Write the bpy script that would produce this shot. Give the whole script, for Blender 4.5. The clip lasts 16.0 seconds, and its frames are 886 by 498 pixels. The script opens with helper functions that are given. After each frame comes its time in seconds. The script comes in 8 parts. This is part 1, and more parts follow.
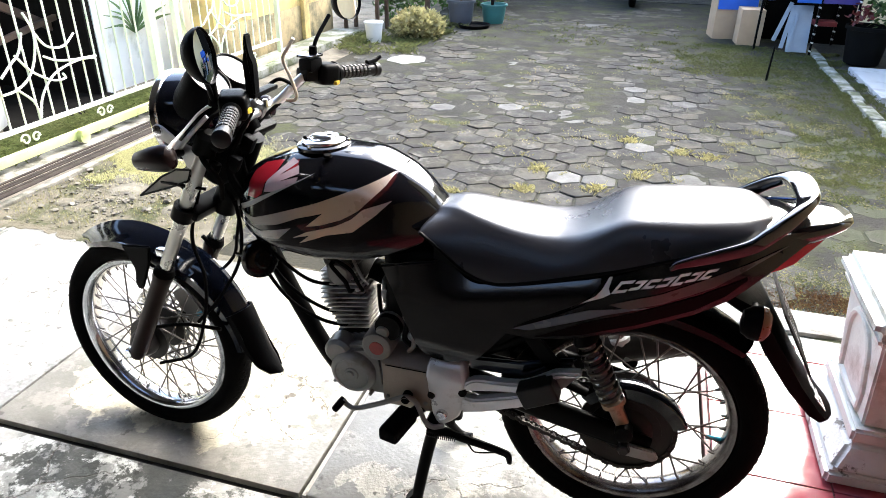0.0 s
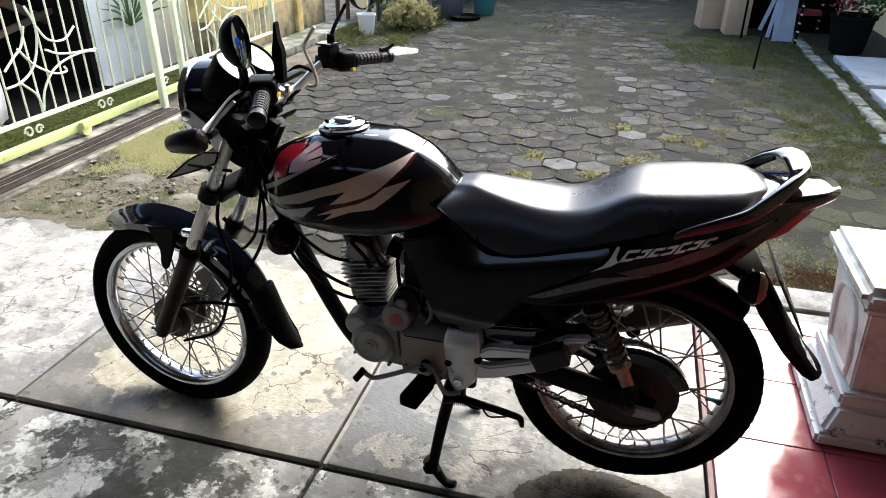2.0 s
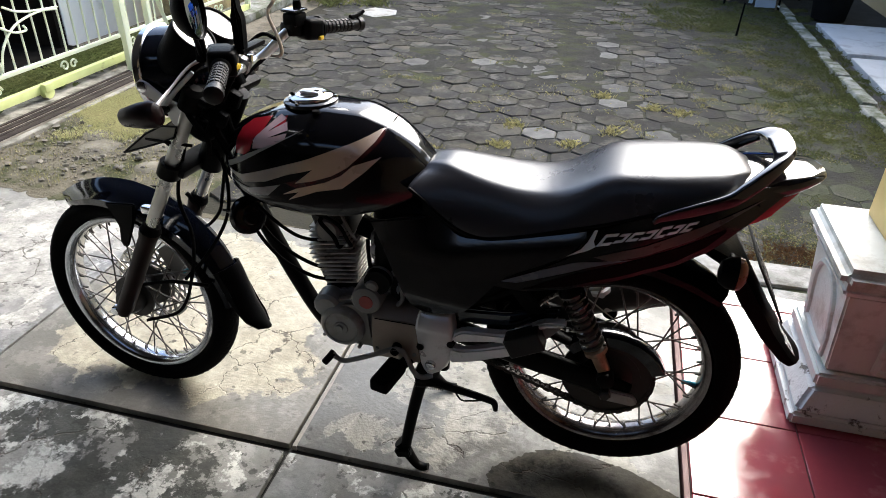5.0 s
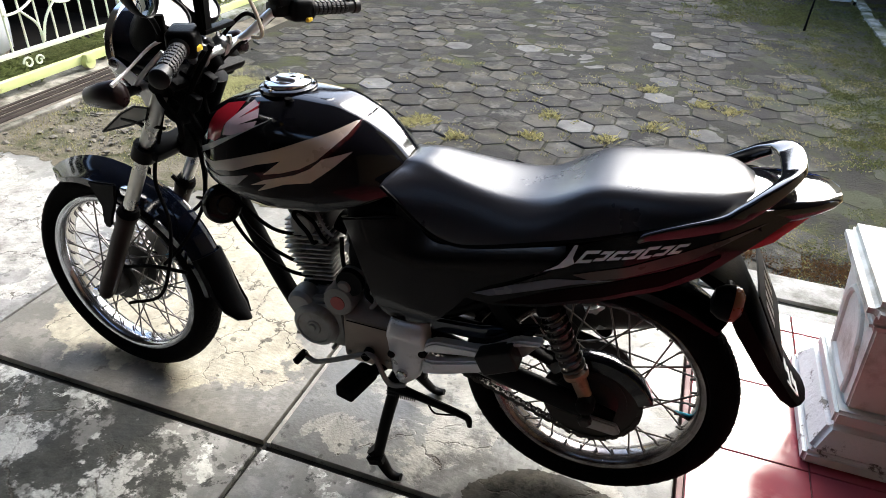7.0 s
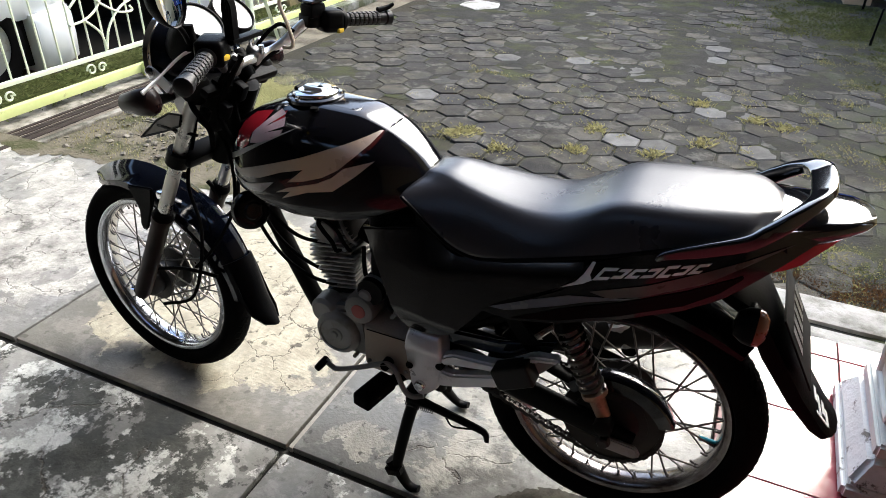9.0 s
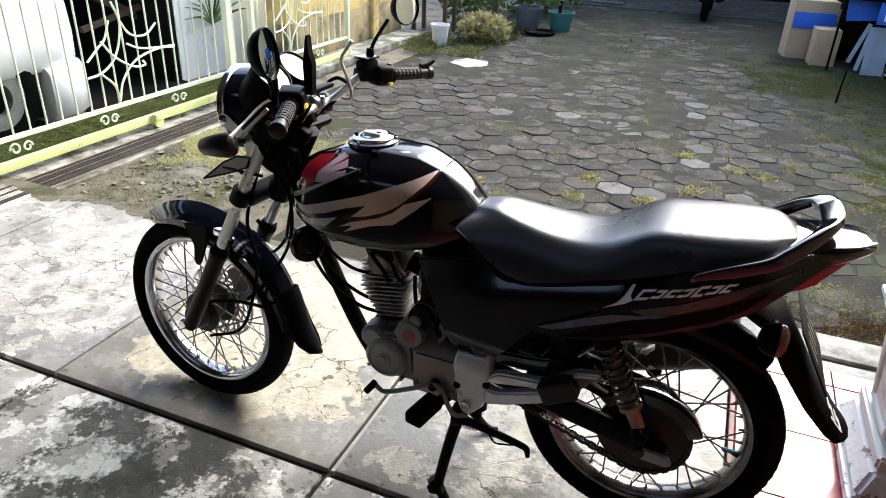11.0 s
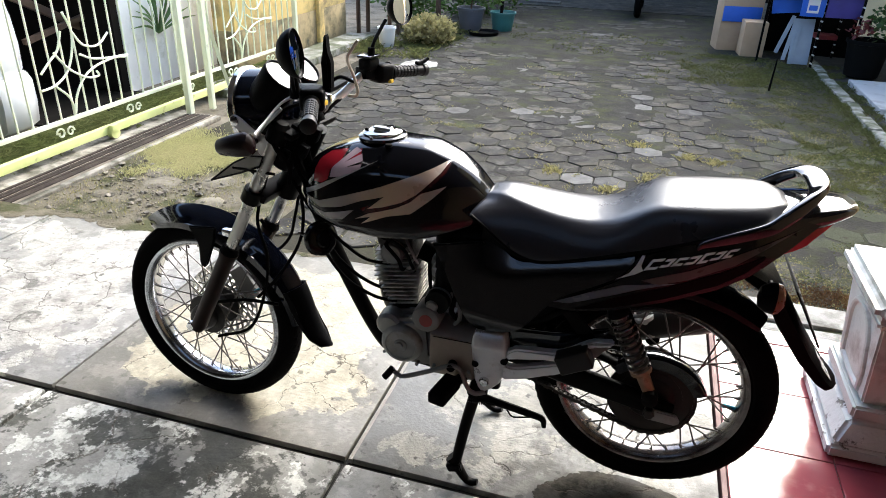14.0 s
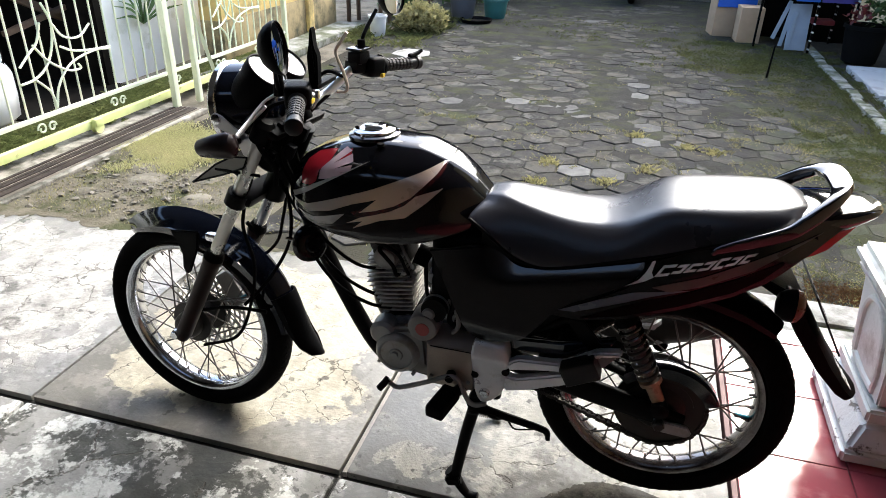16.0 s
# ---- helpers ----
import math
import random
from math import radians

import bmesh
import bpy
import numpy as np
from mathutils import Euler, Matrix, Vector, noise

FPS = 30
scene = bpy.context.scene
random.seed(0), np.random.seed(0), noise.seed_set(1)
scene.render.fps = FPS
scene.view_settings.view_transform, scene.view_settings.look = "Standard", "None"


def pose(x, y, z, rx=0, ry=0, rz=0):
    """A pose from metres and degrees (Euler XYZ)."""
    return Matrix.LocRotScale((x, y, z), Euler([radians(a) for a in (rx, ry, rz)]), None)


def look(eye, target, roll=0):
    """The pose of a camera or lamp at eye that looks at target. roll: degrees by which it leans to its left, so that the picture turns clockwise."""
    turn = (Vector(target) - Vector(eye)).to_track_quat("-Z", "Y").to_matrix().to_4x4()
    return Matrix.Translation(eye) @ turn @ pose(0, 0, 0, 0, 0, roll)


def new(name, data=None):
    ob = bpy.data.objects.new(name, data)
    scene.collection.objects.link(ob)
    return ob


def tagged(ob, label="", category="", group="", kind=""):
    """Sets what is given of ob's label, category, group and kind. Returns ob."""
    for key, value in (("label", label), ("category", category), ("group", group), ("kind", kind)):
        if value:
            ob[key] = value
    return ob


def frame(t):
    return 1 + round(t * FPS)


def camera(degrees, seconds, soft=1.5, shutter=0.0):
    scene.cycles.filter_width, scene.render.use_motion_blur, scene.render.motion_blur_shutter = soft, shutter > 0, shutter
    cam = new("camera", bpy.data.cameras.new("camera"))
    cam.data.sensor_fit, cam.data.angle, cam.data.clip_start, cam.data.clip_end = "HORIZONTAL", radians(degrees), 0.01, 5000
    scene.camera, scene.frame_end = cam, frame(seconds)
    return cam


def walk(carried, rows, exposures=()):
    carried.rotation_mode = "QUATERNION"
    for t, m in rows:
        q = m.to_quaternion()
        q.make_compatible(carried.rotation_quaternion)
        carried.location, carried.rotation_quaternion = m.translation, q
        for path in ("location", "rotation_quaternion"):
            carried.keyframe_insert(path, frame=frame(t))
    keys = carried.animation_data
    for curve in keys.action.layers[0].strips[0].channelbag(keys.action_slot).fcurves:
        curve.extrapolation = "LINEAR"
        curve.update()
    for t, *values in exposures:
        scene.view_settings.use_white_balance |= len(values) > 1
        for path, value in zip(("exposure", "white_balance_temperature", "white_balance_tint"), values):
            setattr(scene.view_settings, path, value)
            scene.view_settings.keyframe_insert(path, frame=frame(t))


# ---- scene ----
cam = camera(65.6, 16.0, 0.75)
EXPOSURE = 1.91
GAIN = [(0, 1.08), (0.5, 1.13), (1, 0.62), (1.5, 0.38), (2, 0.2), (3, 0.18), (3.5, 0.14), (4, -0.05), (4.5, -0.15), (5.2, 0.03), (7.3, 0.24), (8, 0.24), (9, 0.10), (10, 0.17), (12.3, 0.26), (14, 0.27), (16, 0.29)]
PATH = [
    (0, (0.574, -1.317, 1.385), (0.076, 0.394, 0.476), 0.7),
    (0.5, (0.578, -1.328, 1.387), (0.057, 0.377, 0.481), 0.9),
    (1, (0.617, -1.349, 1.386), (0.025, 0.336, 0.486), 0.8),
    (1.5, (0.611, -1.368, 1.389), (0.005, 0.294, 0.455), 0.3),
    (2, (0.544, -1.43, 1.391), (0.079, 0.281, 0.465), 0.5),
    (2.5, (0.511, -1.483, 1.391), (0.094, 0.251, 0.486), 0.5),
    (3, (0.503, -1.498, 1.388), (0.096, 0.222, 0.452), 0.3),
    (3.5, (0.518, -1.468, 1.394), (0.111, 0.243, 0.442), 0.6),
    (4, (0.524, -1.429, 1.4), (0.096, 0.248, 0.398), 0.7),
    (4.5, (0.53, -1.396, 1.401), (0.127, 0.291, 0.405), 1.4),
    (5, (0.542, -1.356, 1.396), (0.148, 0.32, 0.379), 1.7),
    (5.2, (0.544, -1.352, 1.39), (0.149, 0.326, 0.375), 2.2),
    (7.3, (0.692, -1.175, 1.382), (0.119, 0.409, 0.304), 2.4),
    (7.5, (0.707, -1.161, 1.377), (0.106, 0.406, 0.289), 2.3),
    (8, (0.729, -1.132, 1.374), (0.079, 0.408, 0.277), 1.5),
    (8.5, (0.729, -1.133, 1.376), (0.061, 0.415, 0.301), 1.7),
    (9, (0.724, -1.169, 1.385), (0.044, 0.397, 0.343), 1.6),
    (9.5, (0.712, -1.224, 1.397), (0.028, 0.37, 0.4), 1.8),
    (10, (0.693, -1.272, 1.404), (-0.002, 0.342, 0.449), 1.8),
    (12.3, (0.549, -1.498, 1.414), (0.021, 0.22, 0.538), 2.8),
    (12.5, (0.536, -1.51, 1.414), (0.022, 0.213, 0.539), 2.6),
    (13, (0.524, -1.53, 1.414), (0.029, 0.206, 0.552), 2.6),
    (13.5, (0.525, -1.53, 1.412), (0.037, 0.205, 0.547), 2.5),
    (14, (0.511, -1.519, 1.407), (0.019, 0.202, 0.514), 1.8),
    (14.5, (0.492, -1.496, 1.403), (0.033, 0.231, 0.504), 1.9),
    (15, (0.478, -1.473, 1.397), (0.021, 0.25, 0.49), 1.3),
    (15.5, (0.476, -1.444, 1.396), (0.003, 0.266, 0.471), 1.2),
    (16, (0.475, -1.423, 1.398), (0.006, 0.288, 0.476), 1.5),
]
walk(cam, [(t, look(eye, target, roll)) for t, eye, target, roll in PATH], exposures=[(t, EXPOSURE + s, 6350, 7.5) for t, s in GAIN])

# ---- light ----
SUN_FROM = Vector((0.28, 0.96, 0.0)).normalized()
SUN_UP = radians(38)
world = bpy.data.worlds.new("sky")
scene.world = world
world.use_nodes = True
wn = world.node_tree
sky = wn.nodes.new("ShaderNodeTexSky")
sky.sky_type = "NISHITA"
sky.sun_disc = False
sky.sun_elevation = SUN_UP
sky.sun_rotation = math.atan2(SUN_FROM.x, SUN_FROM.y)
sky.air_density, sky.dust_density, sky.ozone_density = 1.0, 3.0, 1.0
wn.nodes["Background"].inputs["Strength"].default_value = 0.15
wn.links.new(sky.outputs["Color"], wn.nodes["Background"].inputs["Color"])
sun_data = bpy.data.lights.new("sun", "SUN")
sun_data.energy, sun_data.angle, sun_data.color = 1.6, radians(46.0), (1.0, 0.985, 0.97)
sun = new("sun", sun_data)
sun_dir = SUN_FROM * math.cos(SUN_UP) + Vector((0, 0, math.sin(SUN_UP)))
sun.matrix_world = look(sun_dir * 30, (0, 0, 0))


# ---- materials ----
def mat(name, a, b=None, rough=0.6, metal=0.0, scale=8.0, fine=60.0, mix=0.5, bump=0.0, bump_scale=80.0, coat=0.0, spec=0.5,
        stain=None, stain_scale=3.0, stain_at=0.55, stain_soft=0.1, rough_var=0.1, rnd=0.0, transmission=0.0, alpha=1.0):
    """A surface of two mixed tones at two scales, with stains, uneven gloss and fine relief."""
    m = bpy.data.materials.new(name)
    m.use_nodes = True
    nt = m.node_tree
    n, l = nt.nodes, nt.links
    bs = n["Principled BSDF"]
    b = b or tuple(c * 0.7 for c in a)
    co = n.new("ShaderNodeTexCoord")
    geo = n.new("ShaderNodeNewGeometry")
    pos = geo.outputs["Position"]

    def noise_tex(s, detail=5.0, rough_n=0.6):
        t = n.new("ShaderNodeTexNoise")
        t.inputs["Scale"].default_value = s
        t.inputs["Detail"].default_value = detail
        t.inputs["Roughness"].default_value = rough_n
        l.new(pos, t.inputs["Vector"])
        return t.outputs["Fac"]

    def ramp(fac, lo, hi):
        r = n.new("ShaderNodeMapRange")
        r.inputs["From Min"].default_value, r.inputs["From Max"].default_value = lo, hi
        l.new(fac, r.inputs["Value"])
        return r.outputs["Result"]

    def blend(fac, x, y, kind="MIX"):
        k = n.new("ShaderNodeMix")
        k.data_type, k.blend_type = "RGBA", kind
        for sock, v in ((k.inputs[0], fac), (k.inputs[6], x), (k.inputs[7], y)):
            if isinstance(v, (int, float)):
                sock.default_value = v
            elif isinstance(v, tuple):
                sock.default_value = (*v[:3], 1)
            else:
                l.new(v, sock)
        return k.outputs[2]

    big = ramp(noise_tex(scale), 0.5 - 0.25, 0.5 + 0.25)
    small = ramp(noise_tex(fine, 3.0), 0.3, 0.7)
    col = blend(big, a, b)
    col = blend(small, col, blend(mix * 0.5, col, b))
    if stain:
        col = blend(ramp(noise_tex(stain_scale, 8.0, 0.65), stain_at - stain_soft, stain_at + stain_soft), col, stain)
    if rnd:
        info = n.new("ShaderNodeObjectInfo")
        isl = geo.outputs["Random Per Island"]
        add = n.new("ShaderNodeMath")
        add.operation = "ADD"
        l.new(info.outputs["Random"], add.inputs[0])
        l.new(isl, add.inputs[1])
        fr = n.new("ShaderNodeMath")
        fr.operation = "FRACT"
        l.new(add.outputs[0], fr.inputs[0])
        hsv = n.new("ShaderNodeHueSaturation")
        l.new(ramp_to(n, l, fr.outputs[0], 1 - rnd, 1 + rnd), hsv.inputs["Value"])
        l.new(col, hsv.inputs["Color"])
        col = hsv.outputs["Color"]
    l.new(col, bs.inputs["Base Color"])
    l.new(ramp_to(n, l, big, max(rough - rough_var, 0.02), min(rough + rough_var, 1)), bs.inputs["Roughness"])
    bs.inputs["Metallic"].default_value = metal
    bs.inputs["Specular IOR Level"].default_value = spec
    bs.inputs["Coat Weight"].default_value = coat
    bs.inputs["Coat Roughness"].default_value = 0.06
    bs.inputs["Transmission Weight"].default_value = transmission
    if bump:
        bp = n.new("ShaderNodeBump")
        bp.inputs["Strength"].default_value = bump
        bp.inputs["Distance"].default_value = 0.01
        l.new(noise_tex(bump_scale, 6.0), bp.inputs["Height"])
        l.new(bp.outputs["Normal"], bs.inputs["Normal"])
    return m


def ramp_to(n, l, fac, lo, hi):
    r = n.new("ShaderNodeMapRange")
    r.inputs["To Min"].default_value, r.inputs["To Max"].default_value = lo, hi
    l.new(fac, r.inputs["Value"])
    return r.outputs["Result"]


def concrete(name, skin, worn, worn_b, dark, half, border, crack_scale=6.0, rag=0.10, stain_at=0.6, stain_scale=4.0, soft=0.04, rough=0.42, spec=0.5, flake=0.15, mould=None):
    """Cast cement panel: smooth grey trowelled border, ragged worn field with cracks and mould."""
    m = bpy.data.materials.new(name)
    m.use_nodes = True
    n, l = m.node_tree.nodes, m.node_tree.links
    bs = n["Principled BSDF"]
    bs.inputs["Specular IOR Level"].default_value = spec
    geo = n.new("ShaderNodeNewGeometry")
    tex = n.new("ShaderNodeTexCoord")
    pos = geo.outputs["Position"]

    def tn(s, detail=6.0, r=0.62):
        t = n.new("ShaderNodeTexNoise")
        t.inputs["Scale"].default_value, t.inputs["Detail"].default_value, t.inputs["Roughness"].default_value = s, detail, r
        l.new(pos, t.inputs["Vector"])
        return t

    def mr(v, a0, a1, b0=0.0, b1=1.0):
        r = n.new("ShaderNodeMapRange")
        for key, val in (("From Min", a0), ("From Max", a1), ("To Min", b0), ("To Max", b1)):
            r.inputs[key].default_value = val
        l.new(v, r.inputs["Value"])
        return r.outputs[0]

    def op(kind, x, y):
        k = n.new("ShaderNodeMath")
        k.operation = kind
        for sock, v in zip(k.inputs, (x, y)):
            if isinstance(v, (int, float)):
                sock.default_value = v
            else:
                l.new(v, sock)
        return k.outputs[0]

    def blend(fac, x, y):
        k = n.new("ShaderNodeMix")
        k.data_type = "RGBA"
        l.new(fac, k.inputs[0])
        for sock, v in ((k.inputs[6], x), (k.inputs[7], y)):
            if isinstance(v, tuple):
                sock.default_value = (*v, 1)
            else:
                l.new(v, sock)
        return k.outputs[2]

    sep = n.new("ShaderNodeSeparateXYZ")
    l.new(tex.outputs["Object"], sep.inputs[0])
    ex = op("SUBTRACT", half[0], op("ABSOLUTE", sep.outputs[0], 0))
    ey = op("SUBTRACT", half[1], op("ABSOLUTE", sep.outputs[1], 0))
    edge = op("MINIMUM", ex, ey)
    wob = mr(tn(5.0).outputs["Fac"], 0.3, 0.7, -rag, rag)
    field = mr(op("ADD", edge, wob), border, border + 0.025)
    fine = mr(tn(60, 4).outputs["Fac"], 0.3, 0.7)
    grit = op("MULTIPLY", op("SUBTRACT", tn(48, 5, 0.7).outputs["Fac"], 0.5), 0.30)
    mid = mr(op("ADD", tn(9, 9, 0.68).outputs["Fac"], grit), 0.5 - flake, 0.5 + flake)
    base = blend(mr(tn(2.5).outputs["Fac"], 0.38, 0.62), skin, tuple(c * 0.58 for c in skin))
    base = blend(op("MULTIPLY", mr(tn(11, 8, 0.7).outputs["Fac"], 0.50, 0.56), 0.6), base, tuple(c * 1.35 for c in skin))
    field_col = blend(mid, worn, worn_b)
    col = blend(field, base, field_col)
    col = blend(op("MULTIPLY", fine, 0.30), col, tuple(c * 0.45 for c in skin))
    grown = op("ADD", tn(stain_scale, 9, 0.68).outputs["Fac"], op("MULTIPLY", grit, 0.8))
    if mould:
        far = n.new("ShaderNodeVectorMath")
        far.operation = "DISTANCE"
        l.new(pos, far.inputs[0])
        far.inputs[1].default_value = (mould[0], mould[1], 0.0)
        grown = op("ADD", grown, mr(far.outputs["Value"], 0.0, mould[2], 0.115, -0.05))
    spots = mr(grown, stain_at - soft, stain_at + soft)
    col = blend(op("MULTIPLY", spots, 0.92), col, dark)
    pits = op("MULTIPLY", mr(tn(24, 3, 0.5).outputs["Fac"], 0.63, 0.68), mr(tn(3.1).outputs["Fac"], 0.42, 0.58))
    col = blend(op("MULTIPLY", pits, 0.85), col, tuple(c * 0.5 for c in dark))
    film = op("MULTIPLY", mr(tn(14, 8, 0.7).outputs["Fac"], 0.40, 0.66), 0.35)
    col = blend(film, col, tuple(c * k for c, k in zip(skin, (0.56, 0.55, 0.50))))
    warp = n.new("ShaderNodeVectorMath")
    warp.operation = "MULTIPLY_ADD"
    warp.inputs[1].default_value = (0.30, 0.30, 0.0)
    l.new(tn(3.0).outputs["Color"], warp.inputs[0])
    l.new(pos, warp.inputs[2])
    vo = n.new("ShaderNodeTexVoronoi")
    vo.feature, vo.voronoi_dimensions = "DISTANCE_TO_EDGE", "2D"
    vo.inputs["Scale"].default_value = crack_scale
    l.new(warp.outputs[0], vo.inputs["Vector"])
    crack = op("MULTIPLY", op("MULTIPLY", mr(vo.outputs["Distance"], 0.004, 0.018, 0.85, 0.0), field), mr(tn(2.3).outputs["Fac"], 0.38, 0.55))
    col = blend(crack, col, (0.055, 0.045, 0.032))
    l.new(col, bs.inputs["Base Color"])
    gloss = mr(tn(3.4).outputs["Fac"], 0.40, 0.62, rough - 0.17, rough + 0.2)
    l.new(op("ADD", gloss, op("MULTIPLY", field, 0.16)), bs.inputs["Roughness"])
    bp = n.new("ShaderNodeBump")
    bp.inputs["Strength"].default_value, bp.inputs["Distance"].default_value = 0.55, 0.006
    h = op("ADD", op("MULTIPLY", tn(28).outputs["Fac"], 1.0), op("MULTIPLY", tn(110, 3).outputs["Fac"], 0.5))
    h = op("SUBTRACT", op("MULTIPLY", h, mr(field, 0, 1, 0.45, 1.0)), op("ADD", op("MULTIPLY", crack, 1.2), op("MULTIPLY", field, 0.5)))
    l.new(h, bp.inputs["Height"])
    l.new(bp.outputs["Normal"], bs.inputs["Normal"])
    return m


BACK_HALF, NEAR_HALF = (0.505, 0.554), (0.503, 0.654)
M_SLAB = concrete("worn cement", (0.21, 0.20, 0.175), (0.50, 0.46, 0.35), (0.33, 0.30, 0.225), (0.09, 0.08, 0.06), BACK_HALF, 0.10, 7.0, 0.13, 0.66, rough=0.5, spec=0.35)
M_SLAB_LEFT = concrete("streaked cement", (0.24, 0.235, 0.22), (0.56, 0.54, 0.49), (0.20, 0.195, 0.175), (0.09, 0.085, 0.075), BACK_HALF, 0.10, 5.0, 0.30, 0.60)
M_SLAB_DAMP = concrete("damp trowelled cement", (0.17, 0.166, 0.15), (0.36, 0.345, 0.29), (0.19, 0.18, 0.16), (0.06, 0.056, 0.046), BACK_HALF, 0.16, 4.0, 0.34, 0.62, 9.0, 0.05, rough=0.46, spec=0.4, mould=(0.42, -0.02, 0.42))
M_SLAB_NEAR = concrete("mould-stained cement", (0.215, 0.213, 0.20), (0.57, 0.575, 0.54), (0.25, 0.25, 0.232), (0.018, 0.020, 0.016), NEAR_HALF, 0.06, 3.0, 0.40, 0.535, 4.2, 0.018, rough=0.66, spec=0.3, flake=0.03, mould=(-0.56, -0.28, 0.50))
M_DARK_CEMENT = concrete("dark mottled cement", (0.050, 0.045, 0.035), (0.085, 0.078, 0.060), (0.045, 0.041, 0.032), (0.018, 0.016, 0.012), (0.25, 0.10), 0.02, 5.0, 0.10, 0.60, 6.0, 0.05, rough=0.6, spec=0.15)
M_JOINT = mat("joint dirt", (0.03, 0.028, 0.025), rough=0.9, bump=0.5)
M_JOINT_PALE = mat("pale joint strip", (0.30, 0.28, 0.24), (0.22, 0.2, 0.18), rough=0.7, bump=0.4)
M_PAVER = mat("dark paver", (0.062, 0.060, 0.056), (0.032, 0.031, 0.030), rough=0.9, scale=5, fine=90, bump=0.6, bump_scale=120, rnd=0.35, spec=0.12, rough_var=0.05,
              stain=(0.090, 0.082, 0.062), stain_scale=3.2, stain_at=0.56, stain_soft=0.12)


def mossy(m, colour, from_x, reach):
    """Moss that spreads in patches from one side of the yard."""
    n, l = m.node_tree.nodes, m.node_tree.links
    bs = n["Principled BSDF"]
    geo = n.new("ShaderNodeNewGeometry")
    sep = n.new("ShaderNodeSeparateXYZ")
    l.new(geo.outputs["Position"], sep.inputs[0])
    side = n.new("ShaderNodeMapRange")
    side.inputs["From Min"].default_value, side.inputs["From Max"].default_value = from_x, from_x + reach
    side.inputs["To Min"].default_value, side.inputs["To Max"].default_value = -0.10, 0.16
    l.new(sep.outputs[0], side.inputs["Value"])
    tx = n.new("ShaderNodeTexNoise")
    tx.inputs["Scale"].default_value, tx.inputs["Detail"].default_value, tx.inputs["Roughness"].default_value = 2.2, 8.0, 0.65
    l.new(geo.outputs["Position"], tx.inputs["Vector"])
    add = n.new("ShaderNodeMath")
    l.new(tx.outputs["Fac"], add.inputs[0])
    l.new(side.outputs[0], add.inputs[1])
    mask = n.new("ShaderNodeMapRange")
    mask.inputs["From Min"].default_value, mask.inputs["From Max"].default_value, mask.inputs["To Max"].default_value = 0.50, 0.64, 0.85
    l.new(add.outputs[0], mask.inputs["Value"])
    k = n.new("ShaderNodeMix")
    k.data_type = "RGBA"
    l.new(mask.outputs[0], k.inputs[0])
    l.new(bs.inputs["Base Color"].links[0].from_socket, k.inputs[6])
    k.inputs[7].default_value = (*colour, 1)
    l.new(k.outputs[2], bs.inputs["Base Color"])


def mottled(m, colour, scale, at, soft, share):
    """Chalky blotches of one colour, broken up at a second scale."""
    n, l = m.node_tree.nodes, m.node_tree.links
    bs = n["Principled BSDF"]
    geo = n.new("ShaderNodeNewGeometry")
    facs = []
    for sc, det in ((scale, 6.0), (scale * 5.3, 5.0)):
        t = n.new("ShaderNodeTexNoise")
        t.inputs["Scale"].default_value, t.inputs["Detail"].default_value, t.inputs["Roughness"].default_value = sc, det, 0.65
        l.new(geo.outputs["Position"], t.inputs["Vector"])
        facs.append(t.outputs["Fac"])
    add = n.new("ShaderNodeMath")
    add.operation = "MULTIPLY_ADD"
    l.new(facs[1], add.inputs[0])
    add.inputs[1].default_value = 0.45
    l.new(facs[0], add.inputs[2])
    mask = n.new("ShaderNodeMapRange")
    mask.inputs["From Min"].default_value, mask.inputs["From Max"].default_value, mask.inputs["To Max"].default_value = at + 0.225 - soft, at + 0.225 + soft, share
    l.new(add.outputs[0], mask.inputs["Value"])
    k = n.new("ShaderNodeMix")
    k.data_type = "RGBA"
    l.new(mask.outputs[0], k.inputs[0])
    l.new(bs.inputs["Base Color"].links[0].from_socket, k.inputs[6])
    k.inputs[7].default_value = (*colour, 1)
    l.new(k.outputs[2], bs.inputs["Base Color"])


mottled(M_PAVER, (0.125, 0.120, 0.105), 5.5, 0.60, 0.05, 0.75)
mottled(M_PAVER, (0.020, 0.019, 0.017), 3.1, 0.60, 0.08, 0.7)
mossy(M_PAVER, (0.055, 0.060, 0.036), 0.9, 1.0)
M_PAVER_PALE = mat("pale paver", (0.15, 0.147, 0.138), (0.075, 0.073, 0.068), rough=0.85, scale=12, fine=90, bump=0.5, bump_scale=120, rnd=0.3, spec=0.2)
# inner floor out of view, darkened to keep reflections in the bodywork black
M_SLAB_INNER = mat("darkened unseen cement", (0.055, 0.052, 0.048), (0.034, 0.032, 0.030), rough=0.7, scale=4, fine=60, bump=0.4, stain=(0.08, 0.076, 0.07), stain_scale=3, stain_at=0.6)
M_STONE_SLAB = mat("pale worn stone", (0.46, 0.45, 0.42), (0.32, 0.31, 0.285), rough=0.85, scale=9, fine=80, bump=0.4, stain=(0.15, 0.14, 0.11), stain_scale=6, stain_at=0.6)
M_RIM_CEMENT = mat("dirty cement edge", (0.46, 0.43, 0.38), (0.22, 0.20, 0.165), rough=0.85, scale=9, fine=60, bump=0.7, bump_scale=40, stain=(0.07, 0.065, 0.045), stain_scale=7, stain_at=0.52)
M_KERB = mat("mossy kerb stone", (0.42, 0.42, 0.40), (0.24, 0.24, 0.22), rough=0.85, scale=7, fine=60, bump=0.7, bump_scale=45, stain=(0.075, 0.085, 0.04), stain_scale=6, stain_at=0.48)
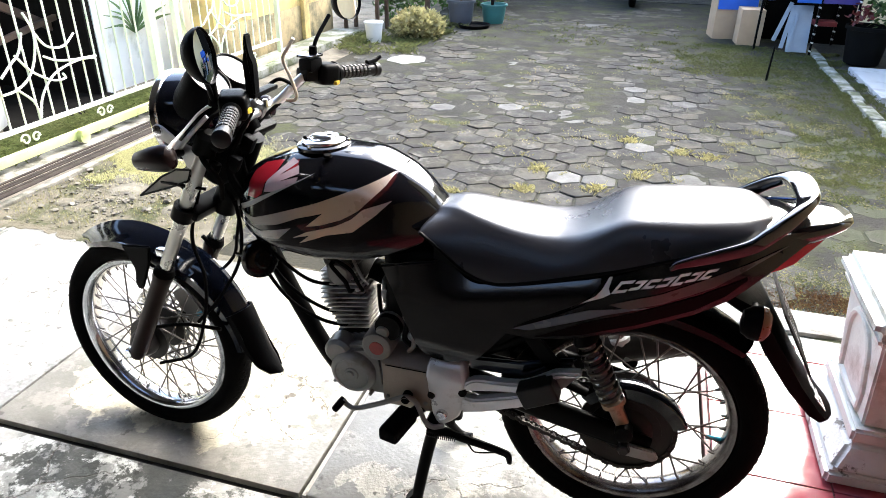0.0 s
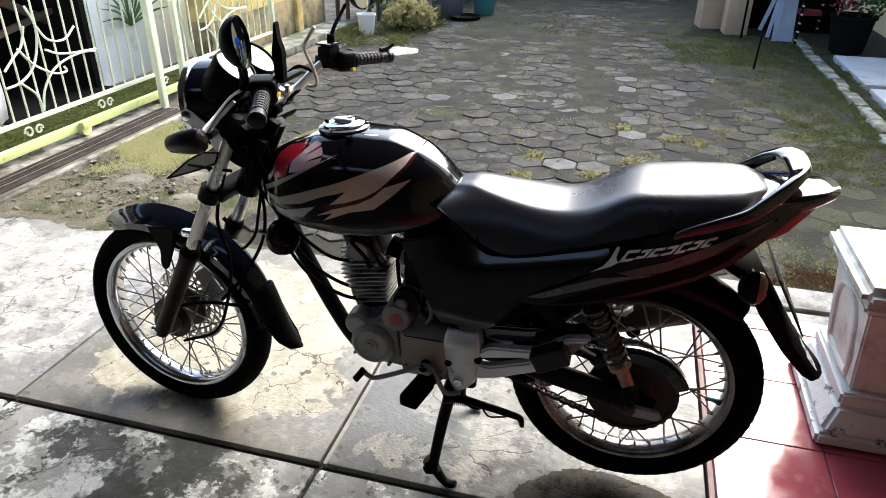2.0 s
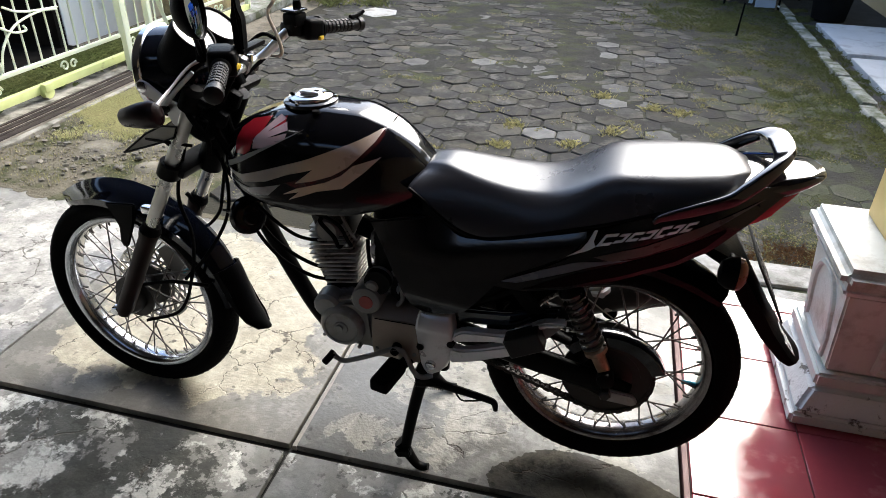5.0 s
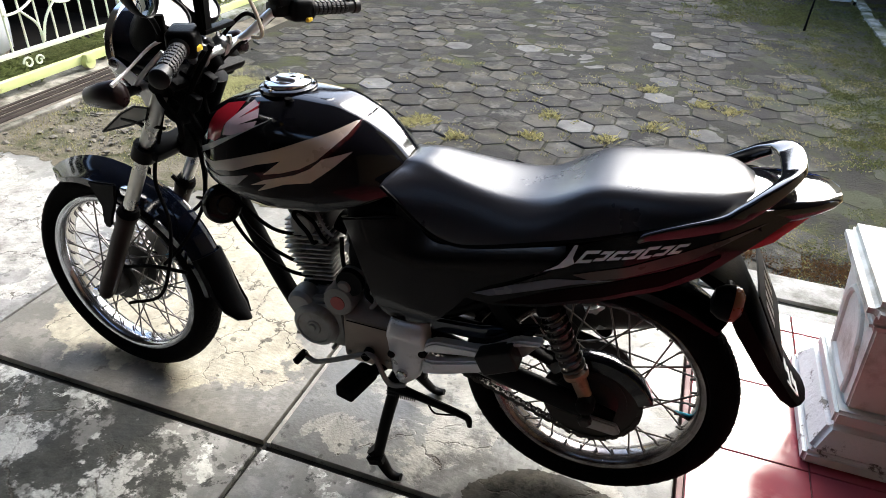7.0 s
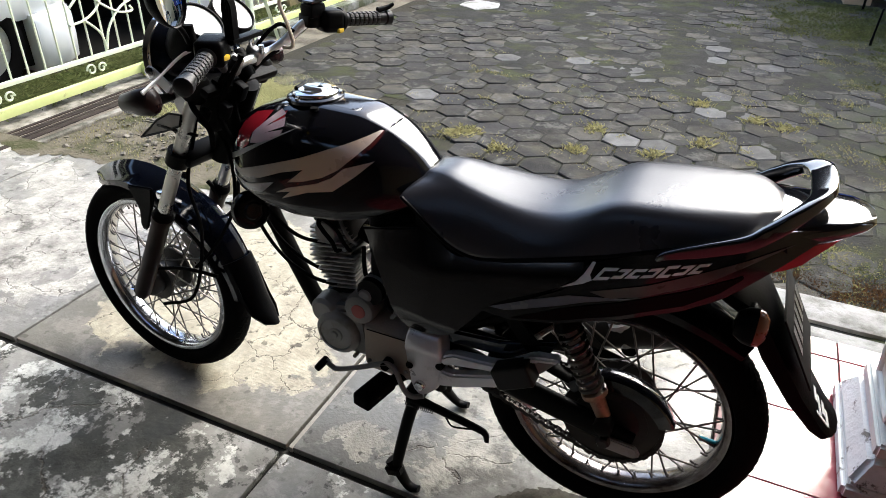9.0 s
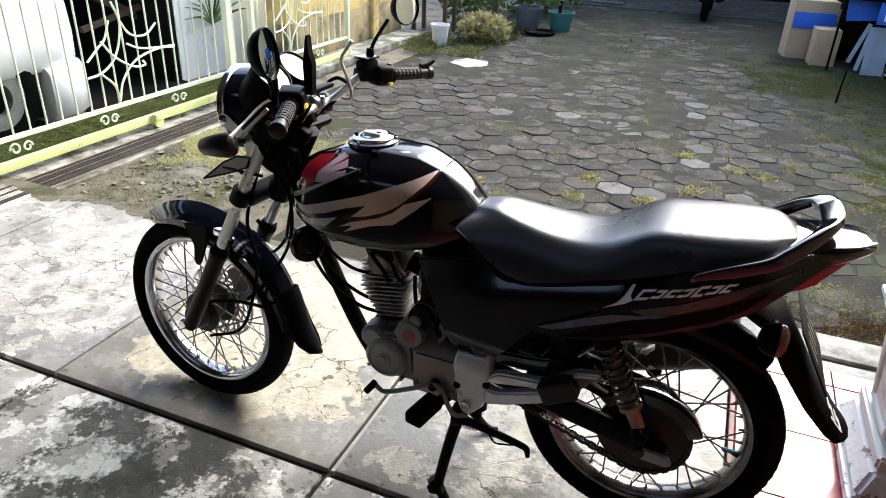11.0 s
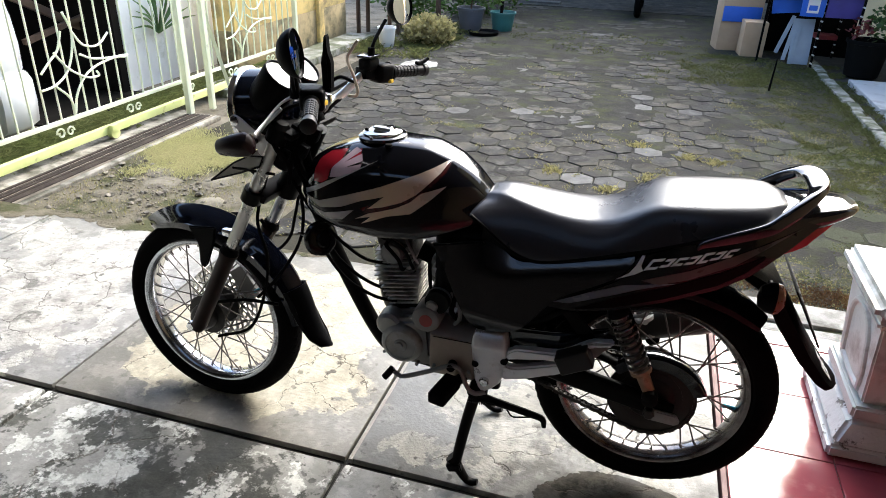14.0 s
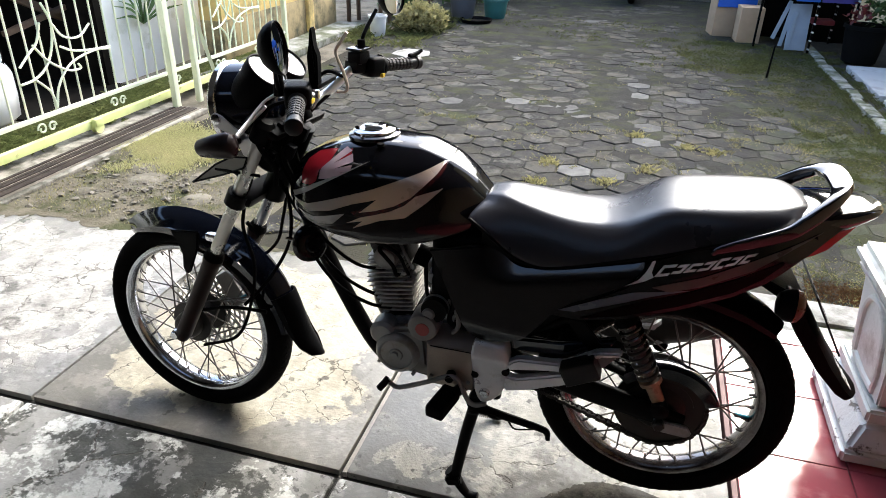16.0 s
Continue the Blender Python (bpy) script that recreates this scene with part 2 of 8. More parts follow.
M_SOIL = mat("soil", (0.115, 0.098, 0.070), (0.19, 0.165, 0.125), rough=0.95, scale=6, fine=50, bump=0.9, bump_scale=40, stain=(0.055, 0.045, 0.028), stain_scale=5)
M_GRASS = mat("grass blade", (0.080, 0.105, 0.038), (0.14, 0.14, 0.060), rough=0.7, scale=1.6, rnd=0.35, spec=0.2)
M_GRASS_DRY = mat("dry grass blade", (0.38, 0.34, 0.17), (0.25, 0.24, 0.11), rough=0.7, scale=3, rnd=0.35, spec=0.2)
M_VERGE = mat("fresh verge grass", (0.125, 0.165, 0.052), (0.19, 0.20, 0.085), rough=0.7, scale=2, rnd=0.35, spec=0.2)
# dry yellow-green, paled further so the sun on this patch is in its colour
M_LAWN = mat("sunlit dry lawn", (0.52, 0.49, 0.28), (0.40, 0.40, 0.20), rough=0.7, scale=3, rnd=0.3, spec=0.2)
M_AGAVE = mat("agave leaf", (0.20, 0.32, 0.14), (0.13, 0.24, 0.10), rough=0.5, scale=6, rnd=0.25)
M_LEAF = mat("leaf", (0.035, 0.08, 0.02), (0.07, 0.13, 0.03), rough=0.5, scale=5, rnd=0.4)


def leafy(m, share=0.5):
    """Lets light through thin blades and leaves."""
    n, l = m.node_tree.nodes, m.node_tree.links
    bs = n["Principled BSDF"]
    tr = n.new("ShaderNodeBsdfTranslucent")
    l.new(bs.inputs["Base Color"].links[0].from_socket, tr.inputs["Color"])
    k = n.new("ShaderNodeMixShader")
    k.inputs[0].default_value = share
    l.new(bs.outputs[0], k.inputs[1])
    l.new(tr.outputs[0], k.inputs[2])
    l.new(k.outputs[0], n["Material Output"].inputs["Surface"])


for m in (M_GRASS, M_GRASS_DRY, M_VERGE, M_LAWN, M_LEAF, M_AGAVE):
    leafy(m)
M_TILE = mat("red glazed tile", (0.28, 0.045, 0.058), (0.22, 0.036, 0.048), rough=0.11, scale=5, fine=40, bump=0.03, bump_scale=30, rough_var=0.07, spec=0.65,
             stain=(0.40, 0.16, 0.16), stain_scale=6, stain_at=0.66, rnd=0.06)
def smeared(m, scale, smooth, dull):
    """Gloss broken by ragged smears of dried water."""
    n, l = m.node_tree.nodes, m.node_tree.links
    geo = n.new("ShaderNodeNewGeometry")
    tx = n.new("ShaderNodeTexNoise")
    tx.inputs["Scale"].default_value, tx.inputs["Detail"].default_value, tx.inputs["Roughness"].default_value = scale, 9.0, 0.68
    l.new(geo.outputs["Position"], tx.inputs["Vector"])
    r = n.new("ShaderNodeMapRange")
    r.inputs["From Min"].default_value, r.inputs["From Max"].default_value = 0.47, 0.53
    r.inputs["To Min"].default_value, r.inputs["To Max"].default_value = smooth, dull
    l.new(tx.outputs["Fac"], r.inputs["Value"])
    l.new(r.outputs[0], n["Principled BSDF"].inputs["Roughness"])


smeared(M_TILE, 7.0, 0.12, 0.25)
M_WHITE = mat("white paint", (0.84, 0.85, 0.85), (0.76, 0.78, 0.78), rough=0.45, scale=6, fine=70, bump=0.1, bump_scale=90, stain=(0.4, 0.38, 0.33), stain_scale=9, stain_at=0.72)
M_WHITE_WORN = mat("chipped white paint", (0.74, 0.75, 0.74), (0.60, 0.61, 0.59), rough=0.5, scale=6, fine=70, bump=0.35, bump_scale=60, stain=(0.12, 0.105, 0.09), stain_scale=20, stain_at=0.61, stain_soft=0.03)
M_PILLAR = mat("aged white pillar paint", (0.68, 0.70, 0.665), (0.57, 0.59, 0.555), rough=0.5, scale=6, fine=70, bump=0.2, bump_scale=70, stain=(0.22, 0.19, 0.145), stain_scale=7, stain_at=0.62, stain_soft=0.12)
M_YELLOW = mat("yellow wall paint", (0.86, 0.66, 0.27), (0.74, 0.54, 0.20), rough=0.75, scale=3, fine=60, bump=0.15, stain=(0.22, 0.17, 0.10), stain_scale=3.5, stain_at=0.60)
M_YELLOW_DIRTY = mat("damp-stained render", (0.30, 0.23, 0.13), (0.52, 0.40, 0.20), rough=0.85, scale=3, fine=60, bump=0.4, stain=(0.08, 0.08, 0.045), stain_scale=4, stain_at=0.55)
M_CREAM = mat("cream wall paint", (0.70, 0.55, 0.32), (0.62, 0.48, 0.28), rough=0.75, scale=2, fine=60, bump=0.12)
M_GATE = mat("pale green gate paint", (0.84, 0.88, 0.71), (0.77, 0.83, 0.60), rough=0.4, scale=10, fine=60, stain=(0.22, 0.14, 0.06), stain_scale=18, stain_at=0.72)
M_GATE_RAIL = mat("yellow-green rail paint", (0.76, 0.81, 0.38), (0.66, 0.72, 0.28), rough=0.4, scale=10, fine=60, stain=(0.22, 0.16, 0.06), stain_scale=14, stain_at=0.7)
M_GRATE = mat("rusty steel", (0.042, 0.030, 0.025), (0.020, 0.014, 0.012), rough=0.7, spec=0.2, bump=0.3)
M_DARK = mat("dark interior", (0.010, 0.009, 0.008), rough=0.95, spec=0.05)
M_BROWN = mat("brown board", (0.09, 0.055, 0.035), (0.05, 0.03, 0.02), rough=0.8, scale=4, fine=40, bump=0.3)
M_TERRACE = mat("pale terrace cement", (0.50, 0.51, 0.52), (0.40, 0.41, 0.42), rough=0.7, scale=3, fine=50, bump=0.3, stain=(0.22, 0.21, 0.2), stain_scale=4, stain_at=0.62)
M_CARD = mat("cardboard", (0.48, 0.34, 0.22), (0.40, 0.28, 0.18), rough=0.85, scale=8, fine=60, bump=0.1)
M_BLUE = mat("blue printed board", (0.02, 0.13, 0.62), (0.015, 0.10, 0.50), rough=0.5, scale=8)
M_GREYBLUE = mat("grey-blue board", (0.30, 0.36, 0.44), (0.24, 0.29, 0.36), rough=0.6, scale=8)
M_PURPLE = mat("violet board", (0.055, 0.045, 0.27), (0.045, 0.035, 0.20), rough=0.6)
M_POT_GREY = mat("grey plastic", (0.11, 0.12, 0.15), (0.08, 0.09, 0.11), rough=0.5)
M_POT_GREEN = mat("teal plastic", (0.05, 0.20, 0.20), (0.04, 0.15, 0.15), rough=0.5)
M_POT_BLACK = mat("black plastic", (0.004, 0.004, 0.0045), (0.006, 0.006, 0.006), rough=0.7, spec=0.04)
M_ROOF = mat("roof underside", (0.11, 0.105, 0.10), rough=0.8)
# colour of walls out of view, darkened to cut fill and reflections on the bike
M_HOUSE = mat("dark unseen wall", (0.034, 0.029, 0.025), rough=0.8, bump=0.1)

M_BLACK_GLOSS = mat("black lacquer", (0.003, 0.0033, 0.005), (0.004, 0.004, 0.006), rough=0.12, spec=0.32, coat=0.35, scale=2, rough_var=0.03)
M_COWL = mat("polished black lacquer", (0.003, 0.0033, 0.005), (0.004, 0.004, 0.006), rough=0.09, spec=0.5, coat=1.0, scale=2, rough_var=0.02)
M_BLUE_GLOSS = mat("blue-black lacquer", (0.003, 0.0045, 0.010), (0.004, 0.006, 0.013), rough=0.10, spec=0.40, coat=0.4, scale=2, rough_var=0.03)
M_GRIP = mat("worn rubber grip", (0.008, 0.008, 0.008), (0.012, 0.012, 0.012), rough=0.42, spec=0.22, bump=0.1)
M_PANEL = mat("graphite lacquer", (0.0042, 0.0042, 0.0055), (0.0056, 0.0054, 0.0064), rough=0.17, spec=0.45, coat=0.35, scale=2, rough_var=0.04)
M_MAROON = mat("dark red lacquer", (0.07, 0.009, 0.010), (0.05, 0.007, 0.008), rough=0.18, coat=0.8, scale=4, rough_var=0.03)
M_TAIL_RED = mat("wine-black lacquer", (0.008, 0.0028, 0.0032), (0.006, 0.0025, 0.0028), rough=0.30, spec=0.05, coat=0.0, scale=4, rough_var=0.03)
M_RED = mat("red decal", (0.42, 0.018, 0.032), (0.34, 0.014, 0.024), rough=0.2, coat=0.8)
M_SILVER_DECAL = mat("champagne decal", (0.60, 0.47, 0.36), (0.50, 0.40, 0.32), rough=0.30, metal=0.1, coat=0.5, scale=5)


def graded(m, x0, x1, stops):
    """A print whose colour runs along the machine from x0 to x1, reflections painted in."""
    n, l = m.node_tree.nodes, m.node_tree.links
    bs = n["Principled BSDF"]
    geo = n.new("ShaderNodeNewGeometry")
    sep = n.new("ShaderNodeSeparateXYZ")
    l.new(geo.outputs["Position"], sep.inputs[0])
    r = n.new("ShaderNodeMapRange")
    r.inputs["From Min"].default_value, r.inputs["From Max"].default_value = x0, x1
    l.new(sep.outputs[0], r.inputs["Value"])
    ramp = n.new("ShaderNodeValToRGB")
    while len(ramp.color_ramp.elements) < len(stops):
        ramp.color_ramp.elements.new(0.5)
    for e, (at, c) in zip(ramp.color_ramp.elements, stops):
        e.position, e.color = at, (*c, 1)
    l.new(r.outputs[0], ramp.inputs["Fac"])
    l.new(ramp.outputs["Color"], bs.inputs["Base Color"])


graded(M_SILVER_DECAL, -0.27, 0.11, [(0.0, (0.30, 0.285, 0.27)), (0.35, (0.36, 0.32, 0.28)), (0.62, (0.62, 0.46, 0.30)), (0.82, (0.58, 0.43, 0.31)), (1.0, (0.50, 0.42, 0.40))])
M_GREY_DECAL = mat("silver decal", (0.14, 0.15, 0.18), (0.10, 0.11, 0.13), rough=0.25, coat=0.4)
M_GREY_EDGE = mat("grey decal", (0.42, 0.41, 0.40), (0.32, 0.31, 0.30), rough=0.28, coat=0.5)
M_WINE = mat("painted wine-red reflection", (0.0052, 0.0026, 0.0025), (0.0042, 0.0024, 0.0024), rough=0.2, coat=0.2, spec=0.28, scale=4, rough_var=0.03)
M_TAN = mat("brown-grey decal", (0.085, 0.066, 0.056), (0.060, 0.048, 0.042), rough=0.32, coat=0.3)
M_EMBLEM = mat("pink-white wing decal", (0.62, 0.50, 0.54), (0.54, 0.34, 0.38), rough=0.25, coat=0.5)
M_LETTER = mat("silver lettering", (0.80, 0.80, 0.82), (0.72, 0.72, 0.74), rough=0.3)
M_SEAT = mat("black vinyl", (0.020, 0.021, 0.028), (0.025, 0.025, 0.031), rough=0.29, bump=0.07, bump_scale=350, spec=0.52, coat=0.0, rough_var=0.03)
M_RUBBER = mat("tyre rubber", (0.003, 0.003, 0.0032), (0.005, 0.0047, 0.0045), rough=0.85, bump=0.3, bump_scale=180, spec=0.03)
M_BLACK = mat("black plastic trim", (0.0022, 0.0022, 0.0026), (0.0032, 0.0032, 0.0034), rough=0.42, bump=0.1, bump_scale=200, spec=0.04)
M_FRAME = mat("black frame paint", (0.0026, 0.0026, 0.0026), (0.0045, 0.0042, 0.004), rough=0.40, spec=0.05, stain=(0.010, 0.008, 0.006), stain_scale=20, stain_at=0.7)
M_CHROME = mat("chrome", (0.75, 0.75, 0.75), (0.62, 0.62, 0.63), rough=0.12, metal=1.0, scale=15, rough_var=0.05)
M_RIM = mat("polished rim", (0.60, 0.62, 0.66), (0.46, 0.47, 0.50), rough=0.16, metal=1.0, scale=20, rough_var=0.08)
M_RIM_DULL = mat("dull brownish steel rim", (0.30, 0.285, 0.285), (0.17, 0.155, 0.15), rough=0.22, metal=0.9, scale=18, rough_var=0.08, stain=(0.06, 0.035, 0.025), stain_scale=24, stain_at=0.6)
M_SPOKE = mat("dull spoke steel", (0.16, 0.15, 0.14), (0.10, 0.09, 0.08), rough=0.4, metal=0.8, scale=40)
M_ALU_PALE = mat("bare aluminium", (0.68, 0.68, 0.69), (0.58, 0.58, 0.59), rough=0.33, metal=0.40, spec=0.8, scale=12, bump=0.1, bump_scale=220, stain=(0.20, 0.17, 0.14), stain_scale=14, stain_at=0.68)
M_ALU = mat("cast aluminium", (0.29, 0.29, 0.28), (0.21, 0.21, 0.20), rough=0.42, metal=0.3, scale=12, bump=0.12, bump_scale=220, stain=(0.14, 0.11, 0.08), stain_scale=16, stain_at=0.66)
M_ALU_DULL = mat("dull engine casting", (0.235, 0.23, 0.22), (0.165, 0.16, 0.15), rough=0.5, metal=0.25, scale=12, bump=0.2, bump_scale=200)
M_HUB = mat("dirty hub casting", (0.040, 0.037, 0.034), (0.024, 0.022, 0.020), rough=0.45, metal=0.4, scale=14, bump=0.15, bump_scale=180)
M_FIN = mat("finned engine casting", (0.42, 0.40, 0.37), (0.30, 0.28, 0.255), rough=0.5, metal=0.25, scale=20, bump=0.2, stain=(0.06, 0.05, 0.04), stain_scale=25, stain_at=0.6)
M_FORK = mat("fork steel", (0.50, 0.49, 0.47), (0.40, 0.39, 0.37), rough=0.28, metal=1.0, scale=10)
M_SLIDER = mat("worn dark slider", (0.017, 0.0055, 0.0048), (0.009, 0.0042, 0.0036), rough=0.4, spec=0.08, scale=12)
M_BRONZE = mat("bronze-grey casting", (0.27, 0.215, 0.17), (0.215, 0.17, 0.135), rough=0.40, metal=0.25, scale=10, bump=0.15, bump_scale=200)
M_RUSTY = mat("rust-stained plated steel", (0.36, 0.26, 0.18), (0.20, 0.12, 0.07), rough=0.4, metal=0.6, scale=25, stain=(0.08, 0.04, 0.02), stain_scale=30, stain_at=0.6)
M_CHAIN = mat("oily chain", (0.026, 0.022, 0.018), (0.014, 0.012, 0.010), rough=0.45, metal=0.5)
M_HUGGER = mat("satin black mudguard", (0.0028, 0.0028, 0.0034), (0.004, 0.004, 0.0045), rough=0.2, spec=0.16, scale=4, rough_var=0.03)
M_PLATE_BACK = mat("bare plate back", (0.30, 0.29, 0.26), (0.21, 0.20, 0.18), rough=0.5, scale=12, spec=0.3)
M_DIAL = mat("white dial", (0.80, 0.80, 0.80), (0.74, 0.74, 0.74), rough=0.15, coat=1.0)
M_MIRROR = mat("mirror glass", (0.85, 0.85, 0.85), (0.85, 0.85, 0.85), rough=0.02, metal=1.0, rough_var=0.0)
M_LENS = mat("lamp glass", (0.75, 0.78, 0.8), (0.7, 0.72, 0.74), rough=0.08, coat=1.0, metal=0.4)
M_AMBER = mat("amber lens", (0.15, 0.040, 0.012), (0.10, 0.030, 0.01), rough=0.3, coat=0.2)
M_SMOKE = mat("smoked lens", (0.016, 0.007, 0.008), (0.010, 0.006, 0.006), rough=0.3, spec=0.22)
M_TAILRED = mat("red tail lens", (0.42, 0.008, 0.012), (0.34, 0.006, 0.01), rough=0.15, coat=1.0)
M_CREAM_CABLE = mat("cream cable", (0.55, 0.47, 0.36), (0.45, 0.38, 0.3), rough=0.5)
M_YELLOW_TAG = mat("yellow switch", (0.75, 0.50, 0.03), rough=0.4)
M_PLATE = mat("weathered plate", (0.012, 0.012, 0.012), (0.02, 0.02, 0.02), rough=0.85, spec=0.08)
M_BAR = mat("brushed chrome", (0.86, 0.87, 0.88), (0.76, 0.77, 0.78), rough=0.30, metal=1.0, scale=15, rough_var=0.06)
M_SILL = mat("worn threshold cement", (0.34, 0.335, 0.32), (0.20, 0.195, 0.18), rough=0.7, scale=8, fine=60, bump=0.4, stain=(0.08, 0.075, 0.06), stain_scale=7, stain_at=0.56)
M_WHITEMARK = mat("white marking", (0.72, 0.72, 0.72), (0.6, 0.6, 0.6), rough=0.5)
M_TEAL = mat("teal cap", (0.02, 0.22, 0.30), rough=0.3)


# ---- mesh helpers ----
PLACE = {}
STEER = Matrix.Identity(4)  # turn of what is steered while the front end is built


def part(name, bm, material, parent=None, label="", smooth=40):
    """Links bm as one mesh object, its origin in its middle, under a thing or a part."""
    bmesh.ops.remove_doubles(bm, verts=bm.verts, dist=1e-6)
    if parent is not None:
        bmesh.ops.transform(bm, matrix=STEER, verts=bm.verts)
    bmesh.ops.recalc_face_normals(bm, faces=bm.faces)
    lo = Vector([min(v.co[i] for v in bm.verts) for i in range(3)])
    hi = Vector([max(v.co[i] for v in bm.verts) for i in range(3)])
    c = (lo + hi) / 2
    if parent is None:
        c.z = lo.z
    bmesh.ops.translate(bm, verts=bm.verts, vec=-c)
    me = bpy.data.meshes.new(name)
    bm.to_mesh(me)
    bm.free()
    if smooth:
        me.polygons.foreach_set("use_smooth", [True] * len(me.polygons))
        me.set_sharp_from_angle(angle=radians(smooth))
    me.materials.append(material)
    ob = new(name, me)
    PLACE[ob.name] = c
    if parent is not None:
        ob.parent = parent
        ob.location = c - PLACE[parent.name]
    else:
        ob.location = c
    if label:
        ob["label"] = label
    return ob


def thing(name, at, label, category, group=""):
    ob = new(name)
    ob.empty_display_size = 0.05
    ob.location = at
    PLACE[ob.name] = Vector(at)
    return tagged(ob, label, category, group)


def setting(name, bm, material, smooth=40):
    return tagged(part(name, bm, material, None, "", smooth), kind="structure")


def shared(name, me, m, parent):
    """An object of its own on a mesh that it shares, at the pose m in the world."""
    ob = new(name, me)
    ob.parent = parent
    m = STEER @ m
    ob.matrix_basis = Matrix.Translation(-PLACE[parent.name]) @ m
    PLACE[ob.name] = m.translation.copy()
    return ob


def B():
    return bmesh.new()


def mesh_of(name, bm, material, smooth=40):
    me = bpy.data.meshes.new(name)
    bmesh.ops.recalc_face_normals(bm, faces=bm.faces)
    bm.to_mesh(me)
    bm.free()
    if smooth:
        me.polygons.foreach_set("use_smooth", [True] * len(me.polygons))
        me.set_sharp_from_angle(angle=radians(smooth))
    me.materials.append(material)
    return me


def box(c, s, bevel=0.004, turn=None, bm=None, taper=None, seg=2):
    bm = bm or B()
    r = bmesh.ops.create_cube(bm, size=1)
    vs = r["verts"]
    for v in vs:
        k = taper if taper and v.co.z > 0 else 1
        v.co = Vector((v.co.x * s[0] * k, v.co.y * s[1] * k, v.co.z * s[2]))
    if bevel:
        es = list({e for v in vs for e in v.link_edges})
        r2 = bmesh.ops.bevel(bm, geom=es, offset=min(bevel, min(s) * 0.45), segments=seg, affect="EDGES", profile=0.6)
        vs = list(set(r2["verts"]) | {v for v in vs if v.is_valid})
    m = Matrix.Translation(c) @ (turn or Matrix())
    bmesh.ops.transform(bm, matrix=m, verts=vs)
    return bm


def curve(pts, k=6):
    """Points along a smooth line through pts."""
    p = [Vector(q) for q in pts]
    if len(p) < 3 or k < 2:
        return p
    p = [p[0] * 2 - p[1]] + p + [p[-1] * 2 - p[-2]]
    out = []
    for i in range(1, len(p) - 2):
        for j in range(k):
            t = j / k
            a, b, c, d = p[i - 1], p[i], p[i + 1], p[i + 2]
            out.append(0.5 * (2 * b + (c - a) * t + (2 * a - 5 * b + 4 * c - d) * t * t + (3 * b - a - 3 * c + d) * t ** 3))
    return out + [p[-2]]


def tube(pts, r, n=10, k=6, bm=None, flat=None, square=1.0):
    """A round (or flattened, or squared) bar along a smooth line; r may be a list along pts."""
    bm = bm or B()
    line = curve(pts, k)
    rr = r if isinstance(r, (list, tuple)) else [r] * len(pts)
    radii = [float(np.interp(i / max(len(line) - 1, 1) * (len(rr) - 1), range(len(rr)), rr)) for i in range(len(line))]
    up = Vector((0, 0, 1))
    rings, side = [], None
    for i, q in enumerate(line):
        d = (line[min(i + 1, len(line) - 1)] - line[max(i - 1, 0)]).normalized()
        if side is None:
            side = d.cross(up) if abs(d.dot(up)) < 0.95 else d.cross(Vector((1, 0, 0)))
        side = (side - d * side.dot(d)).normalized()
        over = side.cross(d).normalized()
        a, b = flat or (1, 1)
        if isinstance(a, (list, tuple)):
            a, b = (float(np.interp(i / (len(line) - 1) * (len(q2) - 1), range(len(q2)), q2)) for q2 in (a, b))
        ring = []
        for j in range(n):
            w = 2 * math.pi * (j + (0.5 if square < 1 else 0)) / n
            c, e = (math.copysign(abs(f) ** square, f) for f in (math.cos(w), math.sin(w)))
            ring.append(bm.verts.new(q + side * (c * radii[i] * a) + over * (e * radii[i] * b)))
        rings.append(ring)
    skin(bm, rings)
    return bm


def skin(bm, rings, cap=True, closed=False):
    n = len(rings[0])
    pairs = list(zip(rings, rings[1:])) + ([(rings[-1], rings[0])] if closed else [])
    for a, b in pairs:
        for j in range(n):
            bm.faces.new((a[j], a[(j + 1) % n], b[(j + 1) % n], b[j]))
    if cap and not closed:
        bm.faces.new(rings[0][::-1])
        bm.faces.new(rings[-1])


def lathe(profile, c, axis="y", n=48, closed=False, bm=None, turn=None):
    """Turns (radius, height along the axis) pairs round an axis through c."""
    bm = bm or B()
    rings = []
    for j in range(n):
        w = 2 * math.pi * j / n
        ring = []
        for r, h in profile:
            q = {"y": Vector((r * math.cos(w), h, r * math.sin(w))), "z": Vector((r * math.cos(w), r * math.sin(w), h)),
                 "x": Vector((h, r * math.cos(w), r * math.sin(w)))}[axis]
            if turn:
                q = turn @ q
            ring.append(bm.verts.new(q + Vector(c)))
        rings.append(ring)
    m = len(profile)
    for j in range(n):
        a, b = rings[j], rings[(j + 1) % n]
        for i in range(m if closed else m - 1):
            bm.faces.new((a[i], a[(i + 1) % m], b[(i + 1) % m], b[i]))
    if not closed:
        for i in (0, m - 1):
            if profile[i][0] > 1e-6:
                bm.faces.new([rings[j][i] for j in range(n)][:: 1 if i else -1])
    bmesh.ops.remove_doubles(bm, verts=bm.verts, dist=1e-7)
    return bm


def plate(poly, y0, y1, bevel=0.003, bm=None):
    """A plate with an outline in x and z between two y."""
    bm = bm or B()
    f = bm.faces.new([bm.verts.new((x, y0, z)) for x, z in poly])
    r = bmesh.ops.extrude_face_region(bm, geom=[f])
    vs = [v for v in r["geom"] if isinstance(v, bmesh.types.BMVert)]
    bmesh.ops.translate(bm, verts=vs, vec=(0, y1 - y0, 0))
    if bevel:
        es = list({e for v in [*vs, *f.verts] for e in v.link_edges})
        bmesh.ops.bevel(bm, geom=es, offset=bevel, segments=2, affect="EDGES")
    return bm


